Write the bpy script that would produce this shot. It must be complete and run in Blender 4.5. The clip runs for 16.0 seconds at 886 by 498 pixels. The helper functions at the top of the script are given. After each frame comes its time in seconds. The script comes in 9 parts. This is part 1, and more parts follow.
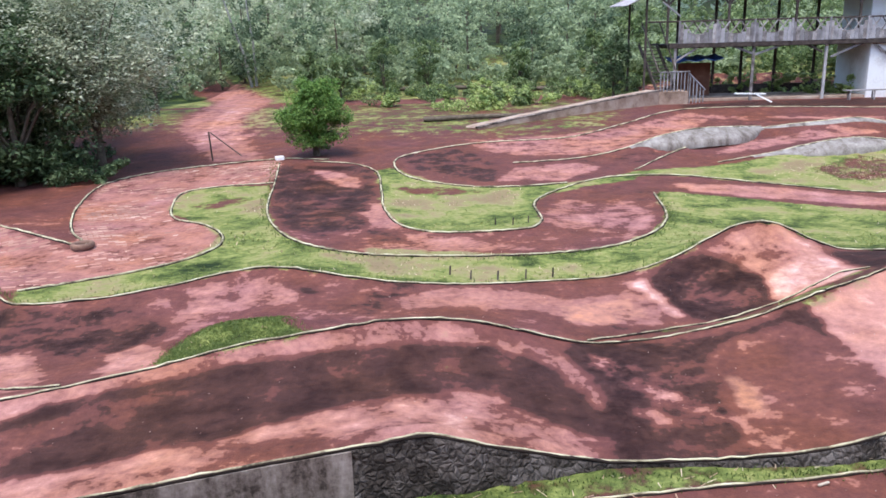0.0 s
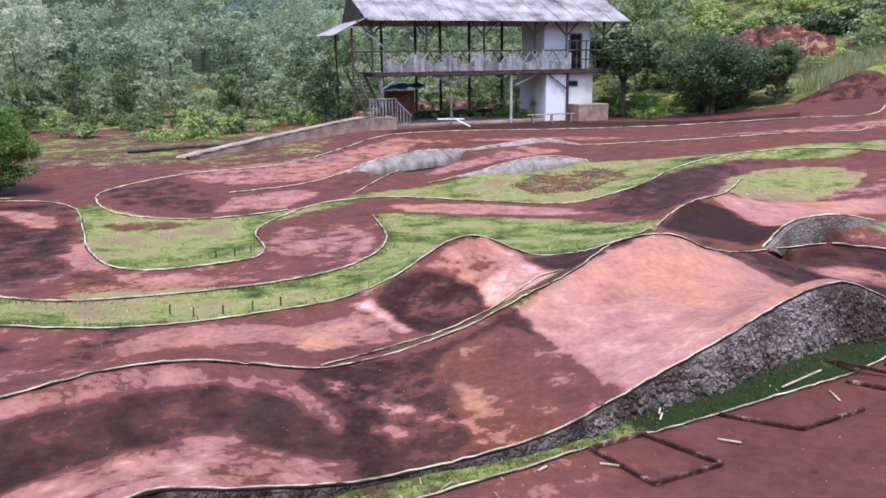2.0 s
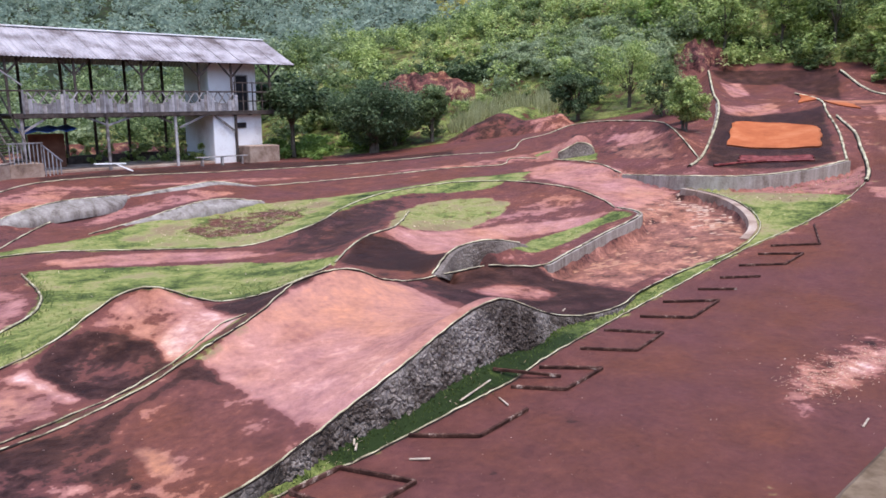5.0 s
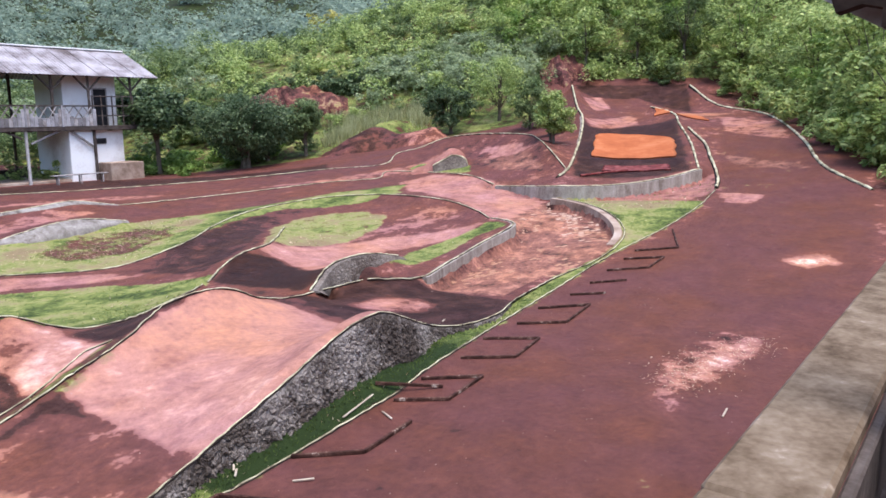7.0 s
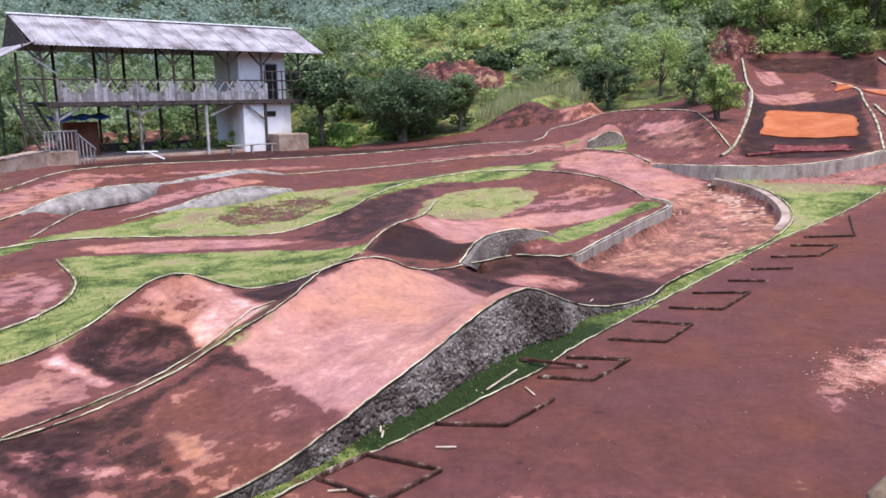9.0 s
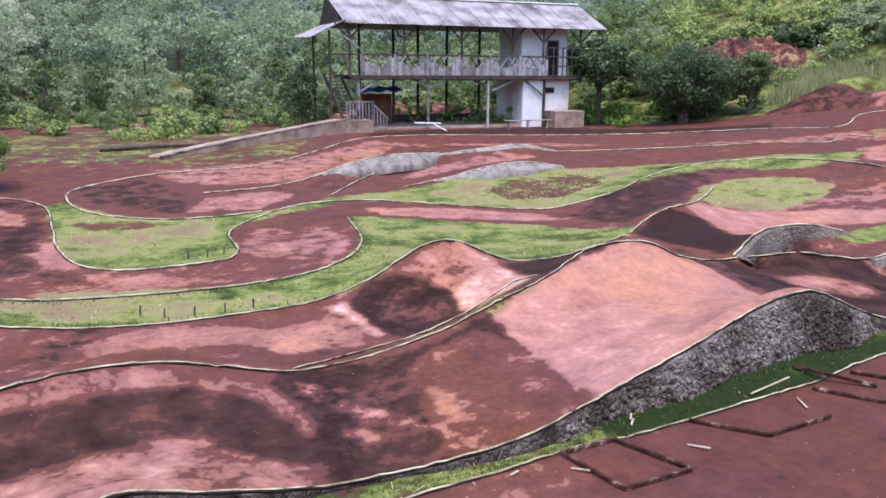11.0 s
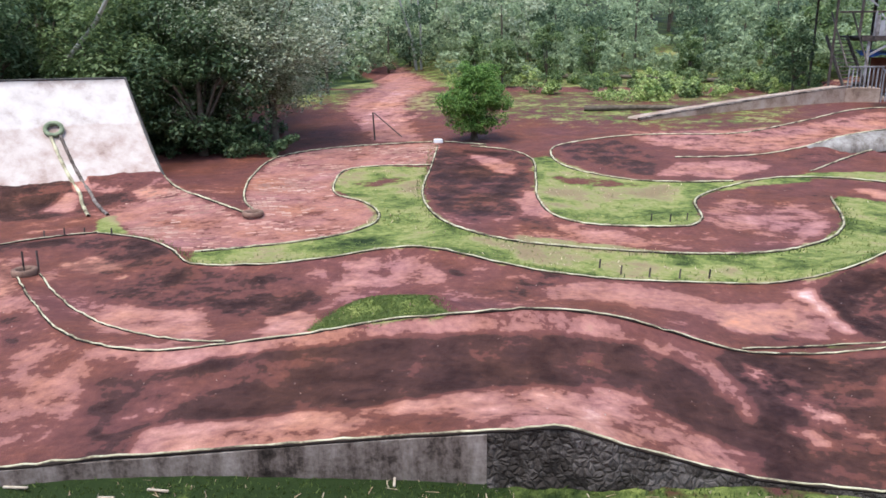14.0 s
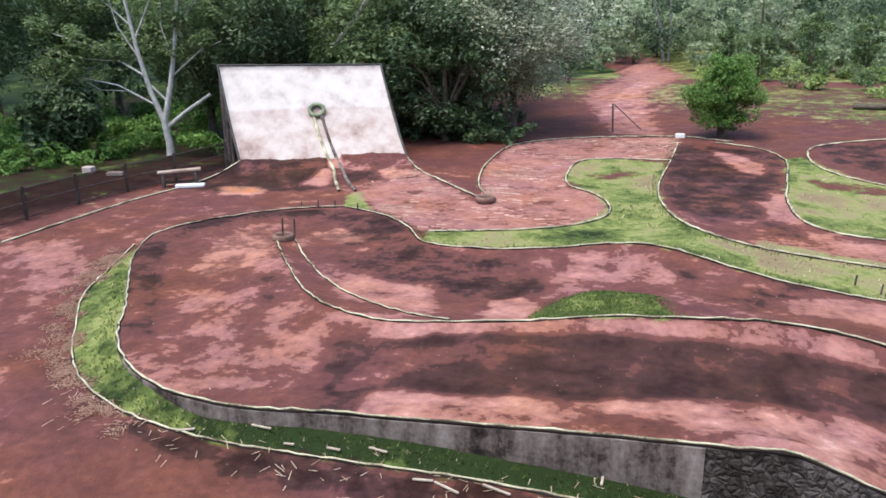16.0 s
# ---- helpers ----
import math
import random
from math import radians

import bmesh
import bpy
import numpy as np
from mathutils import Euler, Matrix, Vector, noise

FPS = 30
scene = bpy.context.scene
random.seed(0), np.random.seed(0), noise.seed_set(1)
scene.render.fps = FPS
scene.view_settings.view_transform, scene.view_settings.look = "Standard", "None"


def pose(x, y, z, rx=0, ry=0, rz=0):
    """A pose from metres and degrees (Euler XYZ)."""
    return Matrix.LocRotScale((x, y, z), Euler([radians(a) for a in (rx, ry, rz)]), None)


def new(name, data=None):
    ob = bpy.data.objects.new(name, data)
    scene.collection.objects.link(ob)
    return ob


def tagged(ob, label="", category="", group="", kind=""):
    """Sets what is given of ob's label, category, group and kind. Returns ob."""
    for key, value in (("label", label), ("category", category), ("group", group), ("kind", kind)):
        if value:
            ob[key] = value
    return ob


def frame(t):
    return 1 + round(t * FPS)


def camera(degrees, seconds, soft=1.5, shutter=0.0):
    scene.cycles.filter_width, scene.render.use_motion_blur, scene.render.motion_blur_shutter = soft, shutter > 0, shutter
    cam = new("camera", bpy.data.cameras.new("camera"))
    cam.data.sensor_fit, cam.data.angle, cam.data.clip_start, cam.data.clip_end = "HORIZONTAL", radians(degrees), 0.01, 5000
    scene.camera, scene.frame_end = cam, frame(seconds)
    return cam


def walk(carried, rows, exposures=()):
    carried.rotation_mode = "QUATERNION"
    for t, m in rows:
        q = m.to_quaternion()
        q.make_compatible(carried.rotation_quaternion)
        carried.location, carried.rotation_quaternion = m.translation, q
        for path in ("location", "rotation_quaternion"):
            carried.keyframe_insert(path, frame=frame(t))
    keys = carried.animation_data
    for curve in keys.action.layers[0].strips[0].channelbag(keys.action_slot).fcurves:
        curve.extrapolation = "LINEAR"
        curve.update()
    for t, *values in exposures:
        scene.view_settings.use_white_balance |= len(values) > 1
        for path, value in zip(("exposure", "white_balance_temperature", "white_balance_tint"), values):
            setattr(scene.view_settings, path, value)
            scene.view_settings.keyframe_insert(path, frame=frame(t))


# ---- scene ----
# ---- camera ----
cam = camera(60.55, 16.0, soft=1.6)
EYE = (0.0, 0.0, 4.2)
# seconds, pitch, roll and yaw in degrees: a viewer on the stand who turns where he is
ROWS = [
    (0, -15.30, 1.56, 0.96), (0.5, -14.93, 1.32, -4.14), (1, -14.74, 0.97, -9.69), (1.5, -14.33, 0.91, -15.12),
    (2, -13.76, 0.84, -20.07), (2.5, -13.23, 0.65, -24.24), (3, -12.76, 0.56, -27.92), (3.5, -12.44, 0.25, -32.47),
    (4, -11.95, 0.07, -37.02), (4.5, -11.40, 0.34, -40.78), (5, -10.99, 0.38, -44.25), (5.2, -11.08, 0.90, -45.47),
    (5.7, -10.76, 1.05, -48.84), (6.2, -10.36, 0.86, -51.79), (6.7, -10.06, 0.56, -53.64), (7.3, -10.06, 0.42, -53.45),
    (7.5, -10.14, 0.45, -52.92), (8, -10.63, 0.63, -49.82), (8.2, -10.95, 0.56, -48.17), (8.7, -11.52, 0.50, -44.44),
    (9.2, -11.98, 0.25, -40.52), (9.7, -12.39, -0.05, -36.14), (10.3, -12.87, -0.29, -29.87), (10.5, -13.05, -0.36, -27.56),
    (11, -13.46, -0.37, -21.72), (11.5, -13.69, -0.42, -15.84), (12, -13.98, -0.37, -9.98), (12.5, -14.61, -0.02, -4.64),
    (13, -15.37, 0.36, 0.95), (13.5, -15.86, 0.43, 7.22), (14, -16.06, 0.57, 12.92), (14.5, -16.06, 0.64, 18.07),
    (15, -16.18, 0.53, 22.64), (15.5, -16.47, 0.60, 27.09), (16, -16.62, 0.63, 30.61),
]
# the camera's own exposure and white balance drift a little as it turns
walk(cam, [(t, pose(*EYE, 90 + p, r, y)) for t, p, r, y in ROWS],
     [(0.0, 1.56, 6400, 5), (1.0, 1.50, 6350, 9), (2.5, 1.44, 6250, 13), (3.5, 1.37, 6350, 13), (5.0, 1.38, 6450, 11), (7.0, 1.55, 6500, 8), (8.2, 1.55, 6500, 9),
      (10.3, 1.43, 6350, 13), (11.5, 1.45, 6300, 12), (13.0, 1.50, 6350, 8), (14.0, 1.50, 6450, 2), (16.0, 1.46, 6500, 2)])

# ---- light ----
world = bpy.data.worlds.new("sky")
scene.world = world
world.use_nodes = True
sky = world.node_tree.nodes.new("ShaderNodeTexSky")
sky.sky_type, sky.sun_disc = "NISHITA", False
sky.sun_elevation, sky.sun_rotation = radians(70), radians(200)
sky.air_density, sky.dust_density, sky.ozone_density = 1.0, 1.8, 1.3
background = world.node_tree.nodes["Background"]
background.inputs["Strength"].default_value = 0.15
world.node_tree.links.new(sky.outputs["Color"], background.inputs["Color"])
sun = new("sun", bpy.data.lights.new("sun", "SUN"))
sun.data.energy, sun.data.angle, sun.data.color = 1.15, radians(28), (1.0, 0.96, 0.93)
sun.rotation_euler = (radians(20), 0, radians(-20))

# ---- materials ----
def material(name, rough=0.8, metal=0.0):
    m = bpy.data.materials.new(name)
    m.use_nodes = True
    b = m.node_tree.nodes["Principled BSDF"]
    b.inputs["Roughness"].default_value, b.inputs["Metallic"].default_value = rough, metal
    return m, m.node_tree, b


def node(tree, kind, **values):
    n = tree.nodes.new(kind)
    for key, value in values.items():
        n.inputs[key].default_value = value
    return n


def math_node(tree, op, a, b=0.0, clamp=False):
    n = tree.nodes.new("ShaderNodeMath")
    n.operation, n.use_clamp = op, clamp
    for slot, v in zip(n.inputs, (a, b)):
        if isinstance(v, (int, float)):
            slot.default_value = v
        else:
            tree.links.new(v, slot)
    return n.outputs[0]


def noise_node(tree, scale, detail=4.0, where=None, rough=0.55):
    n = node(tree, "ShaderNodeTexNoise", Scale=scale, Detail=detail, Roughness=rough)
    if where is None:
        where = tree.nodes.new("ShaderNodeTexCoord").outputs["Object"]
    tree.links.new(where, n.inputs["Vector"])
    return n.outputs[0]


def ramp(tree, fac, stops):
    n = tree.nodes.new("ShaderNodeValToRGB")
    while len(n.color_ramp.elements) < len(stops):
        n.color_ramp.elements.new(0.5)
    for e, (at, colour) in zip(n.color_ramp.elements, stops):
        e.position, e.color = at, (*colour, 1)
    tree.links.new(fac, n.inputs[0])
    return n.outputs[0]


def blend(tree, fac, a, b, kind="MIX"):
    n = tree.nodes.new("ShaderNodeMix")
    n.data_type, n.blend_type = "RGBA", kind
    for slot, v in ((n.inputs[0], fac), (n.inputs[6], a), (n.inputs[7], b)):
        if isinstance(v, (int, float)):
            slot.default_value = v
        elif isinstance(v, tuple):
            slot.default_value = (*v, 1)
        else:
            tree.links.new(v, slot)
    return n.outputs[2]


def bump(tree, height, shader, strength=0.3, distance=0.02):
    n = node(tree, "ShaderNodeBump", Strength=strength, Distance=distance)
    tree.links.new(height, n.inputs["Height"])
    tree.links.new(n.outputs[0], shader.inputs["Normal"])


def surface(name, stops, scale=3.0, fine=40.0, rough=0.85, metal=0.0, relief=0.25, depth=0.01, random_tint=0.0):
    """A worn surface: colours by coarse and fine grain, with relief."""
    m, t, b = material(name, rough, metal)
    coarse, grain = noise_node(t, scale, 6.0), noise_node(t, fine, 3.0)
    mixed = math_node(t, "ADD", math_node(t, "MULTIPLY", coarse, 0.75), math_node(t, "MULTIPLY", grain, 0.25))
    if random_tint:
        info = t.nodes.new("ShaderNodeObjectInfo")
        mixed = math_node(t, "ADD", mixed, math_node(t, "MULTIPLY", math_node(t, "SUBTRACT", info.outputs["Random"], 0.5), random_tint))
    t.links.new(ramp(t, mixed, stops), b.inputs["Base Color"])
    b.inputs["Specular IOR Level"].default_value = 0.15
    bump(t, math_node(t, "ADD", grain, coarse), b, relief, depth)
    return m


def ground_material():
    m, t, b = material("earth_and_grass")
    where = t.nodes.new("ShaderNodeTexCoord").outputs["Object"]
    def centred(scale, detail, rough, by):
        return math_node(t, "MULTIPLY", math_node(t, "SUBTRACT", noise_node(t, scale, detail, where, rough), 0.5), by)
    big, mid, small, fine = centred(0.7, 6.0, 0.55, 1.8), centred(2.1, 7.0, 0.52, 2.0), centred(9.0, 5.0, 0.55, 1.6), centred(60.0, 4.0, 0.7, 1.0)
    hue, damp = centred(0.45, 5.0, 0.6, 2.6), centred(1.5, 7.0, 0.68, 2.0)
    masks = t.nodes.new("ShaderNodeAttribute")
    masks.attribute_name = "cover"
    split = t.nodes.new("ShaderNodeSeparateColor")
    t.links.new(masks.outputs["Color"], split.inputs[0])
    wild = math_node(t, "ADD", math_node(t, "ADD", math_node(t, "MULTIPLY", big, 0.6), math_node(t, "MULTIPLY", mid, 1.5)), math_node(t, "MULTIPLY", small, 0.85))
    dry = math_node(t, "ADD", split.outputs[0], math_node(t, "MULTIPLY", wild, masks.outputs["Alpha"]))
    dry = math_node(t, "ADD", dry, math_node(t, "MULTIPLY", fine, 0.03))
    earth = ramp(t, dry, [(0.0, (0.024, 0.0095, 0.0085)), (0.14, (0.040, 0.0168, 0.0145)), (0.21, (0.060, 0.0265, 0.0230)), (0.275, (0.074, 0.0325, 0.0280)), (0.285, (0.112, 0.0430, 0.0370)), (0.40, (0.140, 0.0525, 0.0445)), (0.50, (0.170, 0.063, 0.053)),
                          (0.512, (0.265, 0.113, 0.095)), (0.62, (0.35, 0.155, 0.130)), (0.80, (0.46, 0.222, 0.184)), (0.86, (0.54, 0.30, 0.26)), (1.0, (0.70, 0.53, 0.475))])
    # ochre where the clay is sandier, mauve where it is damp and fine
    earth = blend(t, 1.0, earth, ramp(t, math_node(t, "ADD", hue, math_node(t, "ADD", math_node(t, "MULTIPLY", small, 0.25), 0.5)), [(0.1, (0.94, 0.96, 1.10)), (0.5, (1.0, 1.0, 1.0)), (0.9, (1.08, 1.03, 0.84))]), "MULTIPLY")
    crumbs = math_node(t, "MULTIPLY", math_node(t, "SUBTRACT", math_node(t, "ADD", damp, math_node(t, "MULTIPLY", small, 0.8)), 0.34), 3.0, True)
    earth = blend(t, math_node(t, "MULTIPLY", crumbs, 0.42), earth, (0.055, 0.028, 0.024))
    clay = math_node(t, "ADD", split.outputs[2], math_node(t, "MULTIPLY", wild, 0.3))
    clay = math_node(t, "MULTIPLY", math_node(t, "SUBTRACT", clay, 0.28), 1.25, True)
    clay_colour = ramp(t, math_node(t, "ADD", clay, math_node(t, "MULTIPLY", small, 0.3)), [(0.25, (0.52, 0.25, 0.18)), (0.7, (0.54, 0.24, 0.14)), (1.0, (0.54, 0.17, 0.06))])
    earth = blend(t, clay, earth, clay_colour)
    turf = math_node(t, "ADD", split.outputs[1], math_node(t, "MULTIPLY", wild, 0.45))
    turf = math_node(t, "MULTIPLY", math_node(t, "SUBTRACT", turf, 0.36), 4.0, True)
    tone = math_node(t, "ADD", math_node(t, "ADD", math_node(t, "MULTIPLY", big, 0.85), math_node(t, "MULTIPLY", mid, 0.4)), math_node(t, "ADD", math_node(t, "MULTIPLY", small, 0.4), math_node(t, "ADD", math_node(t, "MULTIPLY", fine, 0.3), 0.44)))
    tone = math_node(t, "ADD", tone, math_node(t, "MULTIPLY", math_node(t, "SUBTRACT", split.outputs[0], 0.45), 1.9))
    lawn = ramp(t, tone, [(0.05, (0.022, 0.036, 0.011)), (0.25, (0.085, 0.110, 0.030)), (0.45, (0.190, 0.216, 0.064)), (0.58, (0.262, 0.258, 0.094)), (0.70, (0.280, 0.240, 0.118)), (0.85, (0.24, 0.172, 0.10))])
    speck = math_node(t, "ADD", math_node(t, "ADD", math_node(t, "MULTIPLY", fine, 0.65), math_node(t, "MULTIPLY", small, 0.3)), math_node(t, "ADD", math_node(t, "MULTIPLY", mid, 0.18), 0.87))
    paint = blend(t, 1.0, blend(t, turf, earth, lawn), speck, "MULTIPLY")
    t.links.new(paint, b.inputs["Base Color"])
    t.links.new(math_node(t, "ADD", math_node(t, "MULTIPLY", dry, 0.35), 0.6, True), b.inputs["Roughness"])
    b.inputs["Specular IOR Level"].default_value = 0.07
    height = math_node(t, "ADD", math_node(t, "MULTIPLY", mid, 0.6), math_node(t, "ADD", math_node(t, "MULTIPLY", small, 0.5), math_node(t, "MULTIPLY", fine, 0.3)))
    bump(t, height, b, 0.6, 0.06)
    return m


def leaf_material(name, dark, mid, light, gloss=0.55):
    """Leaves that differ from clump to clump."""
    m, t, b = material(name, gloss)
    geo = t.nodes.new("ShaderNodeNewGeometry")
    where = noise_node(t, 0.35, 3.0)
    v = math_node(t, "ADD", math_node(t, "MULTIPLY", geo.outputs["Random Per Island"], 0.55), math_node(t, "MULTIPLY", where, 0.45))
    colour = ramp(t, v, [(0.15, dark), (0.5, mid), (0.85, light)])
    t.links.new(colour, b.inputs["Base Color"])
    b.inputs["Specular IOR Level"].default_value = 0.3
    thin = t.nodes.new("ShaderNodeBsdfTranslucent")
    t.links.new(colour, thin.inputs["Color"])
    both = node(t, "ShaderNodeMixShader", Fac=0.48)
    t.links.new(b.outputs[0], both.inputs[1])
    t.links.new(thin.outputs[0], both.inputs[2])
    t.links.new(both.outputs[0], t.nodes["Material Output"].inputs["Surface"])
    return m


EARTH = ground_material()
KERB = surface("kerb_mortar", [(0.35, (0.075, 0.060, 0.042)), (0.43, (0.24, 0.20, 0.132)), (0.53, (0.46, 0.41, 0.28)), (0.68, (0.64, 0.59, 0.43))], 2.2, 30.0, 0.85)
# near-black brown: kerb shade put into a colour; the fence net uses it too
SHADEBROWN = surface("shade_dark_brown", [(0.3, (0.012, 0.009, 0.008)), (0.6, (0.032, 0.022, 0.019)), (0.8, (0.065, 0.05, 0.036))], 4.0, 40.0, 0.9)
def streaked(name, stops, rough=0.9):
    """Mortar or concrete with stains that run down it."""
    m, t, b = material(name, rough)
    stretch = t.nodes.new("ShaderNodeMapping")
    stretch.inputs["Scale"].default_value = (1.0, 1.0, 0.18)
    t.links.new(t.nodes.new("ShaderNodeTexCoord").outputs["Object"], stretch.inputs[0])
    runs, grain, blot = noise_node(t, 3.2, 7.0, stretch.outputs[0], 0.65), noise_node(t, 18.0, 6.0, None, 0.68), noise_node(t, 1.6, 7.0, None, 0.65)
    v = math_node(t, "ADD", math_node(t, "MULTIPLY", runs, 0.50), math_node(t, "ADD", math_node(t, "MULTIPLY", grain, 0.24), math_node(t, "MULTIPLY", blot, 0.26)))
    t.links.new(ramp(t, v, stops), b.inputs["Base Color"])
    b.inputs["Specular IOR Level"].default_value = 0.15
    bump(t, math_node(t, "ADD", grain, runs), b, 0.3, 0.015)
    return m


CONCRETE = streaked("weathered_concrete", [(0.40, (0.016, 0.012, 0.010)), (0.45, (0.060, 0.045, 0.039)), (0.49, (0.130, 0.100, 0.088)), (0.54, (0.200, 0.160, 0.144)), (0.60, (0.29, 0.242, 0.222)), (0.68, (0.41, 0.36, 0.335))])
PALECONCRETE = streaked("pale_concrete", [(0.36, (0.075, 0.056, 0.048)), (0.45, (0.165, 0.138, 0.125)), (0.53, (0.25, 0.222, 0.208)), (0.64, (0.36, 0.33, 0.31))])


def rock_material(name, dark, mid, pale):
    """Rough masonry: lumps of stone with dark joints, lichen-pale in blotches."""
    m, t, b = material(name, 0.92)
    b.inputs["Specular IOR Level"].default_value = 0.12
    where = t.nodes.new("ShaderNodeNewGeometry").outputs["Position"]
    cells = node(t, "ShaderNodeTexVoronoi", Scale=13.0, Randomness=1.0)
    joints = node(t, "ShaderNodeTexVoronoi", Scale=13.0, Randomness=1.0)
    joints.feature = "DISTANCE_TO_EDGE"
    shaken = t.nodes.new("ShaderNodeVectorMath")
    shaken.operation = "MULTIPLY_ADD"
    wobble = node(t, "ShaderNodeTexNoise", Scale=7.0, Detail=4.0)
    t.links.new(where, wobble.inputs["Vector"])
    t.links.new(wobble.outputs["Color"], shaken.inputs[0])
    shaken.inputs[1].default_value = (0.12, 0.12, 0.12)
    t.links.new(where, shaken.inputs[2])
    for n in (cells, joints):
        t.links.new(shaken.outputs[0], n.inputs["Vector"])
    blot, grain = noise_node(t, 0.9, 5.0, where, 0.6), noise_node(t, 24.0, 5.0, where, 0.7)
    tint = t.nodes.new("ShaderNodeSeparateColor")
    t.links.new(cells.outputs["Color"], tint.inputs[0])
    v = math_node(t, "ADD", math_node(t, "MULTIPLY", blot, 0.85), math_node(t, "ADD", math_node(t, "MULTIPLY", tint.outputs[0], 0.10), math_node(t, "MULTIPLY", grain, 0.36)))
    stone = ramp(t, v, [(0.42, dark), (0.62, mid), (0.82, pale)])
    gap = math_node(t, "MULTIPLY", math_node(t, "SUBTRACT", 0.10, joints.outputs["Distance"]), 9.0, True)
    t.links.new(blend(t, math_node(t, "MULTIPLY", gap, 0.5), stone, dark), b.inputs["Base Color"])
    bump(t, math_node(t, "ADD", math_node(t, "MULTIPLY", math_node(t, "MINIMUM", joints.outputs["Distance"], 0.3), 2.0), math_node(t, "MULTIPLY", grain, 0.6)), b, 0.8, 0.05)
    return m


WALLTAN = streaked("pale_stained_concrete", [(0.37, (0.11, 0.082, 0.068)), (0.46, (0.24, 0.20, 0.172)), (0.55, (0.34, 0.295, 0.265)), (0.66, (0.45, 0.40, 0.365))])
ROCK = rock_material("lichened_rock_masonry", (0.020, 0.0145, 0.0125), (0.100, 0.079, 0.070), (0.36, 0.315, 0.295))
DARKROCK = rock_material("dark_mossy_rubble", (0.012, 0.010, 0.0085), (0.046, 0.037, 0.033), (0.17, 0.145, 0.138))
HOPROCK = rock_material("dusty_rock_masonry", (0.04, 0.028, 0.024), (0.115, 0.088, 0.076), (0.27, 0.225, 0.20))


def plaster_material():
    """Old plaster in two coats, the lower one pinker, with stains."""
    m, t, b = material("pale_plaster", 0.8)
    b.inputs["Specular IOR Level"].default_value = 0.15
    stretch = t.nodes.new("ShaderNodeMapping")
    stretch.inputs["Scale"].default_value = (1.0, 1.0, 0.35)
    geo = t.nodes.new("ShaderNodeNewGeometry")
    t.links.new(geo.outputs["Position"], stretch.inputs[0])
    cloud, runs, grain = noise_node(t, 1.1, 7.0, geo.outputs["Position"], 0.6), noise_node(t, 2.4, 7.0, stretch.outputs[0], 0.65), noise_node(t, 35.0, 3.0, geo.outputs["Position"])
    height = t.nodes.new("ShaderNodeSeparateXYZ")
    t.links.new(geo.outputs["Position"], height.inputs[0])
    coat = math_node(t, "MULTIPLY", math_node(t, "ADD", math_node(t, "SUBTRACT", height.outputs[2], 1.72), math_node(t, "MULTIPLY", math_node(t, "SUBTRACT", cloud, 0.5), 0.35)), 14.0, True)
    v = math_node(t, "ADD", math_node(t, "MULTIPLY", cloud, 0.5), math_node(t, "ADD", math_node(t, "MULTIPLY", runs, 0.4), math_node(t, "MULTIPLY", grain, 0.1)))
    upper = ramp(t, v, [(0.37, (0.29, 0.225, 0.205)), (0.43, (0.42, 0.345, 0.32)), (0.49, (0.50, 0.43, 0.405)), (0.58, (0.57, 0.50, 0.475))])
    lower = ramp(t, v, [(0.37, (0.25, 0.17, 0.145)), (0.45, (0.38, 0.285, 0.255)), (0.52, (0.45, 0.365, 0.335)), (0.62, (0.53, 0.45, 0.42))])
    t.links.new(blend(t, coat, lower, upper), b.inputs["Base Color"])
    bump(t, grain, b, 0.2, 0.01)
    return m


PLASTER = plaster_material()
WHITEWASH = surface("whitewashed_wall", [(0.3, (0.55, 0.50, 0.50)), (0.5, (0.78, 0.76, 0.78)), (0.7, (0.82, 0.81, 0.83))], 0.8, 12.0, 0.8, relief=0.1)
WOOD = surface("grey_weathered_wood", [(0.3, (0.10, 0.085, 0.08)), (0.5, (0.27, 0.24, 0.24)), (0.7, (0.46, 0.43, 0.44))], 4.0, 30.0, 0.85, random_tint=0.25)
DARKWOOD = surface("dark_timber", [(0.3, (0.035, 0.026, 0.024)), (0.55, (0.085, 0.066, 0.06)), (0.75, (0.16, 0.13, 0.12))], 5.0, 40.0, 0.85, random_tint=0.2)
ROOFING = surface("grey_roofing", [(0.34, (0.11, 0.086, 0.088)), (0.43, (0.22, 0.19, 0.205)), (0.52, (0.32, 0.29, 0.315)), (0.62, (0.41, 0.375, 0.40)), (0.72, (0.25, 0.21, 0.22))], 1.0, 18.0, 0.7)
BRICK = surface("pinkish_brick", [(0.25, (0.20, 0.09, 0.075)), (0.45, (0.37, 0.18, 0.145)), (0.6, (0.46, 0.26, 0.21)), (0.8, (0.56, 0.38, 0.31))], 1.2, 30.0, 0.9, random_tint=0.35)
BARK = surface("brown_bark", [(0.3, (0.05, 0.04, 0.03)), (0.6, (0.14, 0.11, 0.085)), (0.8, (0.22, 0.18, 0.14))], 6.0, 40.0, 0.9, relief=0.5)
PALEBARK = surface("pale_bark", [(0.3, (0.25, 0.22, 0.2)), (0.5, (0.45, 0.42, 0.38)), (0.7, (0.60, 0.57, 0.53))], 5.0, 40.0, 0.85)
RUBBER = surface("grey_green_tyre", [(0.3, (0.08, 0.09, 0.06)), (0.6, (0.24, 0.27, 0.17)), (0.8, (0.36, 0.38, 0.27))], 6.0, 40.0, 0.7)
LEAF = leaf_material("leaves_mid_green", (0.050, 0.085, 0.032), (0.155, 0.215, 0.082), (0.35, 0.41, 0.19), 0.5)
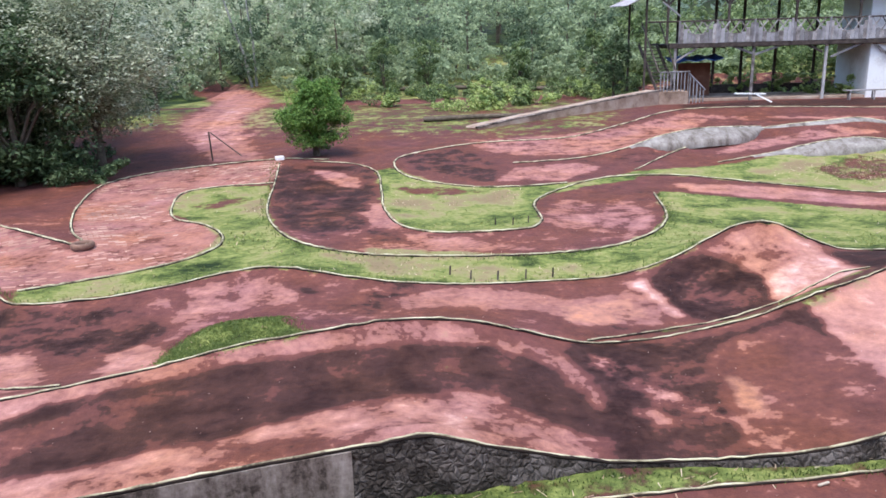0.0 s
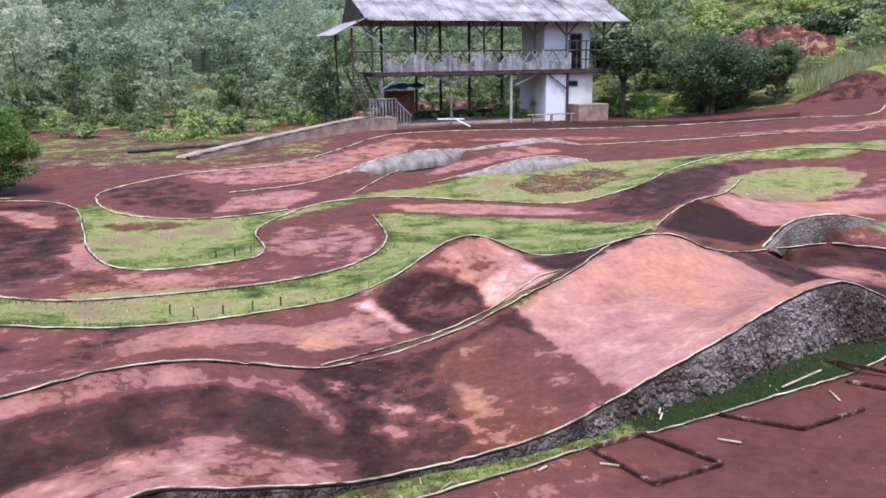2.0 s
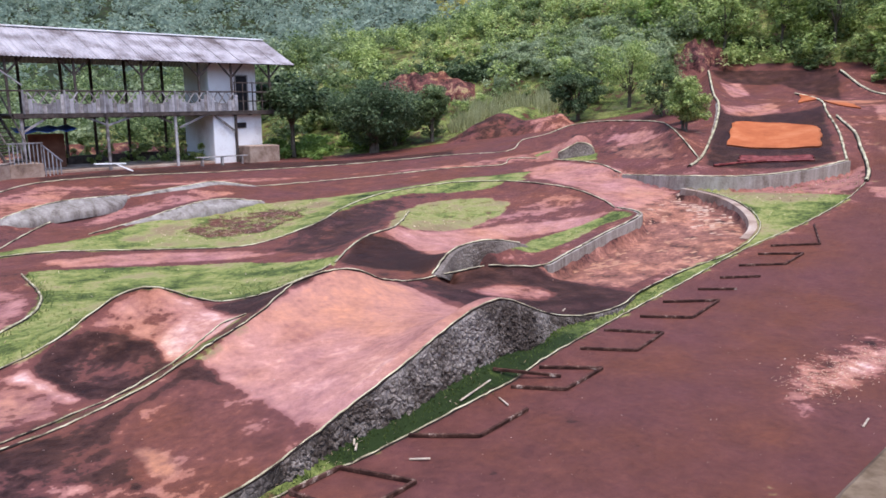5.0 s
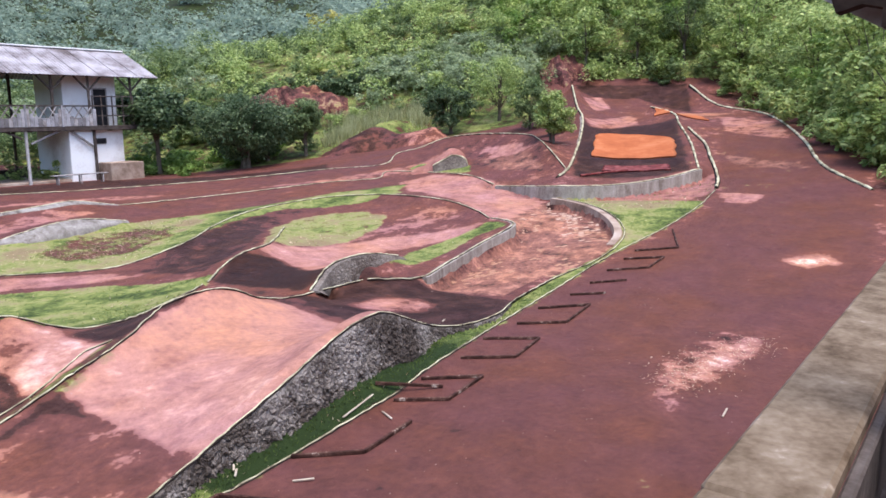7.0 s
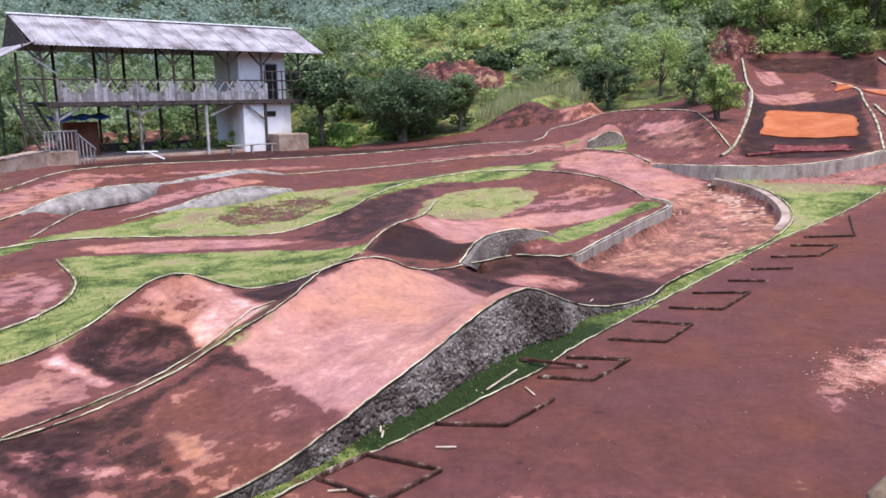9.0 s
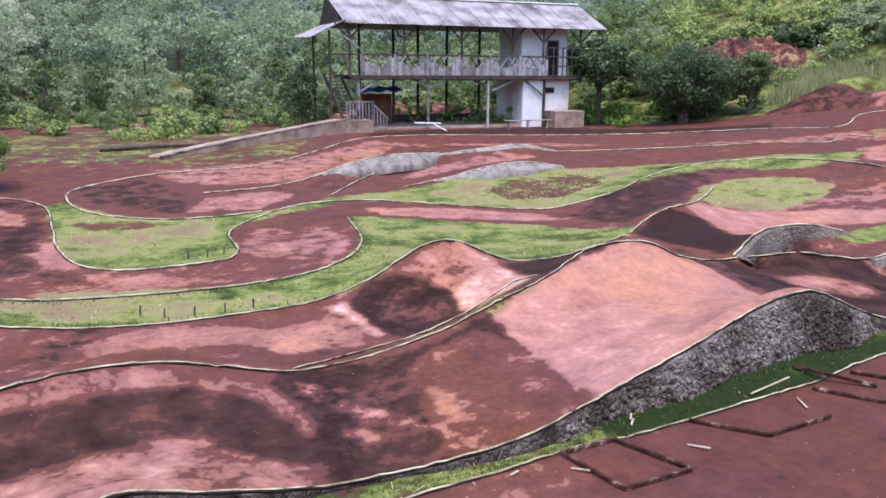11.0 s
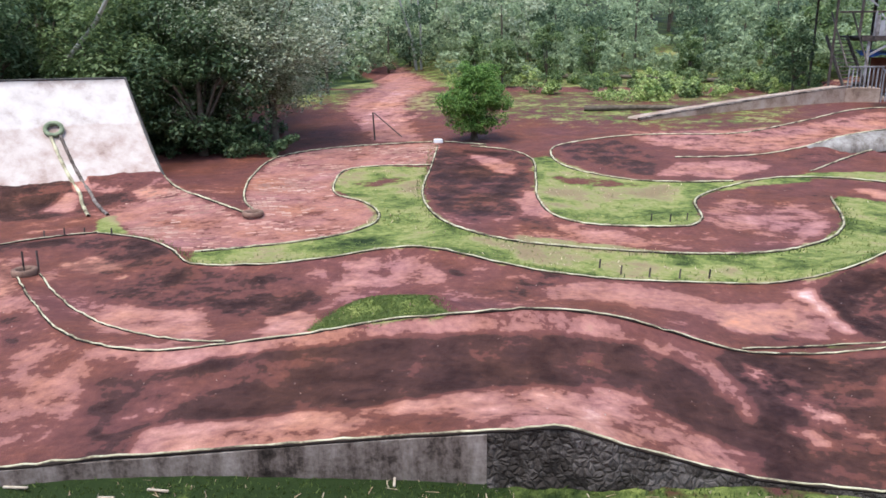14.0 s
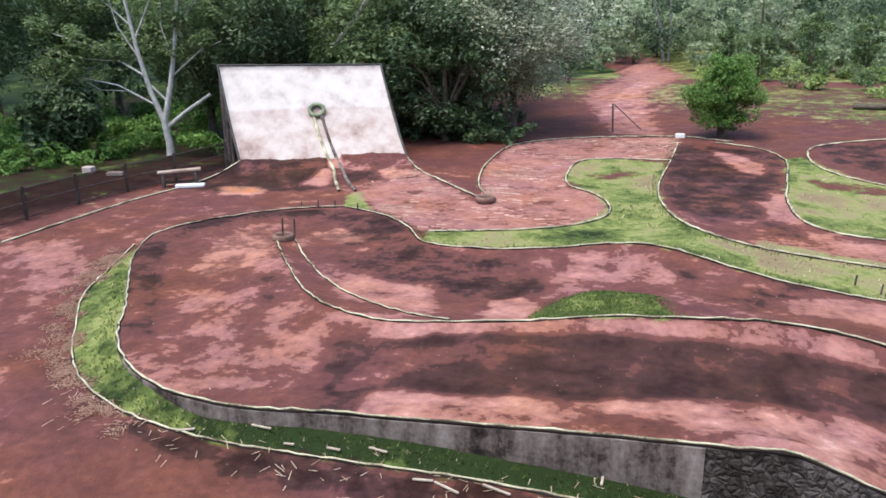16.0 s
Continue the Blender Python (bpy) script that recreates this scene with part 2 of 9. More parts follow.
LEAF_DARK = leaf_material("leaves_dark_green", (0.026, 0.050, 0.022), (0.092, 0.142, 0.062), (0.25, 0.315, 0.165), 0.4)
# lighter, yellower copy of the leaf green, with sunlight put into its colour
LEAF_SUN = leaf_material("leaves_sunlit_green", (0.095, 0.150, 0.038), (0.33, 0.42, 0.14), (0.68, 0.72, 0.31), 0.5)
LEAF_BRIGHT = leaf_material("leaves_bright_green", (0.08, 0.15, 0.035), (0.21, 0.32, 0.075), (0.38, 0.49, 0.15))
# pale grey-green leaves; highlights are put into the lightest tone as well
LEAF_GREY = leaf_material("leaves_grey_green", (0.095, 0.125, 0.070), (0.42, 0.45, 0.31), (0.86, 0.86, 0.70), 0.4)
# bright haze at the path's head is put into this leaf colour
LEAF_GLOW = leaf_material("leaves_glow_paled_green", (0.30, 0.32, 0.21), (0.52, 0.54, 0.38), (0.74, 0.75, 0.56), 0.8)
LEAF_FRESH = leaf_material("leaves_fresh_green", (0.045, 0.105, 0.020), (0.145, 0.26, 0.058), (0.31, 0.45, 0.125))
# haze and mist are put into these two paled leaf greens
LEAF_HAZE = leaf_material("leaves_haze_paled_green", (0.17, 0.215, 0.125), (0.33, 0.395, 0.230), (0.50, 0.56, 0.36), 0.8)
LEAF_MIST = leaf_material("leaves_mist_paled_green", (0.20, 0.26, 0.205), (0.275, 0.345, 0.27), (0.36, 0.43, 0.335), 0.8)
LEAF_DIM = leaf_material("leaves_dull_blue_green", (0.036, 0.058, 0.030), (0.100, 0.145, 0.080), (0.23, 0.29, 0.180), 0.6)
# bark greyed, with the mist put into its colour
MISTBARK = surface("mist_greyed_bark", [(0.3, (0.16, 0.15, 0.14)), (0.6, (0.28, 0.27, 0.25))], 5.0, 40.0, 0.85)
GRASS = leaf_material("grass_blades", (0.110, 0.135, 0.038), (0.195, 0.214, 0.064), (0.290, 0.284, 0.106))
GRASS_MID = leaf_material("thick_grass_blades", (0.040, 0.062, 0.015), (0.095, 0.135, 0.034), (0.19, 0.225, 0.072))
GRASS_TURF = leaf_material("soft_turf_blades", (0.075, 0.100, 0.026), (0.140, 0.180, 0.050), (0.22, 0.25, 0.085))
# dark green blades, with the wall's shade put into their colour
GRASS_DARK = leaf_material("shaded_grass_blades", (0.007, 0.015, 0.004), (0.019, 0.036, 0.008), (0.055, 0.075, 0.020))
REDSTRAW = leaf_material("dirty_reddish_straw", (0.26, 0.125, 0.085), (0.42, 0.24, 0.165), (0.62, 0.43, 0.32))
STRAW = leaf_material("dry_straw", (0.40, 0.26, 0.17), (0.60, 0.44, 0.31), (0.80, 0.66, 0.52))

# ---- the lie of the land ----
# kerb lines in plan: x, y and height of the kerb's top
ROAD = [(-12.40, 9.09, 0.12), (-11.44, 7.76, 0.10), (-10.81, 6.89, 0.08), (-9.90, 6.12, 0.05), (-8.88, 5.37, 0.05), (-8.21, 5.02, 0.04), (-7.41, 4.78, 0.05), (-6.56, 4.71, 0.05), (-5.78, 4.78, 0.04), (-5.01, 4.95, 0.04), (-4.12, 5.18, 0.05), (-3.03, 5.50, 0.04), (-2.23, 5.66, 0.04), (2.43, 6.39, 0.05), (3.30, 6.49, 0.05), (4.09, 6.64, 0.04), (5.10, 6.67, 0.05), (5.95, 6.78, 0.04), (7.32, 6.96, 0.04), (8.53, 7.13, 0.04), (9.26, 7.32, 0.05), (11.74, 7.74, 0.05), (15.57, 8.21, 0.14), (18.77, 8.24, 0.46), (21.85, 7.85, 0.88), (24.72, 7.80, 1.27), (26.71, 7.98, 1.55)]
MID_A = [(-9.61, 10.07, 0.35), (-8.18, 8.84, 0.38), (-7.19, 8.09, 0.39), (-6.34, 7.68, 0.42), (-5.44, 7.61, 0.44), (-4.54, 7.98, 0.47), (-3.77, 8.41, 0.48), (-2.85, 8.81, 0.58), (-1.80, 9.10, 0.65), (-1.09, 9.32, 0.68), (-0.57, 9.42, 0.67), (0.02, 9.52, 0.60), (0.77, 9.57, 0.42), (1.51, 9.56, 0.24), (1.90, 9.59, 0.20), (2.57, 9.73, 0.19), (3.09, 9.80, 0.25), (4.02, 9.94, 0.40), (5.01, 10.24, 0.62), (6.14, 10.61, 0.85), (7.37, 11.33, 1.05), (8.23, 11.33, 1.12), (8.70, 11.27, 1.05), (9.33, 11.38, 0.75), (10.37, 11.60, 0.50), (11.50, 11.69, 0.45), (12.71, 11.65, 0.45)]
MID_B = [(-9.28, 10.24, 0.35), (-8.12, 9.32, 0.29), (-6.87, 8.61, 0.28), (-5.55, 8.17, 0.35), (-4.65, 8.03, 0.44)]
STRIP = [(1.70, 9.69, 0.20), (2.48, 10.02, 0.15), (3.05, 10.23, 0.15), (3.84, 10.43, 0.19), (4.92, 10.90, 0.34), (5.85, 11.27, 0.60), (6.14, 11.00, 0.75)]
FAR = [(-10.10, 12.82, 0.35), (-9.08, 12.66, 0.35), (-7.97, 12.04, 0.35), (-7.10, 11.27, 0.35), (-6.41, 11.31, 0.35), (-5.72, 11.50, 0.36), (-4.83, 11.92, 0.40), (-3.99, 12.48, 0.45), (-3.27, 12.58, 0.50), (-2.65, 12.50, 0.45), (-1.92, 12.29, 0.38), (-0.94, 12.16, 0.30), (0.01, 12.14, 0.25), (1.40, 12.22, 0.25), (2.61, 12.39, 0.27), (3.59, 12.56, 0.50), (4.36, 12.93, 0.75), (5.00, 13.12, 0.95), (5.44, 12.92, 1.00), (5.98, 12.95, 0.75), (6.34, 12.93, 0.60), (6.70, 12.92, 0.50), (7.42, 12.83, 0.50), (8.67, 13.11, 0.60), (9.57, 13.39, 0.70)]
U_OUT = [(-6.05, 25.39, 0.39), (-5.50, 22.25, 0.26), (-4.82, 18.48, 0.20), (-3.98, 16.18, 0.25), (-3.12, 14.81, 0.30), (-1.84, 13.98, 0.30), (-0.53, 13.75, 0.30), (0.52, 13.69, 0.30), (1.55, 13.77, 0.29), (2.83, 14.12, 0.30), (3.85, 15.03, 0.30), (4.57, 16.48, 0.25), (4.88, 17.80, 0.20), (5.09, 19.65, 0.21)]
U_IN = [(-4.89, 25.46, 0.39), (-3.45, 24.90, 0.36), (-2.66, 23.77, 0.31), (-2.17, 20.77, 0.25), (-1.83, 18.19, 0.25), (-1.26, 16.31, 0.28), (-0.61, 15.71, 0.28), (0.57, 15.63, 0.28), (1.52, 15.91, 0.28), (1.84, 16.74, 0.25), (1.87, 18.73, 0.20), (2.30, 19.97, 0.17), (3.79, 21.65, 0.23), (4.70, 22.09, 0.25), (6.39, 21.97, 0.25), (8.69, 20.82, 0.15), (10.77, 19.32, 0.16), (11.62, 19.13, 0.26), (12.68, 19.26, 0.41), (13.47, 19.45, 0.52), (15.65, 20.96, 0.65), (17.33, 21.56, 0.81), (18.80, 21.73, 0.91), (20.85, 20.82, 1.10), (21.78, 18.75, 1.22), (21.67, 16.00, 1.20), (20.64, 13.86, 1.06), (19.94, 12.92, 0.96)]
T_TIP = [(3.03, 21.14, 0.26), (1.65, 21.06, 0.21), (0.41, 21.18, 0.21), (-0.88, 21.96, 0.24), (-1.61, 22.82, 0.29), (-2.07, 24.25, 0.37), (-1.99, 25.54, 0.45), (-0.70, 26.81, 0.54), (0.89, 27.69, 0.60), (4.05, 28.27, 0.64), (6.62, 30.53, 0.85), (8.82, 32.53, 1.08), (10.05, 33.19, 1.11), (12.53, 33.28, 1.12), (18.08, 32.51, 1.03), (23.28, 30.54, 1.15), (27.43, 27.42, 1.53), (28.35, 24.40, 1.84), (29.68, 24.74, 2.27), (30.54, 23.96, 2.54), (31.72, 23.40, 2.94), (31.55, 21.53, 3.19), (30.77, 17.86, 3.24), (29.72, 16.67, 3.08), (27.84, 14.82, 2.48), (26.80, 13.76, 2.01)]
DIV_A = [(1.73, 24.22, 0.37), (3.82, 24.57, 0.42), (5.48, 25.50, 0.55), (6.81, 26.02, 0.88), (8.18, 26.42, 1.06), (9.73, 27.11, 1.01), (11.05, 28.13, 0.88)]
DIV_B = [(5.34, 22.97, 0.27), (7.47, 25.53, 0.50), (10.51, 27.97, 0.77), (13.56, 28.17, 1.04), (14.60, 28.16, 1.10), (15.52, 27.89, 0.96), (16.36, 27.92, 0.80), (18.23, 27.77, 0.78), (21.44, 26.13, 0.98), (24.26, 24.19, 1.26), (25.50, 22.42, 1.42), (26.84, 23.08, 1.58), (26.84, 19.81, 1.66), (26.55, 18.12, 1.63), (25.34, 16.21, 1.45)]
HUMP_C = [(8.08, 23.72, 0.31), (10.07, 24.60, 0.44), (11.95, 24.83, 0.76), (13.18, 24.97, 0.81), (14.78, 24.79, 0.59)]
BRICK_OUT = [(-7.76, 15.15, 0.30), (-8.84, 16.64, 0.25), (-10.20, 19.74, 0.22), (-10.84, 23.04, 0.25), (-9.94, 24.31, 0.32), (-8.25, 25.25, 0.38), (-6.12, 25.99, 0.43), (-4.41, 25.68, 0.41)]
ISLE_IN = [(-5.53, 22.26, 0.26), (-7.13, 21.91, 0.24), (-7.83, 21.39, 0.22), (-7.49, 19.19, 0.21), (-6.89, 17.86, 0.20), (-5.90, 16.98, 0.25), (-5.23, 16.03, 0.25), (-4.96, 14.87, 0.28), (-5.29, 13.93, 0.28), (-5.92, 13.15, 0.30), (-6.66, 12.63, 0.30), (-7.53, 11.97, 0.33)]
WALL2 = [(19.94, 12.92, 0.96), (19.05, 11.59, 1.00), (16.99, 11.40, 0.71), (15.04, 11.12, 0.51), (13.56, 10.93, 0.40), (13.39, 11.75, 0.40)]
HOP = [(11.07, 11.74, 0.50), (12.22, 12.27, 0.80), (12.95, 12.24, 0.90), (13.66, 12.15, 0.86), (14.64, 12.26, 0.64)]
HOPL = [(10.34, 14.27, 0.50), (11.18, 14.84, 0.65), (11.96, 15.17, 0.80), (13.56, 15.98, 0.75), (16.43, 18.49, 0.66)]
BOWL = [(25.63, 16.53, 1.34), (24.99, 14.72, 1.47), (24.73, 13.14, 1.57), (25.60, 11.33, 1.63), (27.13, 10.25, 1.78), (29.51, 9.50, 2.04)]
SLOPE_LEFT = [(25.66, 13.52, 1.84), (26.69, 13.70, 2.02), (29.51, 14.77, 2.52), (32.76, 16.10, 3.26), (35.91, 17.61, 4.02), (38.49, 19.16, 4.47), (45.48, 23.08, 5.96)]
SLOPE_RIGHT = [(29.51, 9.50, 2.04), (33.19, 11.11, 2.93), (36.50, 12.80, 3.66), (38.60, 13.80, 4.10), (39.55, 14.75, 4.32), (40.18, 15.73, 4.49)]
SLOPE_EDGE = [(48.31, 16.35, 5.84), (45.00, 13.56, 4.58), (42.72, 10.53, 4.09), (35.30, 7.05, 3.04), (30.55, 5.27, 2.20), (27.80, 3.31, 1.65)]
NEAR_LOOP = [(-10.10, 12.82, 0.35), (-10.88, 12.25, 0.35), (-11.58, 11.27, 0.35), (-11.99, 10.14, 0.35), (-11.97, 9.30, 0.35), (-11.21, 8.25, 0.35), (-10.05, 7.23, 0.38), (-9.00, 6.36, 0.39), (-8.13, 5.58, 0.40), (-7.25, 5.09, 0.41), (-6.44, 4.89, 0.42), (-5.81, 4.87, 0.45), (-5.37, 4.98, 0.44), (-4.70, 5.24, 0.45), (-3.72, 5.62, 0.44), (-2.76, 5.93, 0.47), (-1.80, 6.18, 0.52), (-1.06, 6.31, 0.58)]
NEAR_JUMP = [(-1.06, 6.31, 0.58), (-0.59, 6.41, 0.62), (-0.38, 6.45, 0.63), (-0.11, 6.46, 0.58), (0.32, 6.57, 0.42), (0.87, 6.70, 0.25), (1.43, 6.81, 0.10), (2.10, 6.82, 0.09), (3.12, 6.80, 0.15), (3.84, 6.84, 0.25), (5.07, 7.14, 0.45), (6.10, 7.21, 0.75), (7.41, 7.49, 1.04), (8.15, 7.62, 1.15), (8.77, 7.71, 1.12), (9.73, 7.92, 0.75), (10.76, 8.35, 0.35), (11.32, 8.38, 0.19), (11.90, 8.25, 0.12), (12.80, 8.17, 0.12), (14.14, 8.51, 0.12), (16.41, 8.67, 0.21), (17.86, 8.46, 0.35), (19.15, 8.41, 0.54), (20.48, 8.67, 0.73), (21.61, 9.29, 0.91), (22.78, 10.44, 1.11), (23.47, 11.60, 1.21), (23.80, 12.63, 1.25)]


def smooth(a, b, x):
    u = np.clip((x - a) / (b - a), 0, 1)
    return u * u * (3 - 2 * u)


def settled(p, eye_z=4.2):
    """A point of the bend's kerb set a little lower and further out, where the grass bank is broad."""
    by = 0.13 * float(smooth(-11.9, -10.6, p[0]) * smooth(-2.6, -5.0, p[0])) if p[1] < 9.5 else 0.0
    k = 1 + by / (eye_z - p[2])
    return (p[0] * k, p[1] * k, p[2] - by)


NEAR_LOOP = [settled(p) for p in NEAR_LOOP]


def base_level(x, y):
    """The lie of the land without the track: level by the stand, rising to the back and to the hill."""
    r, b = smooth(13, 31, x), smooth(18, 38, y)
    return r * (1.7 - 0.8 * b) + (1 - r) * 0.95 * b + 2.4 * smooth(25, 46, x)


def hill(x, y):
    """The wooded slopes behind the track."""
    far = np.hypot(x, y)
    turn = np.degrees(np.arctan2(x, y))
    rise = smooth(24, 60, turn)
    z = (2.5 + 8.0 * rise) * smooth(47, 72, far) * smooth(18, 34, turn)
    z = z + 5.0 * smooth(55, 110, far) * (1 - smooth(18, 34, turn)) + 62 * smooth(95, 330, far)
    return z + 0.6 * np.sin(x * 0.21 + 1.3) * np.sin(y * 0.17) * smooth(48, 60, far)


def spline(points, step=0.06):
    """A smooth line through the points, at even steps."""
    p = np.array(points, float)
    p = np.vstack([2 * p[0] - p[1], p, 2 * p[-1] - p[-2]])
    out = []
    for i in range(1, len(p) - 2):
        a, b, c, d = p[i - 1], p[i], p[i + 1], p[i + 2]
        n = max(2, int(np.linalg.norm(c - b) / step))
        t0, t1 = np.linalg.norm(b - a) ** 0.5 + 1e-6, np.linalg.norm(c - b) ** 0.5 + 1e-6
        t2 = np.linalg.norm(d - c) ** 0.5 + 1e-6
        m1 = (c - b) + t1 * ((b - a) / t0 - (c - a) / (t0 + t1))
        m2 = (c - b) + t1 * ((d - c) / t2 - (d - b) / (t1 + t2))
        for k in range(n):
            u = k / n
            out.append((2 * u**3 - 3 * u**2 + 1) * b + (u**3 - 2 * u**2 + u) * m1 + (3 * u**2 - 2 * u**3) * c + (u**3 - u**2) * m2)
    out.append(p[-2])
    return np.array(out)


def offset(line, by):
    """The line moved sideways in plan, to its right where by is above 0."""
    d = np.gradient(line[:, :2], axis=0)
    d /= np.linalg.norm(d, axis=1)[:, None] + 1e-9
    out = line.copy()
    out[:, 0] += d[:, 1] * by
    out[:, 1] -= d[:, 0] * by
    return out


STEP, X0, X1, Y0, Y1 = 0.1, -20.0, 53.0, 2.0, 42.0
NX, NY = int((X1 - X0) / STEP) + 1, int((Y1 - Y0) / STEP) + 1
GX, GY = np.meshgrid(X0 + STEP * np.arange(NX), Y0 + STEP * np.arange(NY), indexing="ij")


def inside(poly, x, y):
    """Which of the points lie within the closed outline."""
    poly = np.asarray(poly)[:, :2]
    hit = np.zeros(x.shape, bool)
    for (ax, ay), (bx, by) in zip(poly, np.roll(poly, -1, 0)):
        if ay != by:
            hit ^= ((ay > y) != (by > y)) & (x < (bx - ax) * (y - ay) / (by - ay) + ax)
    return hit


def relax(lines, aim, pull):
    """The ground as a skin stretched over the lines, drawn softly towards aim where pull says."""
    fixed, level = np.zeros((NX, NY), bool), aim.copy()
    for line in lines:
        i = np.rint((line[:, 0] - X0) / STEP).astype(int)
        j = np.rint((line[:, 1] - Y0) / STEP).astype(int)
        ok = (i > 0) & (j > 0) & (i < NX - 1) & (j < NY - 1)
        fixed[i[ok], j[ok]], level[i[ok], j[ok]] = True, line[ok, 2]
    fixed[[0, -1]], fixed[:, [0, -1]] = True, True
    z = None
    for s in (8, 4, 2, 1):
        if s == 1:
            f, g, a, p = fixed, level, aim, pull
        else:
            nx, ny = -(-NX // s), -(-NY // s)
            f, g = np.zeros((nx, ny), bool), aim[::s, ::s].copy()
            i, j = np.nonzero(fixed)
            f[i // s, j // s], g[i // s, j // s] = True, level[i, j]
            a, p = aim[::s, ::s], pull[::s, ::s]
        z = a.copy() if z is None else np.repeat(np.repeat(z, 2, 0), 2, 1)[: a.shape[0], : a.shape[1]]
        z[f] = g[f]
        w = p * s * s
        for _ in range(120):
            n = z.copy()
            n[1:-1, 1:-1] = (z[:-2, 1:-1] + z[2:, 1:-1] + z[1:-1, :-2] + z[1:-1, 2:] + w[1:-1, 1:-1] * a[1:-1, 1:-1]) / (4 + w[1:-1, 1:-1])
            n[f] = g[f]
            z = n
    return z


LINES = {name: spline(points) for name, points in (
    ("near", NEAR_LOOP + NEAR_JUMP[1:]), ("road", ROAD), ("mid_a", MID_A), ("mid_b", MID_B), ("strip", STRIP), ("far", FAR),
    ("u_out", U_OUT), ("u_in", U_IN), ("t_tip", T_TIP), ("div_a", DIV_A), ("div_b", DIV_B), ("hump_c", HUMP_C),
    ("brick_out", BRICK_OUT), ("isle_in", ISLE_IN), ("wall2", WALL2), ("hop", HOP), ("hopl", HOPL), ("bowl", BOWL),
    ("slope_left", SLOPE_LEFT), ("slope_right", SLOPE_RIGHT), ("slope_edge", SLOPE_EDGE))}
RAMP_FOOT = spline([(-16.0, 15.55, 0.46), (-14.0, 16.9, 0.46), (-12.0, 18.2, 0.46)])
RAMP_LEFT = spline([(-16.0, 15.55, 0.47), (-16.0, 14.6, 0.2), (-16.1, 13.6, 0.08), (-16.0, 12.0, 0.06), (-15.6, 10.0, 0.05), (-15.1, 8.0, 0.05)])
RAMP_RIGHT = spline([(-12.0, 18.2, 0.46), (-11.05, 17.27, 0.36), (-9.5, 16.3, 0.27), (-8.0, 15.2, 0.27)])
RAMP_FRONT = spline([(-15.0, 13.6, 0.12), (-12.6, 15.2, 0.1), (-10.8, 16.0, 0.18)])
near = offset(LINES["near"], -0.05)
LINES["near"] = offset(near, -0.13)
wall_foot = offset(near, 0.0)
wall_foot[:, 2] = np.minimum(base_level(wall_foot[:, 0], wall_foot[:, 1]) + 0.04 + 0.13 * smooth(-1.0, -3.5, wall_foot[:, 0]) + 0.22 * smooth(-5.0, -9.0, wall_foot[:, 0])
                             + 0.32 * np.maximum(near[:, 2] - 0.1, 0) * smooth(2.5, 4.0, wall_foot[:, 0]) * smooth(10.2, 8.8, wall_foot[:, 0]), near[:, 2])
first = int(np.argmin(np.hypot(near[:, 0] + 11.2, near[:, 1] - 8.25)))
last = int(np.argmin(np.hypot(near[:, 0] - 16.4, near[:, 1] - 8.67)))
wall_foot = wall_foot[first:last]
hump_feet = []
for key, start in (("div_a", 0.5), ("hump_c", 0.4), ("wall2", 0.12), ("hop", 0.05), ("bowl", 0.0)):
    foot = offset(LINES[key], 0.5 if key in ("div_a", "hump_c") else -0.30 if key == "wall2" else 0.26)[int(len(LINES[key]) * start):]
    foot = foot[:int(len(foot) * 0.5)] if key == "hop" else foot[:int(len(foot) * 0.82)] if key == "wall2" else foot
    foot[:, 2] = np.minimum(base_level(foot[:, 0], foot[:, 1]) + (0.0 if key == "wall2" else 0.12), foot[:, 2]) if key != "bowl" else foot[:, 2] - 0.12 - 0.4 * smooth(16.0, 13.5, foot[:, 1])
    hump_feet.append(foot)
rim_line = near[(near[:, 0] > 19.3) & (near[:, 1] > 8.3)]
rim_foot = offset(rim_line, -0.30)
rim_foot[:, 2] -= 0.36 * smooth(19.3, 21.2, rim_foot[:, 0])
hump_feet.append(rim_foot)
AIM = base_level(GX, GY) + hill(GX, GY)
PULL = np.full((NX, NY), 0.004)
GROUND = relax([LINES[k] for k in LINES] + [wall_foot, *hump_feet, RAMP_FOOT, RAMP_LEFT, RAMP_RIGHT, RAMP_FRONT], AIM, PULL)
GROUND += 0.22 * np.exp(-(((GX + 2.85) / 0.85) ** 4 + ((GY - 9.72) / 0.36) ** 2))      # grassy mound beside the lane
GROUND += 1.1 * np.exp(-(((GX - 36.5) / 2.6) ** 2 + ((GY - 31.6) / 1.1) ** 2))      # heap of dug earth at the back


def level(x, y):
    """The height of the ground at a place."""
    x, y = np.asarray(x, float), np.asarray(y, float)
    u, v = np.clip((x - X0) / STEP, 0, NX - 1.001), np.clip((y - Y0) / STEP, 0, NY - 1.001)
    i, j = u.astype(int), v.astype(int)
    a, b = u - i, v - j
    near_z = (GROUND[i, j] * (1 - a) + GROUND[i + 1, j] * a) * (1 - b) + (GROUND[i, j + 1] * (1 - a) + GROUND[i + 1, j + 1] * a) * b
    out = (x < X0) | (x > X1) | (y < Y0) | (y > Y1)
    return np.where(out, base_level(x, y) + hill(x, y), near_z)


def edge_patch(a, b):
    """The outline between two lines that run the same way."""
    return np.vstack([a[:, :2], b[::-1, :2]])


STRIP_GRASS = edge_patch(near[first - 8:last + 60], LINES["road"])
k = int(np.argmin(np.hypot(LINES["mid_a"][:, 0] - 1.9, LINES["mid_a"][:, 1] - 9.59)))
m = int(np.argmin(np.hypot(LINES["mid_a"][:, 0] - 6.14, LINES["mid_a"][:, 1] - 10.61)))
NARROW_GRASS = edge_patch(LINES["mid_a"][k:m], LINES["strip"])
MID_LANE = edge_patch(LINES["far"], LINES["mid_a"])

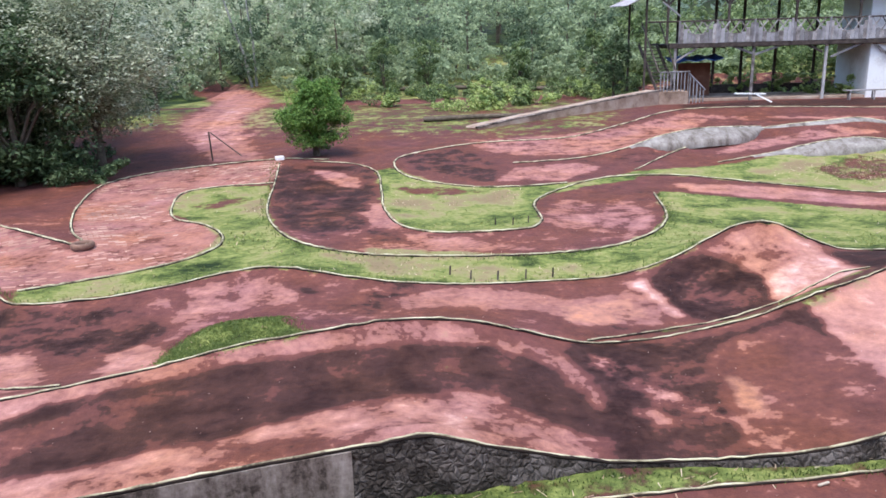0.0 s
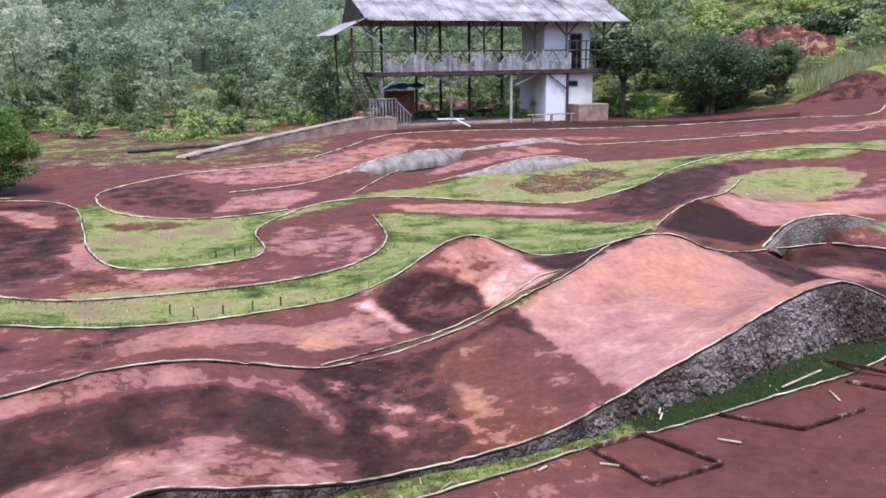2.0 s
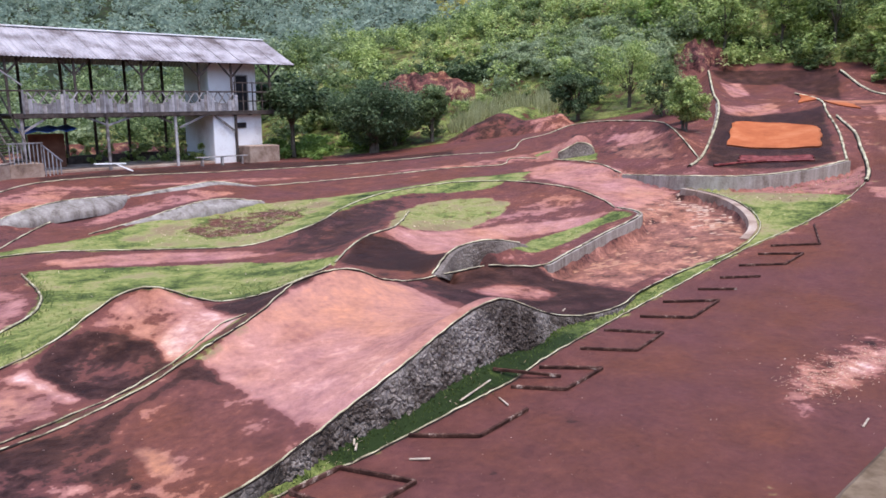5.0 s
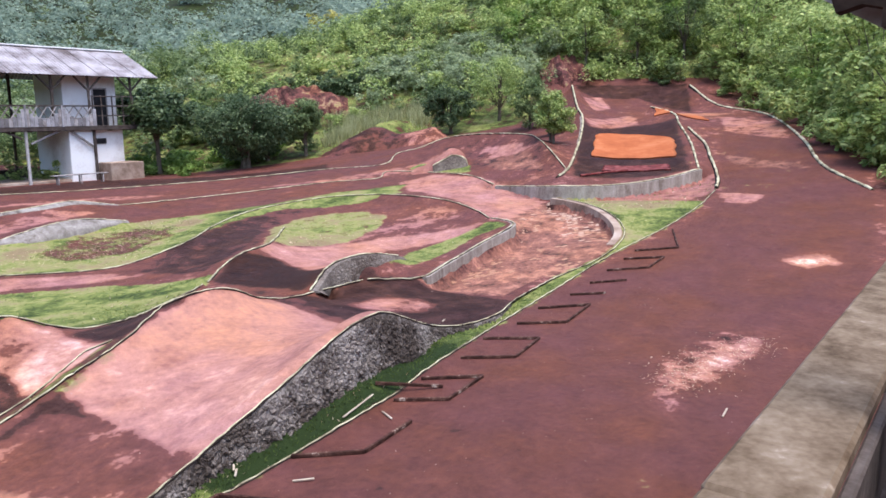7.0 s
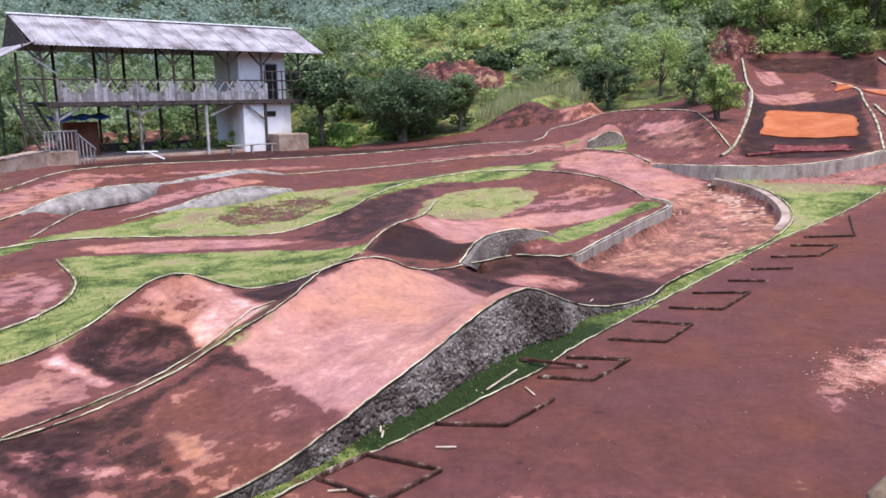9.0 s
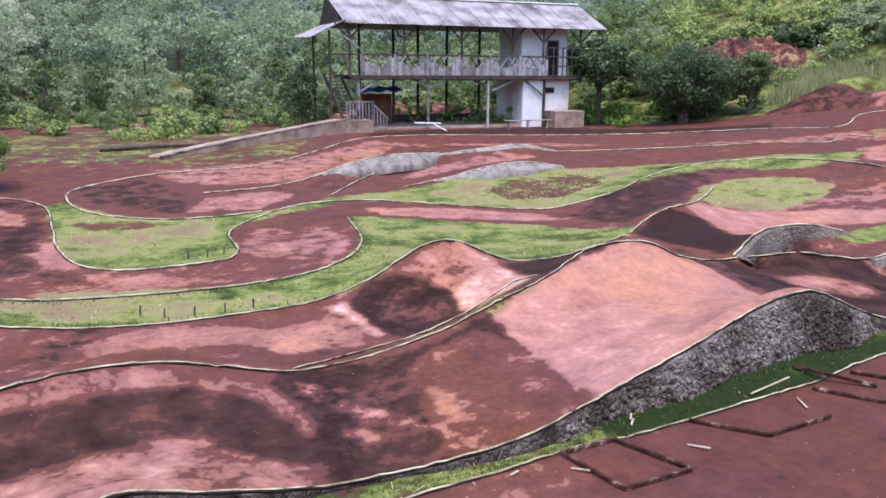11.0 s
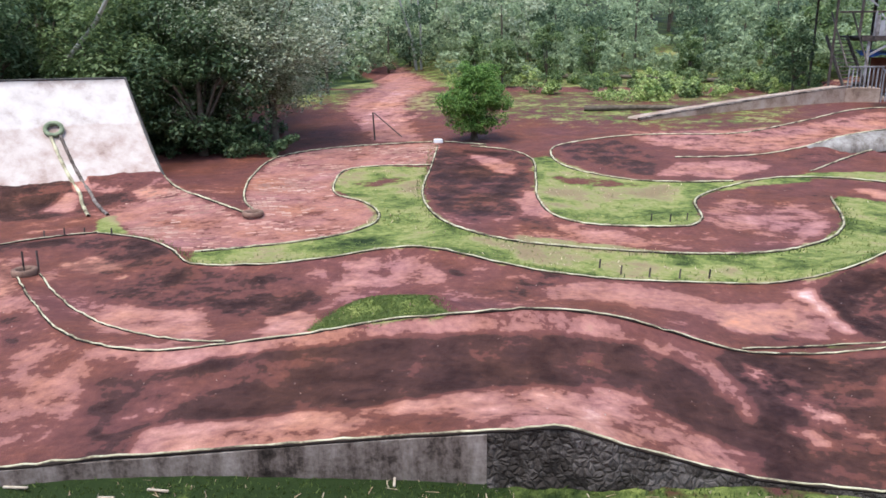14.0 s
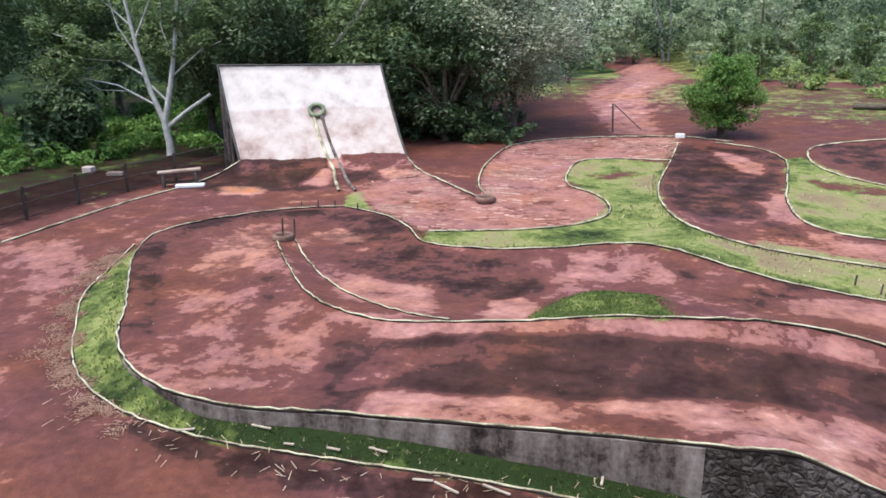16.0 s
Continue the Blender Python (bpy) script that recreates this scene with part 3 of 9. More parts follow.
# patches of the ground in plan: kind, strength, outline
PATCHES = []
PATCHES.append(("grass", 1.0, [(-7.12, 11.29), (-4.8, 11.94), (-3.86, 12.47), (-3.28, 12.6), (-1.92, 12.3), (-0.94, 12.17), (0.01, 12.15), (1.4, 12.22), (2.62, 12.42), (3.41, 12.41), (4.18, 12.71), (4.78, 12.98), (5.13, 13.0), (5.55, 12.67), (7.52, 17.11), (7.12, 18.18), (6.16, 19.16), (5.15, 19.86), (4.88, 17.79), (4.58, 16.51), (3.86, 15.05), (2.83, 14.12), (1.55, 13.8), (0.52, 13.7), (-0.53, 13.76), (-1.84, 13.98), (-3.12, 14.82), (-3.98, 16.2), (-4.82, 18.49), (-5.25, 20.64), (-5.62, 22.0), (-7.72, 21.99), (-7.88, 20.5), (-7.34, 18.62), (-6.09, 17.19), (-5.32, 16.06), (-5.12, 15.24), (-5.36, 14.01), (-5.88, 13.28), (-6.67, 12.59), (-7.58, 12.07)]))
PATCHES.append(("grass", 1.0, [(3.06, 12.13), (3.59, 12.55), (4.36, 12.93), (6.24, 16.37), (6.92, 16.45), (6.89, 14.93), (6.71, 12.94), (7.42, 12.83), (8.67, 13.11), (10.29, 14.29), (10.78, 14.64), (9.73, 17.45), (7.24, 19.39), (5.38, 20.24), (4.79, 17.32), (4.08, 15.49)]))
PATCHES.append(("bare", 1.0, MID_LANE))
PATCHES.append(("grass", 1.0, [(-2.66, 23.79), (-2.17, 20.77), (-1.83, 18.21), (-1.27, 16.33), (-0.61, 15.71), (0.57, 15.65), (1.53, 15.95), (1.84, 16.76), (1.88, 18.78), (2.31, 20.0), (3.79, 21.14), (5.09, 21.67), (5.31, 22.67), (3.06, 21.35), (1.65, 21.09), (0.41, 21.21), (-0.88, 22.0), (-1.6, 22.8), (-2.06, 24.09)]))
PATCHES.append(("grass", 1.0, [(4.7, 22.1), (5.29, 22.79), (7.95, 23.34), (9.94, 24.29), (11.88, 24.68), (13.11, 24.83), (14.72, 24.69), (16.25, 24.72), (18.28, 23.9), (20.24, 22.99), (22.44, 22.32), (23.8, 20.36), (23.31, 19.21), (21.11, 18.93), (18.75, 21.27), (16.11, 21.03), (12.69, 19.27), (11.62, 19.13), (10.78, 19.34), (8.69, 20.82), (6.39, 21.98)]))
PATCHES.append(("grass", 1.0, [(24.02, 20.98), (24.99, 20.24), (23.63, 19.73), (21.81, 18.77), (20.83, 20.79), (20.12, 21.31), (22.46, 22.42)]))
PATCHES.append(("straw", 1.0, [(13.68, 16.36), (16.84, 19.51), (18.25, 19.94), (19.45, 19.45), (20.1, 18.39), (19.93, 17.12), (18.84, 16.37), (16.77, 15.84), (15.16, 15.89)]))
PATCHES.append(("grass", 1.0, [(13.66, 11.99), (14.42, 12.17), (16.16, 13.12), (17.54, 12.96), (19.0, 12.76), (19.7, 12.8), (19.07, 11.6), (18.18, 12.21), (16.04, 11.86), (14.46, 11.66)]))
PATCHES.append(("grass", 1.0, [(-3.76, 8.5), (-3.88, 9.27), (-3.71, 9.7), (-3.28, 9.69), (-3.06, 10.61), (-2.35, 9.52), (-1.91, 9.07), (-2.5, 8.89), (-3.19, 8.67)]))
PATCHES.append(("grass", 1.0, [(23.77, 12.62), (23.45, 11.59), (22.77, 10.44), (21.61, 9.29), (20.51, 8.65), (19.2, 8.43), (17.87, 8.46), (18.76, 8.24), (21.85, 7.85), (24.72, 7.8), (26.73, 7.99), (29.25, 8.87), (29.47, 9.48), (27.05, 10.22), (25.54, 11.3), (24.67, 13.1)]))
PATCHES.append(("grass", 1.0, [(27.61, 22.35), (28.53, 22.4), (28.15, 19.21), (27.13, 18.52), (26.9, 21.12)]))
PATCHES.append(("grass", 1.0, [(-11.42, 14.53), (-11.45, 15.08), (-9.55, 13.01), (-10.44, 13.16)]))
PATCHES.append(("grass", 1.0, STRIP_GRASS))
PATCHES.append(("thin", -0.30, NARROW_GRASS))
PATCHES.append(("straw", 1.0, [(-7.72, 19.98), (-7.59, 21.24), (-5.61, 21.97), (-5.05, 18.8), (-5.97, 18.03), (-6.9, 18.3)]))
PATCHES.append(("straw", 1.0, [(12.05, 24.57), (15.03, 24.39), (14.13, 21.48), (11.84, 19.17), (10.9, 19.55), (9.13, 21.41), (8.51, 22.73)]))
PATCHES.append(("straw", 1.0, [(-2.12, 22.13), (-1.42, 21.52), (-0.13, 19.74), (-0.67, 18.89), (-1.64, 18.77)]))
PATCHES.append(("straw", 1.0, [(24.31, 12.68), (27.0, 10.2), (29.42, 9.35), (25.41, 8.41), (21.66, 9.0), (23.59, 10.82)]))
PATCHES.append(("straw", 1.0, [(-1.83, 14.07), (-0.11, 13.17), (1.69, 13.0), (2.66, 12.93), (1.64, 12.7), (-0.12, 12.6), (-1.73, 13.09)]))
PATCHES.append(("straw", 1.0, [(-1.9, 18.89), (-1.27, 20.33), (0.1, 20.22), (0.68, 19.25), (-0.71, 17.99), (-1.32, 17.02)]))
PATCHES.append(("straw", 1.0, [(-1.91, 23.74), (-0.61, 21.89), (0.73, 20.87), (1.83, 20.65), (1.24, 18.71), (-0.6, 20.3), (-1.45, 19.9)]))
PATCHES.append(("straw", 1.0, [(-2.77, 14.22), (-1.02, 13.25), (0.51, 13.22), (1.49, 13.09), (2.26, 13.1), (1.42, 12.37), (0.01, 12.27), (-1.26, 12.57)]))
PATCHES.append(("straw", 1.0, [(-1.9, 14.79), (-0.55, 14.27), (1.04, 14.03), (0.81, 13.54), (-0.97, 13.68), (-1.81, 13.89)]))
PATCHES.append(("straw", 1.0, [(11.25, 22.88), (13.72, 24.6), (16.05, 24.81), (16.87, 23.23), (13.32, 20.68), (10.4, 20.29), (8.84, 21.15)]))
PATCHES.append(("straw", 1.0, [(24.3, 12.9), (24.85, 13.2), (25.65, 11.45), (27.2, 10.4), (29.5, 9.6), (29.6, 8.9), (26.7, 8.0), (24.0, 8.5), (22.6, 9.9), (23.6, 11.3)]))
WEEDS = [(10.3, 22.5), (12.2, 23.9), (14.6, 24.3), (15.6, 23.2), (14.2, 21.6), (12.0, 20.5), (10.6, 21.1)]
PATCHES.append(("thin", -0.12, WEEDS))
PATCHES.append(("thin", -0.08, [(-6.9, 19.2), (-5.6, 19.3), (-5.5, 20.3), (-6.6, 20.6)]))
PATCHES.append(("thin", -0.08, [(-1.7, 20.9), (-0.6, 20.2), (0.6, 20.3), (0.3, 20.8), (-0.9, 21.4)]))
PATCHES.append(("weeds", -0.3, [(-3.76, 8.5), (-3.88, 9.27), (-3.71, 9.7), (-3.28, 9.69), (-3.06, 10.61), (-2.35, 9.52), (-1.91, 9.07), (-2.5, 8.89), (-3.19, 8.67)]))
PATCHES.append(("brick", 1.0, [(-11.78, 15.47), (-9.3, 12.97), (-7.83, 12.02), (-6.66, 12.63), (-5.93, 13.16), (-5.29, 13.94), (-4.97, 14.88), (-5.23, 16.03), (-5.91, 17.0), (-6.89, 17.86), (-7.5, 19.2), (-7.83, 21.41), (-7.14, 21.94), (-5.53, 22.27), (-6.09, 25.84), (-8.25, 25.27), (-9.96, 24.35), (-10.84, 23.05), (-10.21, 19.75), (-8.84, 16.64), (-7.78, 15.19), (-8.28, 15.17), (-9.38, 15.99), (-11.03, 17.37), (-12.07, 17.19)]))
PATCHES.append(("brick", 1.0, [(13.52, 10.9), (16.94, 11.37), (18.93, 11.42), (20.21, 12.71), (24.59, 15.73), (23.99, 14.12), (23.58, 12.52), (23.24, 11.48), (22.61, 10.36), (21.59, 9.33), (20.48, 8.72), (19.27, 8.5), (17.95, 8.5), (16.53, 8.73), (14.34, 8.63), (14.0, 9.55), (13.89, 10.28)]))
PATCHES.append(("dry", (-0.22, 0.02), [(3.88, 6.66), (5.91, 6.98), (10.44, 7.68), (15.31, 8.2), (20.84, 7.65), (25.8, 7.11), (8.61, 2.06)]))
PATCHES.append(("dry", (-0.22, 0.03), [(4.65, 6.71), (8.15, 7.09), (14.25, 7.51), (21.33, 7.17), (26.06, 7.5), (41.97, 12.62), (39.09, 8.84), (27.23, 3.23), (9.08, 0.8)]))
PATCHES.append(("dry", (-0.12, 0.1), [(-16.47, 9.34), (-12.54, 9.33), (-11.37, 7.5), (-9.93, 6.13), (-8.91, 5.39), (-8.09, 4.94), (-6.49, 4.65), (-4.95, 4.89), (-2.99, 5.44), (-1.54, 5.99), (-6.63, 3.3)]))
PATCHES.append(("dry", (0.12, 0.12), [(-14.67, 8.24), (-14.38, 9.26), (-12.03, 7.86), (-10.59, 6.26), (-10.24, 5.53)]))
PATCHES.append(("dry", (-0.27, 0.05), [(3.55, 5.98), (5.08, 6.08), (7.56, 6.3), (11.44, 6.76), (7.19, 4.05)]))
PATCHES.append(("dry", (0.17, 0.15), [(-6.33, 7.61), (-4.66, 7.84), (-3.83, 8.41), (-2.84, 8.76), (-1.8, 9.09), (-0.65, 9.4), (0.39, 9.32), (0.83, 9.29), (1.18, 9.22), (1.42, 8.86), (1.61, 8.34), (1.57, 7.7), (1.32, 8.08), (1.19, 8.59), (0.8, 8.93), (0.24, 9.09), (-0.33, 9.05), (-1.03, 8.85), (-2.42, 8.54), (-3.72, 8.13), (-4.99, 7.67), (-5.49, 7.43), (-5.87, 6.98)]))
PATCHES.append(("dry", (0.5, 0.2), [(-6.03, 7.2), (-5.39, 7.39), (-4.9, 7.62), (-4.32, 7.86), (-3.79, 8.3), (-3.89, 8.71), (-4.43, 8.11), (-5.7, 7.76), (-6.33, 7.61)]))
PATCHES.append(("dry", (-0.55, 0.11), [(-5.82, 6.9), (-5.59, 7.16), (-5.12, 7.4), (-4.58, 7.68), (-3.71, 8.1), (-2.42, 8.54), (-1.03, 8.85), (-0.33, 9.02), (0.24, 9.09), (0.8, 8.93), (1.19, 8.59), (1.32, 8.08), (1.54, 7.68), (1.63, 7.84), (1.61, 8.34), (1.42, 8.86), (1.26, 9.27), (1.86, 9.45), (2.9, 9.65), (4.02, 9.7), (4.59, 10.01), (3.41, 6.98), (1.61, 6.89), (1.62, 7.11), (1.1, 7.3), (0.72, 7.59), (0.47, 7.67), (0.39, 7.91), (0.1, 7.92), (-0.59, 7.78), (-1.26, 7.52), (-2.55, 6.77), (-3.61, 6.43), (-4.51, 6.03), (-4.62, 5.76), (-4.92, 5.7)]))
PATCHES.append(("dry", (-0.2, 0.3), [(-4.99, 6.87), (-4.69, 7.25), (-3.98, 7.6), (-4.06, 7.32), (-4.58, 6.83)]))
PATCHES.append(("dry", (0.19, 0.24), [(-4.46, 5.54), (-4.56, 6.1), (-3.61, 6.43), (-2.54, 6.74), (-1.26, 7.52), (-0.59, 7.78), (0.1, 7.92), (0.39, 7.91), (0.47, 7.67), (0.72, 7.59), (1.1, 7.3), (1.62, 7.11), (1.63, 6.98), (1.34, 6.92), (0.89, 6.9), (0.32, 6.71), (-0.39, 6.59), (-1.3, 6.41), (-2.36, 6.2), (-3.35, 5.89)]))
PATCHES.append(("dry", (0.62, 0.2), [(-2.27, 6.74), (-2.02, 7.03), (-1.23, 7.37), (-1.26, 7.18), (-1.73, 6.83), (-2.15, 6.62)]))
PATCHES.append(("dry", (0.6, 0.2), [(-4.53, 5.97), (-3.56, 6.33), (-2.71, 6.54), (-2.71, 6.41), (-3.46, 6.14), (-4.34, 5.86)]))
PATCHES.append(("dry", (0.4, 0.25), [(-1.26, 6.81), (-0.87, 7.45), (0.1, 7.77), (0.34, 7.4), (-0.01, 7.02), (-0.46, 6.85), (-0.89, 6.63)]))
PATCHES.append(("dry", (0.85, 0.12), [(-0.34, 6.62), (-0.23, 7.35), (-0.05, 7.35), (0.06, 6.99), (-0.2, 6.6)]))
PATCHES.append(("dry", (-0.56, 0.17), [(1.46, 9.58), (2.37, 9.58), (3.03, 9.61), (3.95, 9.76), (4.76, 10.03), (4.88, 9.23), (4.93, 8.34), (4.76, 7.24), (3.18, 6.93), (1.64, 6.89), (1.6, 7.08), (1.59, 7.64), (1.61, 8.3), (1.38, 9.14)]))
PATCHES.append(("dry", (0.10, 0.5), [(1.96, 8.48), (2.13, 8.56), (2.17, 8.33), (2.42, 8.7), (2.51, 8.7), (2.34, 8.32), (2.58, 8.06), (2.57, 7.93), (2.82, 7.91), (2.82, 7.72), (3.13, 7.44), (3.12, 7.25), (2.71, 7.63), (2.49, 7.8), (2.09, 7.83), (2.23, 8.07), (2.04, 8.12)]))
PATCHES.append(("dry", (0.1, 0.5), [(2.66, 8.63), (2.91, 8.55), (2.88, 8.37), (2.63, 8.42)]))
PATCHES.append(("dry", (0.02, 0.6), [(1.62, 9.28), (1.99, 8.99), (2.21, 9.0), (2.21, 8.72), (1.83, 8.63), (1.61, 8.89)]))
PATCHES.append(("dry", (0.1, 0.3), [(1.88, 7.79), (2.15, 7.81), (2.32, 7.48), (2.05, 7.46)]))
PATCHES.append(("dry", (-0.05, 0.16), [(3.11, 9.08), (3.45, 9.38), (3.86, 9.54), (4.39, 9.74), (4.6, 9.4), (4.73, 9.11), (4.93, 8.34), (4.7, 7.21), (3.92, 6.99), (3.35, 7.01), (3.04, 7.25), (2.99, 7.46), (2.91, 7.98), (2.92, 8.2), (3.09, 8.45), (3.02, 8.67)]))
PATCHES.append(("dry", (0.1, 0.4), [(2.91, 7.43), (3.35, 7.31), (3.5, 7.01), (3.13, 6.98), (2.88, 7.18)]))
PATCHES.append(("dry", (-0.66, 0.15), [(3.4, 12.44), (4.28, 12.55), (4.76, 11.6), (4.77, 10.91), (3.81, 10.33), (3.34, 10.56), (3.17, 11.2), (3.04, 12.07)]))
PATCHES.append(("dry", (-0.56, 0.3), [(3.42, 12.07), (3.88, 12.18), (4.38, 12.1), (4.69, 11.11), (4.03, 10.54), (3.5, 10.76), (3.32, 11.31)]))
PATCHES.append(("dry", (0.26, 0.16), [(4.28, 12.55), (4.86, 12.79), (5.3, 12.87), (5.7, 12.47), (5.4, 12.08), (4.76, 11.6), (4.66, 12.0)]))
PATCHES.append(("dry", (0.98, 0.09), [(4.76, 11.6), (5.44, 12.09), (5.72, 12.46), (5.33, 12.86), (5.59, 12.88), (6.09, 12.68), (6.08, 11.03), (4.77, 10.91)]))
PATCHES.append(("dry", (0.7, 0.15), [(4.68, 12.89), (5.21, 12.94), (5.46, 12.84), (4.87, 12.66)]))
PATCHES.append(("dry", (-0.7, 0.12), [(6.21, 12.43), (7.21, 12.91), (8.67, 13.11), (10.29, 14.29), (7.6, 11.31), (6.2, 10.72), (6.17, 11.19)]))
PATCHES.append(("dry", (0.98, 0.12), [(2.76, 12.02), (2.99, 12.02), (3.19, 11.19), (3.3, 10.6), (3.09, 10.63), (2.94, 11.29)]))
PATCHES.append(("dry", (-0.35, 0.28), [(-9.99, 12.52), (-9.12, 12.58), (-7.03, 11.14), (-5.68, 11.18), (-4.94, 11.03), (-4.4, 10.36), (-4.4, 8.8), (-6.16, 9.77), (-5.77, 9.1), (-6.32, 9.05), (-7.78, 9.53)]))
PATCHES.append(("dry", (-0.5, 0.2), [(-5.28, 9.59), (-5.22, 10.2), (-4.76, 10.59), (-4.36, 10.5), (-4.15, 9.32), (-4.72, 9.31)]))
PATCHES.append(("dry", (0.5, 0.15), [(-4.29, 8.12), (-4.75, 9.37), (-4.52, 9.61), (-3.71, 8.95), (-3.74, 8.45)]))
PATCHES.append(("dry", (0.45, 0.2), [(-7.06, 8.56), (-7.16, 9.4), (-6.53, 9.38), (-5.24, 8.61), (-5.16, 8.06), (-6.11, 8.35), (-6.91, 8.69)]))
PATCHES.append(("dry", (0.38, 0.2), [(-4.12, 11.24), (-4.17, 11.83), (-3.79, 12.21), (-3.35, 11.9), (-3.25, 11.33)]))
PATCHES.append(("dry", (-0.6, 0.1), [(-2.72, 11.69), (-2.58, 11.93), (-2.34, 11.77), (-2.36, 11.52), (-2.58, 11.44)]))
PATCHES.append(("dry", (-0.2, 0.3), [(-1.98, 9.61), (-1.72, 10.42), (-1.13, 10.38), (-1.03, 11.11), (-1.64, 11.07), (-2.2, 10.73)]))
PATCHES.append(("dry", (0.34, 0.13), [(1.7, 11.42), (2.74, 11.68), (3.01, 10.65), (2.84, 10.39), (2.22, 10.26), (1.67, 10.34), (1.35, 10.81), (-0.16, 11.04), (-0.85, 10.8), (-1.16, 11.4), (-0.14, 12.03), (1.07, 11.74)]))
PATCHES.append(("dry", (-0.2, 0.25), [(1.23, 9.97), (1.9, 10.33), (2.55, 10.28), (2.16, 10.03), (1.72, 9.81)]))
PATCHES.append(("dry", (-0.25, 0.3), [(-1.65, 12.31), (-0.91, 12.27), (-0.68, 11.83), (-1.16, 11.28), (-1.47, 10.4)]))
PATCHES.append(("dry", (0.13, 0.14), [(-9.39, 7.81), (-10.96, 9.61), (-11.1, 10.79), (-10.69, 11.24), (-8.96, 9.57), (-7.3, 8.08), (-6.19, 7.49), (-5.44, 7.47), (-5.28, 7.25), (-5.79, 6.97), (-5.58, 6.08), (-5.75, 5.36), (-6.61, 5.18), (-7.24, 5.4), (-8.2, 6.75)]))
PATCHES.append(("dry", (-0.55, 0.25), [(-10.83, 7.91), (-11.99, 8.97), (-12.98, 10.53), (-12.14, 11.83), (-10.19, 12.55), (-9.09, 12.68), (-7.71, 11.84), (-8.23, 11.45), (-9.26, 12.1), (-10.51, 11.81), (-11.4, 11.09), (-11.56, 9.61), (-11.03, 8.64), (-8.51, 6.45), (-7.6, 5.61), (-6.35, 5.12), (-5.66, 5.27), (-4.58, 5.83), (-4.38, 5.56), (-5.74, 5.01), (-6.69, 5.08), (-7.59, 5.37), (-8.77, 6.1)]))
PATCHES.append(("dry", (-0.3, 0.3), [(-8.31, 8.32), (-8.28, 8.81), (-7.24, 7.89), (-7.69, 7.54)]))
PATCHES.append(("dry", (-0.3, 0.25), [(-5.17, 6.62), (-4.41, 7.46), (-3.52, 7.86), (-3.48, 7.45), (-4.48, 6.79), (-4.58, 6.24), (-4.91, 5.87)]))
PATCHES.append(("dry", (0.5, 0.15), [(-4.25, 8.14), (-4.72, 9.31), (-4.44, 9.68), (-3.86, 9.28), (-3.66, 8.42)]))
PATCHES.append(("dry", (0.45, 0.2), [(-7.19, 8.61), (-6.98, 9.35), (-6.32, 9.49), (-5.5, 9.08), (-5.04, 8.24), (-5.61, 8.41), (-6.46, 8.35)]))
PATCHES.append(("dry", (0.55, 0.2), [(-5.41, 7.19), (-5.4, 7.42), (-5.06, 7.7), (-4.02, 8.25), (-4.04, 7.97), (-4.88, 7.42)]))
PATCHES.append(("dry", (0.25, 0.2), [(-4.48, 11.84), (-3.85, 12.37), (-3.09, 12.12), (-2.29, 11.5), (-3.39, 10.98), (-4.28, 10.86)]))
PATCHES.append(("dry", (0.63, 0.08), [(4.79, 10.01), (5.89, 10.56), (7.76, 11.37), (8.59, 11.3), (10.0, 11.5), (9.5, 8.1), (7.42, 7.68), (4.75, 7.25), (4.84, 8.05), (4.91, 9.11)]))
PATCHES.append(("dry", (0.74, 0.11), [(4.85, 9.92), (5.74, 10.27), (6.77, 9.4), (6.59, 7.5), (5.3, 7.31), (4.73, 7.26), (4.84, 8.19)]))
PATCHES.append(("dry", (-0.3, 0.2), [(10.62, 13.36), (10.5, 12.18), (10.66, 10.08), (10.2, 9.91), (9.8, 11.44)]))
PATCHES.append(("dry", (-0.66, 0.13), [(10.95, 11.7), (13.21, 12.05), (13.99, 10.35), (14.08, 8.77), (12.9, 8.23), (11.09, 8.61), (11.37, 9.55), (9.75, 8.15), (10.6, 11.9)]))
PATCHES.append(("dry", (0.4, 0.2), [(11.08, 10.68), (12.09, 10.79), (12.65, 10.13), (12.72, 9.64), (11.96, 9.35), (11.4, 10.02)]))
PATCHES.append(("dry", (-0.85, 0.08), [(10.42, 14.27), (11.98, 15.31), (12.91, 15.01), (12.23, 12.29), (11.05, 11.8)]))
PATCHES.append(("dry", (0.62, 0.12), [(13.03, 16.66), (13.8, 16.03), (16.12, 15.69), (17.63, 15.21), (19.5, 12.88), (18.07, 12.74), (16.21, 14.0), (12.23, 12.29), (12.94, 14.62)]))
PATCHES.append(("dry", (0.15, 0.2), [(15.66, 15.7), (18.2, 15.69), (20.27, 14.05), (21.04, 15.54), (20.03, 16.74), (18.71, 16.38)]))
PATCHES.append(("dry", (-0.34, 0.22), [(15.65, 20.96), (17.28, 21.49), (18.7, 21.62), (19.19, 20.34), (17.17, 19.89), (14.14, 17.15), (11.65, 16.16), (11.2, 16.73), (12.41, 18.77)]))
PATCHES.append(("dry", (-0.5, 0.2), [(-5.95, 24.92), (-3.04, 24.65), (-2.01, 19.25), (-1.73, 17.25), (-3.03, 15.55), (-4.08, 16.88), (-4.84, 18.86)]))
PATCHES.append(("dry", (0.45, 0.2), [(-4.87, 24.36), (-4.06, 23.99), (-3.09, 22.95), (-2.79, 21.3), (-3.52, 21.77)]))
PATCHES.append(("dry", (-0.4, 0.25), [(-2.01, 25.66), (0.23, 27.03), (1.11, 24.69), (0.8, 22.13), (-1.04, 23.17)]))
PATCHES.append(("dry", (-0.55, 0.2), [(0.12, 23.55), (1.06, 23.92), (1.23, 21.93), (0.51, 22.01)]))
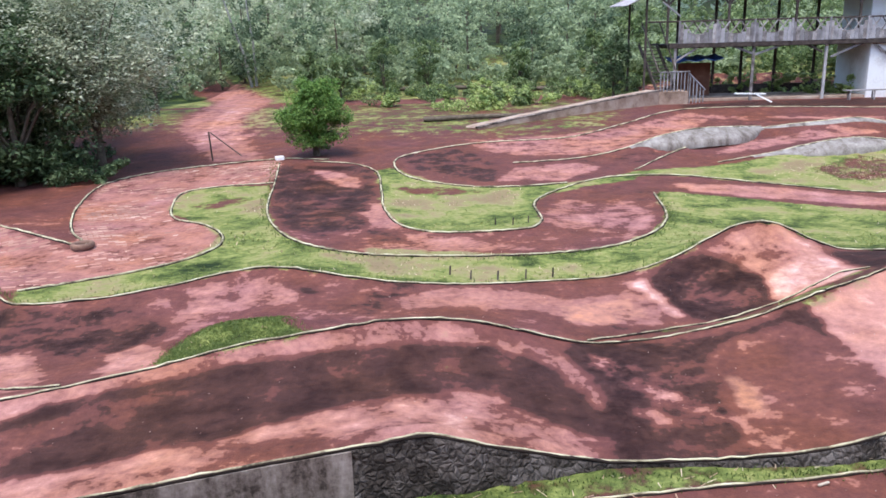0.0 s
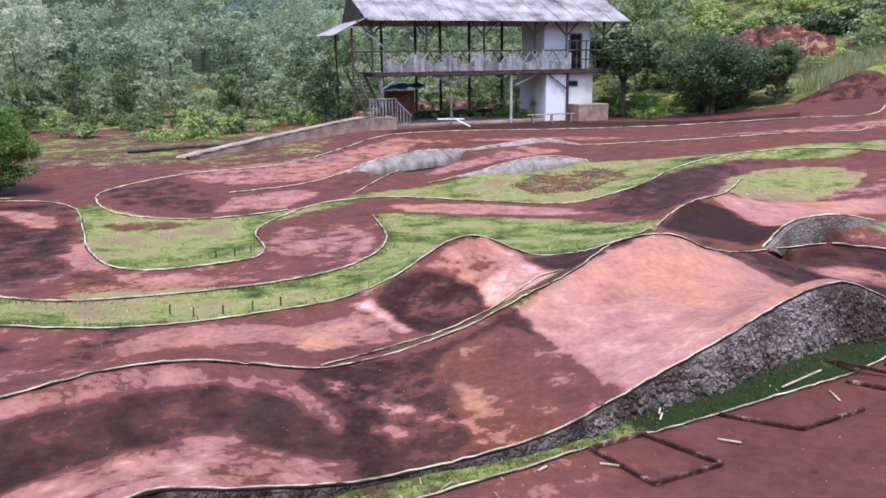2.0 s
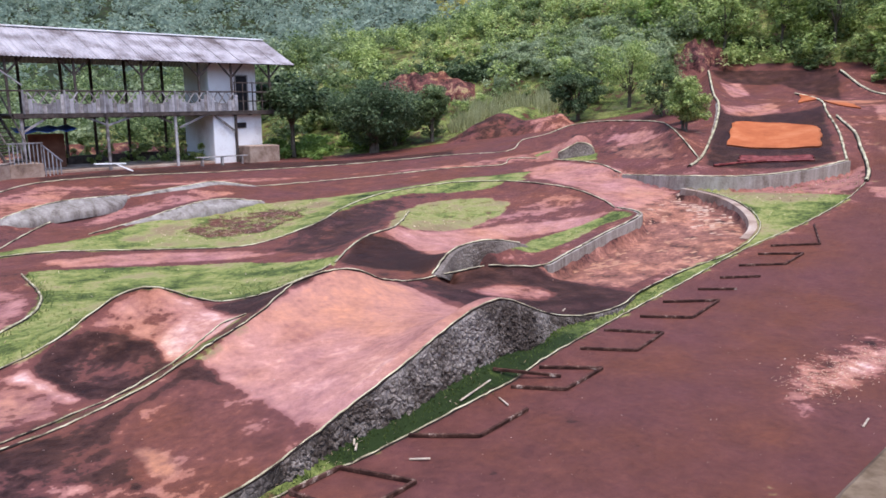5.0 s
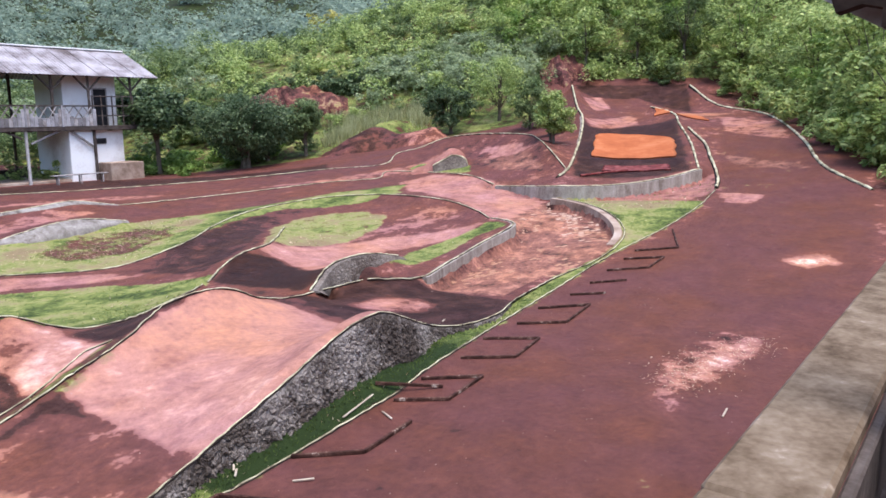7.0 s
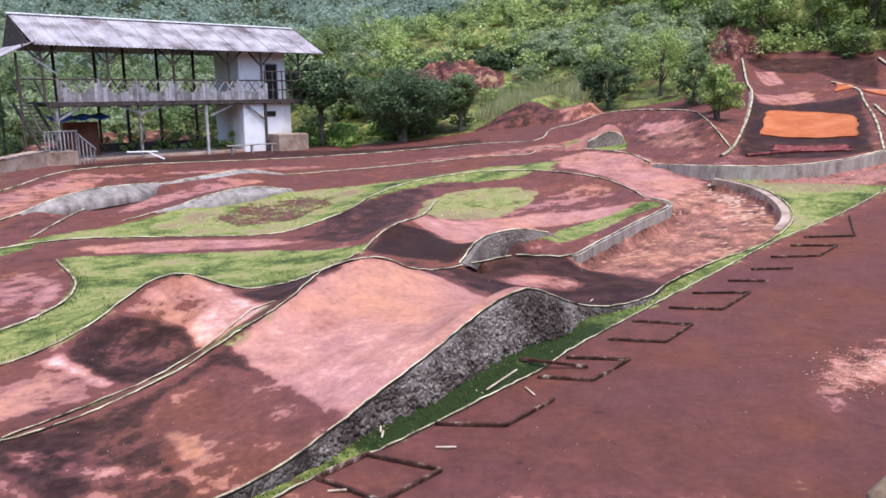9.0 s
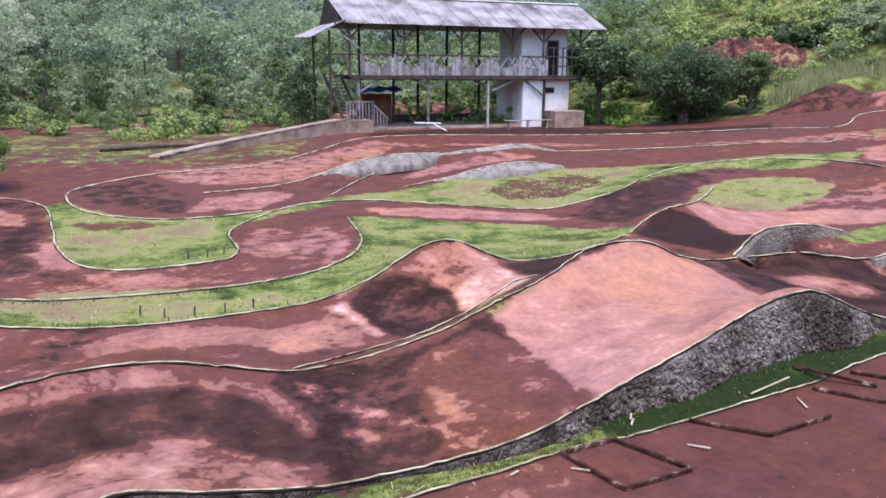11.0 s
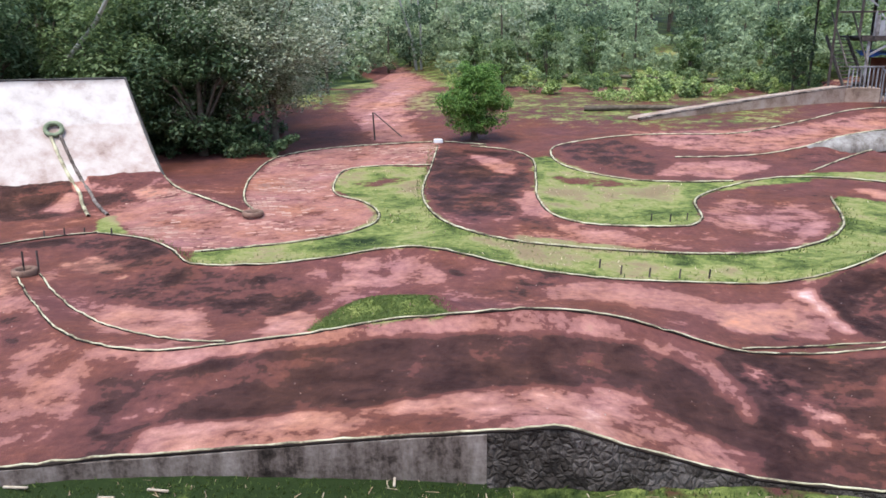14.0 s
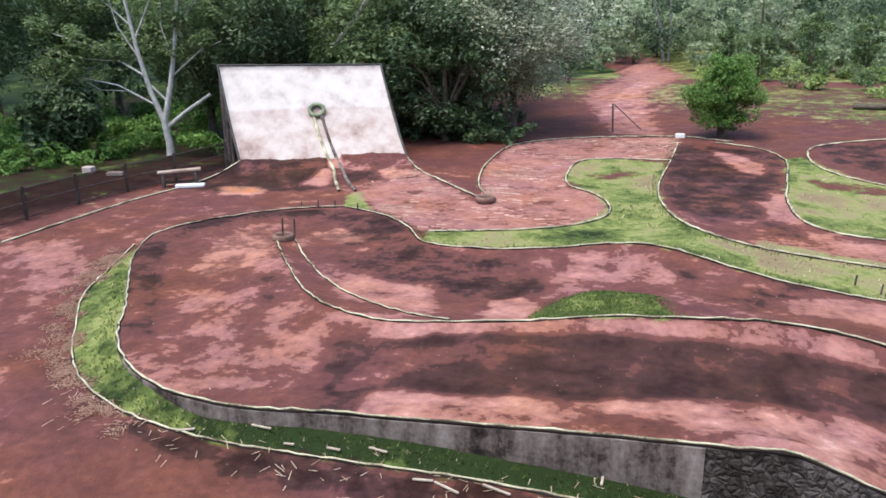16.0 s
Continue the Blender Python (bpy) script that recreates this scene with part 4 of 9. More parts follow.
PATCHES.append(("dry", (-0.6, 0.15), [(10.9, 17.95), (12.69, 19.27), (16.04, 20.93), (18.05, 21.04), (15.16, 18.37), (11.22, 15.47)]))
PATCHES.append(("dry", (0.12, 0.18), [(1.72, 17.25), (2.66, 19.41), (4.36, 19.28), (4.51, 17.58), (3.46, 15.46), (2.17, 16.18)]))
PATCHES.append(("dry", (0.5, 0.2), [(2.42, 17.02), (2.88, 17.52), (3.16, 16.93), (2.78, 16.26)]))
PATCHES.append(("dry", (0.5, 0.15), [(3.6, 16.04), (4.37, 17.31), (4.35, 16.48), (3.48, 15.05)]))
PATCHES.append(("dry", (0.18, 0.2), [(-2.1, 16.85), (-0.56, 15.47), (1.43, 14.78), (2.02, 15.23), (0.92, 14.82), (-0.99, 14.31), (-1.9, 14.79)]))
PATCHES.append(("dry", (-0.35, 0.25), [(-2.05, 16.37), (-1.66, 16.3), (-1.04, 15.63), (-1.21, 15.04), (-1.76, 15.14)]))
PATCHES.append(("dry", (0.45, 0.15), [(-2.33, 19.33), (-1.83, 18.69), (-1.53, 17.39), (-1.26, 16.21), (-2.1, 16.85)]))
PATCHES.append(("dry", (0.3, 0.2), [(0.27, 28.83), (2.15, 28.9), (5.98, 29.64), (9.61, 32.6), (11.96, 31.79), (6.83, 26.09), (4.48, 25.26), (1.86, 25.7), (0.57, 26.93)]))
PATCHES.append(("dry", (0.4, 0.2), [(1.68, 23.64), (3.74, 24.13), (4.51, 23.6), (3.03, 21.84), (1.08, 21.99)]))
PATCHES.append(("dry", (0.36, 0.2), [(10.12, 26.96), (13.63, 27.8), (15.0, 26.95), (11.6, 26.07), (8.01, 24.68)]))
PATCHES.append(("dry", (-0.2, 0.2), [(1.81, 25.08), (3.77, 24.28), (5.34, 24.87), (7.65, 26.11), (8.54, 26.28), (5.43, 23.72)]))
PATCHES.append(("dry", (0.3, 0.2), [(-2.63, 18.38), (-2.1, 18.09), (-1.34, 15.69), (-0.56, 14.36), (1.59, 14.13), (0.56, 15.02), (-0.84, 15.46), (-1.65, 16.42), (-2.33, 17.7)]))
PATCHES.append(("dry", (0.42, 0.15), [(5.99, 21.19), (8.57, 20.54), (10.5, 18.84), (10.69, 17.59), (8.71, 18.84), (6.18, 20.19)]))
PATCHES.append(("dry", (-0.08, 0.25), [(13.52, 10.9), (16.94, 11.37), (18.93, 11.42), (20.21, 12.71), (24.59, 15.73), (23.99, 14.12), (23.58, 12.52), (23.24, 11.48), (22.61, 10.36), (21.59, 9.33), (20.48, 8.72), (19.27, 8.5), (17.95, 8.5), (16.53, 8.73), (14.34, 8.63), (14.0, 9.55), (13.89, 10.28)]))
PATCHES.append(("dry", (-0.6, 0.15), [(10.28, 34.88), (19.05, 34.24), (27.43, 27.42), (30.01, 30.02), (21.35, 38.38), (14.32, 38.01), (10.65, 37.08)]))
PATCHES.append(("dry", (-0.2, 0.2), [(8.14, 26.34), (6.83, 26.09), (10.26, 31.43), (13.4, 31.33), (10.26, 27.33)]))
PATCHES.append(("dry", (0.5, 0.15), [(24.99, 20.86), (26.54, 20.21), (26.42, 17.75), (24.18, 13.18), (19.49, 12.46), (20.32, 13.21), (22.49, 16.1), (23.73, 19.22)]))
PATCHES.append(("dry", (0.25, 0.2), [(9.99, 32.18), (17.27, 31.04), (25.38, 25.32), (28.69, 22.43), (30.42, 22.23), (27.2, 19.57), (25.84, 22.72), (21.62, 28.33), (16.69, 29.99)]))
PATCHES.append(("dry", (0.3, 0.2), [(30.18, 20.92), (30.54, 19.24), (29.75, 17.4), (28.42, 16.48), (27.73, 18.33)]))
PATCHES.append(("dry", (-0.2, 0.25), [(26.8, 15.27), (26.72, 13.96), (29.44, 15.68), (30.3, 17.29), (31.23, 20.32), (30.68, 22.64), (28.28, 19.92)]))
PATCHES.append(("dry", (0.5, 0.2), [(30.31, 20.03), (30.18, 17.8), (29.2, 16.93), (28.81, 18.44)]))
PATCHES.append(("dry", (-0.7, 0.12), [(26.23, 13.22), (36.01, 17.6), (37.74, 13.4), (29.18, 9.71), (27.39, 11.01)]))
PATCHES.append(("dry", (-0.72, 0.3), [(-6.9, 4.55), (-5.8, 4.72), (-4.5, 5.02), (-3.0, 5.45), (-2.0, 5.66), (-1.6, 5.3), (-2.6, 5.02), (-3.9, 4.72), (-5.3, 4.42), (-6.4, 4.4)]))
PATCHES.append(("dry", (0.1, 0.4), [(12.2, 4.37), (14.37, 3.98), (14.69, 3.45), (13.05, 3.22), (10.9, 3.54), (9.72, 3.37), (10.88, 3.97)]))
PATCHES.append(("dry", (0.5, 0.3), [(19.89, 4.27), (20.48, 3.37), (19.95, 2.91), (19.4, 3.65)]))
PATCHES.append(("dry", (0.45, 0.25), [(26.39, 7.78), (26.47, 6.17), (25.22, 6.37), (25.12, 7.21)]))
PATCHES.append(("dry", (0.9, 0.2), [(-15.01, 13.73), (-13.75, 14.25), (-13.52, 13.8), (-14.42, 13.35)]))
PATCHES.append(("dry", (-0.62, 0.18), [(-18.12, 16.55), (-18.32, 17.7), (-15.71, 19.12), (-12.36, 15.43), (-12.84, 14.64), (-14.53, 13.54), (-15.98, 13.35)]))
PATCHES.append(("dry", (0.12, 0.25), [(-15.43, 18.92), (-14.21, 20.99), (-10.66, 16.79), (-11.11, 16.24), (-12.89, 16.12)]))
PATCHES.append(("dry", (-0.5, 0.2), [(-12.81, 16.26), (-12.65, 16.84), (-11.98, 16.84), (-11.61, 16.18), (-12.21, 15.74)]))
PATCHES.append(("dry", (0.62, 0.15), [(-13.28, 15.05), (-13.61, 16.03), (-13.61, 16.58), (-12.98, 16.04), (-12.62, 15.18)]))
PATCHES.append(("dry", (0.12, 0.3), [(-10.32, 29.57), (-12.42, 41.38), (-14.69, 54.55), (-13.65, 52.8), (-9.12, 36.62), (-8.28, 32.1), (-8.81, 28.96)]))
PATCHES.append(("dry", (-0.6, 0.12), [(47.89, 24.1), (50.69, 17.35), (43.06, 14.36), (47.31, 19.22), (45.61, 21.93)]))
PATCHES.append(("dry", (0.5, 0.2), [(44.05, 21.57), (46.35, 21.49), (43.47, 19.41), (40.35, 19.03)]))
PATCHES.append(("dry", (0.35, 0.2), [(36.01, 17.6), (40.23, 16.95), (37.32, 15.11), (34.65, 16.62)]))
PATCHES.append(("dry", (0.3, 0.2), [(41.97, 12.62), (40.0, 9.05), (35.42, 7.51), (36.94, 10.8)]))
PATCHES.append(("clay", 0.55, [(-12.2, 17.02), (-12.03, 17.61), (-10.66, 16.79), (-11.37, 16.36)]))
PATCHES.append(("clay", 0.7, [(-15.26, 13.85), (-14.06, 14.49), (-13.8, 13.61), (-14.45, 13.27)]))
PATCHES.append(("clay", 0.45, [(-13.28, 15.05), (-13.61, 16.03), (-13.61, 16.58), (-12.98, 16.04), (-12.62, 15.18)]))
PATCHES.append(("clay", 0.62, [(1.47, 11.15), (2.6, 11.38), (2.85, 10.67), (2.15, 10.28), (1.47, 10.43)]))
PATCHES.append(("clay", 0.72, [(3.15, 8.59), (3.33, 8.46), (3.41, 8.1), (3.37, 7.69), (3.19, 7.58), (3.08, 7.75), (3.11, 8.19)]))
PATCHES.append(("clay", 0.48, [(-9.86, 8.23), (-11.02, 9.81), (-10.94, 10.62), (-10.59, 11.13), (-8.96, 9.57), (-9.04, 8.95), (-9.15, 7.94)]))
PATCHES.append(("clay", 0.45, [(-9.79, 10.97), (-9.24, 11.7), (-8.13, 11.11), (-8.58, 10.5)]))
PATCHES.append(("clay", 0.62, [(4.82, 9.46), (5.1, 9.11), (5.07, 8.43), (4.95, 7.94), (4.94, 8.82)]))
PATCHES.append(("clay", 0.36, [(4.79, 10.01), (5.89, 10.56), (7.76, 11.37), (8.59, 11.3), (9.84, 11.48), (8.18, 7.81), (7.42, 7.68), (4.75, 7.25), (4.84, 8.05), (4.91, 9.11)]))
PATCHES.append(("clay", 0.58, [(6.24, 10.6), (7.75, 11.35), (8.57, 11.27), (9.74, 11.21), (9.41, 10.06), (7.78, 9.29), (6.97, 9.69)]))
PATCHES.append(("clay", 0.42, [(4.28, 12.55), (4.86, 12.79), (5.3, 12.87), (5.7, 12.47), (5.4, 12.08), (4.76, 11.6)]))
PATCHES.append(("clay", 0.8, [(43.32, 16.73), (42.96, 14.17), (43.0, 11.75), (39.87, 14.92)]))
PATCHES.append(("clay", 0.42, [(32.17, 9.58), (31.37, 6.2), (30.15, 5.56), (30.28, 8.35)]))
PATCHES.append(("clay", 0.9, [(-15.01, 13.73), (-13.75, 14.25), (-13.52, 13.8), (-14.42, 13.35)]))
PATCHES.append(("clay", 0.45, [(29.04, 19.82), (29.2, 16.93), (26.73, 14.46), (27.19, 17.12)]))
PATCHES.append(("clay", 0.52, [(13.52, 10.9), (16.94, 11.37), (18.93, 11.42), (20.21, 12.71), (24.59, 15.73), (23.99, 14.12), (23.58, 12.52), (23.24, 11.48), (22.61, 10.36), (21.59, 9.33), (20.48, 8.72), (19.27, 8.5), (17.95, 8.5), (16.53, 8.73), (14.34, 8.63), (14.0, 9.55), (13.89, 10.28)]))


# ---- ground mesh ----
def mesh_from(name, verts, faces, mat, smooth_faces=True):
    """A mesh from arrays of places and of faces that all have as many corners."""
    verts, faces = np.asarray(verts, np.float32), np.asarray(faces, np.int32)
    me = bpy.data.meshes.new(name)
    k = faces.shape[1]
    me.vertices.add(len(verts))
    me.vertices.foreach_set("co", verts.ravel())
    me.loops.add(faces.size)
    me.loops.foreach_set("vertex_index", faces.ravel())
    me.polygons.add(len(faces))
    me.polygons.foreach_set("loop_start", np.arange(0, faces.size, k, dtype=np.int32))
    me.polygons.foreach_set("use_smooth", np.full(len(faces), smooth_faces))
    me.materials.append(mat)
    me.update(calc_edges=True)
    me.validate()
    return me


def soften(a, rounds=1):
    for _ in range(rounds):
        p = np.pad(a, 1, mode="edge")
        a = (4 * a + 2 * (p[:-2, 1:-1] + p[2:, 1:-1] + p[1:-1, :-2] + p[1:-1, 2:]) + p[:-2, :-2] + p[2:, :-2] + p[:-2, 2:] + p[2:, 2:]) / 16
    return a


def ripple(x, y, k):
    """A gentle unevenness, so that no outline runs straight."""
    return np.sin(x * 5.1 + 2.3 * np.sin(y * 3.7 + k)) * np.sin(y * 4.3 + 1.9 * np.sin(x * 2.9 + 2 * k)) + 0.6 * np.sin(x * 13 + 3 * np.sin(y * 9 + k)) * np.sin(y * 11 + k)


def shaded_strip(x):
    """How far the grass strip is darkened by the wall's painted shade: below the jump and along the bend."""
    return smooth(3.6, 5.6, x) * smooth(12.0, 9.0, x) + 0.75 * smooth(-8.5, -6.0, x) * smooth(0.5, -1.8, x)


def masks(gx, gy):
    """How dry, how grassy, how clayey and how blotched the ground is, over a grid."""
    dry, grass, clay = -0.16 * smooth(15, 21, gy), np.zeros(gx.shape), np.zeros(gx.shape)
    blotched = np.full(gx.shape, 0.12)
    bricked = np.zeros(gx.shape, bool)
    wx, wy = gx + 0.05 * ripple(gx, gy, 0.3), gy + 0.05 * ripple(gy, gx, 1.7)
    for kind, strength, outline in PATCHES:
        hit = inside(outline, wx, wy) if kind == "dry" else inside(outline, gx, gy)
        if kind == "grass":
            grass[hit] = strength
            dry[hit] = 0.0
        elif kind == "bare":
            grass[hit] = 0.0
        elif kind == "straw":
            hit = inside(outline, wx, wy)
            dry[hit] = 0.3
            grass[hit] = np.maximum(grass[hit], 0.75)
        elif kind == "weeds":
            hit = inside(outline, wx, wy)
            dry[hit] = strength
            grass[hit] = 0.8
        elif kind == "thin":
            hit = inside(outline, wx + 0.25 * ripple(0.4 * gx, 0.4 * gy, 0.9), wy + 0.25 * ripple(0.4 * gy, 0.4 * gx, 2.1))
            dry[hit] = strength
            grass[hit] = 0.42
        elif kind == "clay":
            clay[hit] = strength
        elif kind == "brick":
            bricked |= hit
            dry[hit] = 0.3
        else:
            hit &= grass < 0.5
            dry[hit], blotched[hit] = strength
    dry -= 0.6 * smooth(-16.6, -17.6, gx)
    for x, y, rx, ry, by in ((13.4, 3.55, 1.3, 0.33, 0.75), (11.6, 3.72, 1.2, 0.2, 0.5), (20.1, 3.6, 0.9, 0.5, 0.5), (-13.6, 8.0, 1.6, 0.8, 0.2)):
        dry += by * np.exp(-((gx - x) / rx) ** 2 - ((gy - y + 0.18 * (gx - x)) / ry) ** 2)
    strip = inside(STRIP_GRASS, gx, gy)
    # ground of the strip darkened: the wall's shade is put into its colour
    dry[strip] = (-0.10 - 0.76 * shaded_strip(gx))[strip]
    worn = strip & (gx > 0.2) & (gx < 4.0)
    grass[worn], dry[worn] = 0.62, -0.16
    return soften(dry, 1), soften(grass, 2), soften(clay, 3), bricked, soften(0.03 + 1.05 * blotched, 2)


DRY, GRASSY, CLAY, BRICKED, BLOTCHED = masks(GX, GY)


def graded(a, b, first, ratio, n_low, n_high, n_inner):
    """Even steps between a and b, with ever wider ones outside."""
    inner = np.linspace(a, b, n_inner)
    grow = np.cumsum(first * ratio ** np.arange(1, 200))
    return np.concatenate([(a - grow[:n_low])[::-1], inner, b + grow[:n_high]])


def ground_sheet():
    xs, ys = graded(X0, X1, 0.3, 1.12, 60, 60, NX), graded(Y0, Y1, 0.3, 1.12, 52, 60, NY)
    gx, gy = np.meshgrid(xs, ys, indexing="ij")
    gz = level(gx, gy)
    cover = np.zeros((*gx.shape, 4), np.float32)
    cover[..., 3] = 0.2
    far = np.hypot(gx, gy)
    cover[..., 0] = np.where((far > 75) | (gx < -17), 0.2, 0.42)
    cover[..., 1] = np.where((far > 46) & (gy > 10), 0.62, 0.0) + np.where(gx < -17, 0.5, 0)
    az = np.degrees(np.arctan2(gx, gy))
    bank = (az > 61) & (az < 79) & (far < 54.5) & (gx > 25)
    way = np.abs(az + 16.8 + 1.3 * np.sin(far * 0.22)) - 1.3
    track_up = smooth(1.6, -0.4, way) * smooth(24.5, 27, far) * smooth(75, 60, far) * (gy > 10)
    i, j = 60, 52
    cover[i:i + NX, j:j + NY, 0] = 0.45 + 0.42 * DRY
    wild_ground = 0.46 * smooth(27, 32, GY + 0.25 * GX) * (1 - smooth(4, 9, GX - 0.3 * GY + 9)) + 0.3 * smooth(-13, -19, GX)
    wild_ground = np.maximum(wild_ground, 0.42 * smooth(36, 40, GY) * smooth(25, 28, GX) + 0.5 * smooth(-19.0, -20.5, GX + 0.0 * GY))
    cover[i:i + NX, j:j + NY, 1] = np.maximum(GRASSY, np.where(far[i:i + NX, j:j + NY] > 46, 0.62, wild_ground))
    cover[i:i + NX, j:j + NY, 2] = CLAY
    cover[i:i + NX, j:j + NY, 3] = BLOTCHED
    cover[..., 1][bank] = 0.12
    cover[..., 1] *= 1 - track_up
    cover[..., 0] += 0.20 * track_up * (gy > 26)
    # a closer mesh where the lanes run nearest
    fx, fy = np.arange(-5.5, 11.0, STEP / 2), np.arange(5.2, 12.5, STEP / 2)
    bx, by = np.unique(np.round(np.concatenate([xs, fx]), 3)), np.unique(np.round(np.concatenate([ys, fy]), 3))
    cover = np.apply_along_axis(lambda c: np.interp(bx, xs, c), 0, cover)
    cover = np.apply_along_axis(lambda c: np.interp(by, ys, c), 1, cover).astype(np.float32)
    gx, gy = np.meshgrid(bx, by, indexing="ij")
    gz = level(gx, gy)
    i, j = np.nonzero((bx > -5.4) & (bx < 10.9))[0], np.nonzero((by > 5.3) & (by < 12.4))[0]
    spot = np.ix_(i, j)
    dry, grass, clay, _, blotched = masks(gx[spot], gy[spot])
    i, j = i[4:-4], j[4:-4]
    for k, a in enumerate((0.45 + 0.42 * dry, grass, clay, blotched)):
        cover[i[0]:i[-1] + 1, j[0]:j[-1] + 1, k] = a[4:-4, 4:-4]
    n, m = gx.shape
    idx = np.arange(n * m).reshape(n, m)
    faces = np.stack([idx[:-1, :-1], idx[1:, :-1], idx[1:, 1:], idx[:-1, 1:]], -1).reshape(-1, 4)
    me = mesh_from("ground", np.stack([gx, gy, gz], -1).reshape(-1, 3), faces, EARTH)
    layer = me.attributes.new("cover", "FLOAT_COLOR", "POINT")
    layer.data.foreach_set("color", cover.reshape(-1, 4).ravel())
    return tagged(new("ground", me), "red clay race track ground with grass islands and dry pink patches", "ground", kind="structure")


ground_sheet()


def part(name, me, parent, label=""):
    ob = new(name, me)
    ob.parent = parent
    if label:
        ob["label"] = label
    return ob


def tube(line, radius, mat, name, sides=7, wobble=0.15, squash=1.0, lift=0.0):
    """A round, slightly uneven bar along a line."""
    line = np.asarray(line, float)
    d = np.gradient(line, axis=0)
    d /= np.linalg.norm(d, axis=1)[:, None] + 1e-9
    side = np.cross(d, (0, 0, 1))
    side /= np.linalg.norm(side, axis=1)[:, None] + 1e-9
    up = np.cross(side, d)
    r = radius * (1 + wobble * np.random.randn(len(line))[:, None] * 0.6)
    a = np.arange(sides) * 2 * np.pi / sides
    ring = line[:, None] + r[:, None] * (np.cos(a)[:, None] * side[:, None] + squash * np.sin(a)[:, None] * up[:, None])
    ring[..., 2] += lift
    n = len(line)
    idx = np.arange(n * sides).reshape(n, sides)
    nxt = np.roll(idx, -1, 1)
    faces = np.stack([idx[:-1], nxt[:-1], nxt[1:], idx[1:]], -1).reshape(-1, 4)
    return mesh_from(name, ring.reshape(-1, 3), faces, mat)


def kerb(line, label, radius=0.045):
    pts = np.asarray(line)[::2].copy()
    pts[:, 2] += 0.02 + 0.005 * np.random.randn(len(pts))
    pts[:, :2] += 0.006 * np.random.randn(len(pts), 2)
    ob = new("kerb", tube(pts, radius, KERB, "kerb", squash=0.85))
    # dark band added under the kerb, its shade given as a strip
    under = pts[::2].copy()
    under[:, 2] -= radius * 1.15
    part("shade_band", tube(under, radius * 1.75, SHADEBROWN, "shade_band", 6, squash=0.75), ob, "dark band along the kerb's foot, standing in for its shade")
    return tagged(ob, label, "kerb", "track kerbs", "structure")


KERB_SIZE = {"near": 0.013, "road": 0.013, "mid_a": 0.013, "far": 0.015, "strip": 0.012, "mid_b": 0.013, "t_tip": 0.026, "div_b": 0.024, "slope_left": 0.05, "slope_right": 0.045, "slope_edge": 0.065}
for key in LINES:
    if key not in ("wall2", "bowl"):
        kerb(offset(near, 0.08) if key == "near" else LINES[key], "pale mortar kerb edging the red clay track", KERB_SIZE.get(key, 0.022))


def wall_along(line, name, mat, label, thick=0.11, below=0.15, sink=-0.015):
    """An upright wall whose top follows the line."""
    top = np.asarray(line)[::2].copy()
    outer = offset(top, thick)
    foot = outer.copy()
    foot[:, 2] = level(foot[:, 0], foot[:, 1]) - below
    foot[:, 2] = np.minimum(foot[:, 2], top[:, 2] - 0.05)
    foot_in = top.copy()
    foot_in[:, 2] = foot[:, 2]
    top[:, 2] += sink
    outer[:, 2] += sink
    ring = np.stack([top, outer, foot, foot_in], 1)
    n = len(top)
    idx = np.arange(n * 4).reshape(n, 4)
    nxt = np.roll(idx, -1, 1)
    faces = np.stack([idx[:-1], idx[1:], nxt[1:], nxt[:-1]], -1).reshape(-1, 4)
    caps = np.array([idx[0], idx[-1][::-1]])
    me = mesh_from(name, ring.reshape(-1, 3), np.vstack([faces, caps]), mat, False)
    return tagged(new(name, me), label, "wall", kind="structure")


cut = int(np.argmin(np.hypot(near[:, 0] + 0.95, near[:, 1] - 6.33)))
wall_along(near[first:cut], "wall_concrete", CONCRETE, "stained concrete retaining wall under the track edge")


def rough_wall(line, name, mat, label, thick=0.10, flare=0.10, below=0.15):
    """A lumpy masonry wall whose top follows the line and whose face leans out towards its foot."""
    top = np.asarray(line)
    out = offset(top, 1.0)[:, :2] - top[:, :2]
    foot = level(top[:, 0] + out[:, 0] * (thick + flare), top[:, 1] + out[:, 1] * (thick + flare)) - below
    foot = np.minimum(foot, top[:, 2] - 0.08)
    m = 12
    rows = [np.column_stack([top[:, :2], top[:, 2] - 0.012])]
    for k in range(m):
        v = k / (m - 1)
        z = (top[:, 2] - 0.012) * (1 - v) + foot * v
        push = np.array([noise.noise((x * 7, y * 7, h * 7)) * 0.05 + noise.noise((x * 17, y * 17, h * 17 + 5)) * 0.028 for x, y, h in zip(top[:, 0], top[:, 1], z)])
        push *= np.clip((top[:, 2] - foot) / 0.5, 0.2, 1.0) * (0.25 if k == 0 else 1.0)
        rows.append(np.column_stack([top[:, :2] + out * (thick + flare * v ** 1.4 + push)[:, None], z]))
    rows.append(np.column_stack([top[:, :2], foot]))
    grid = np.stack(rows, 1)
    n, w = grid.shape[:2]
    idx = np.arange(n * w).reshape(n, w)
    nxt = np.roll(idx, -1, 1)
    f = np.stack([idx[:-1], idx[1:], nxt[1:], nxt[:-1]], -1).reshape(-1, 4)
    return tagged(new(name, mesh_from(name, grid.reshape(-1, 3), f, mat, True)), label, "wall", kind="structure")


jump = int(np.argmin(np.hypot(near[:, 0] - 4.2, near[:, 1] - 6.9)))
rough_wall(near[cut - 2:jump], "wall_mossy", DARKROCK, "dark mossy rubble wall under the track edge")
rough_wall(near[jump - 1:last - 40], "wall_stone", ROCK, "rough lichened fieldstone retaining wall under the jump")


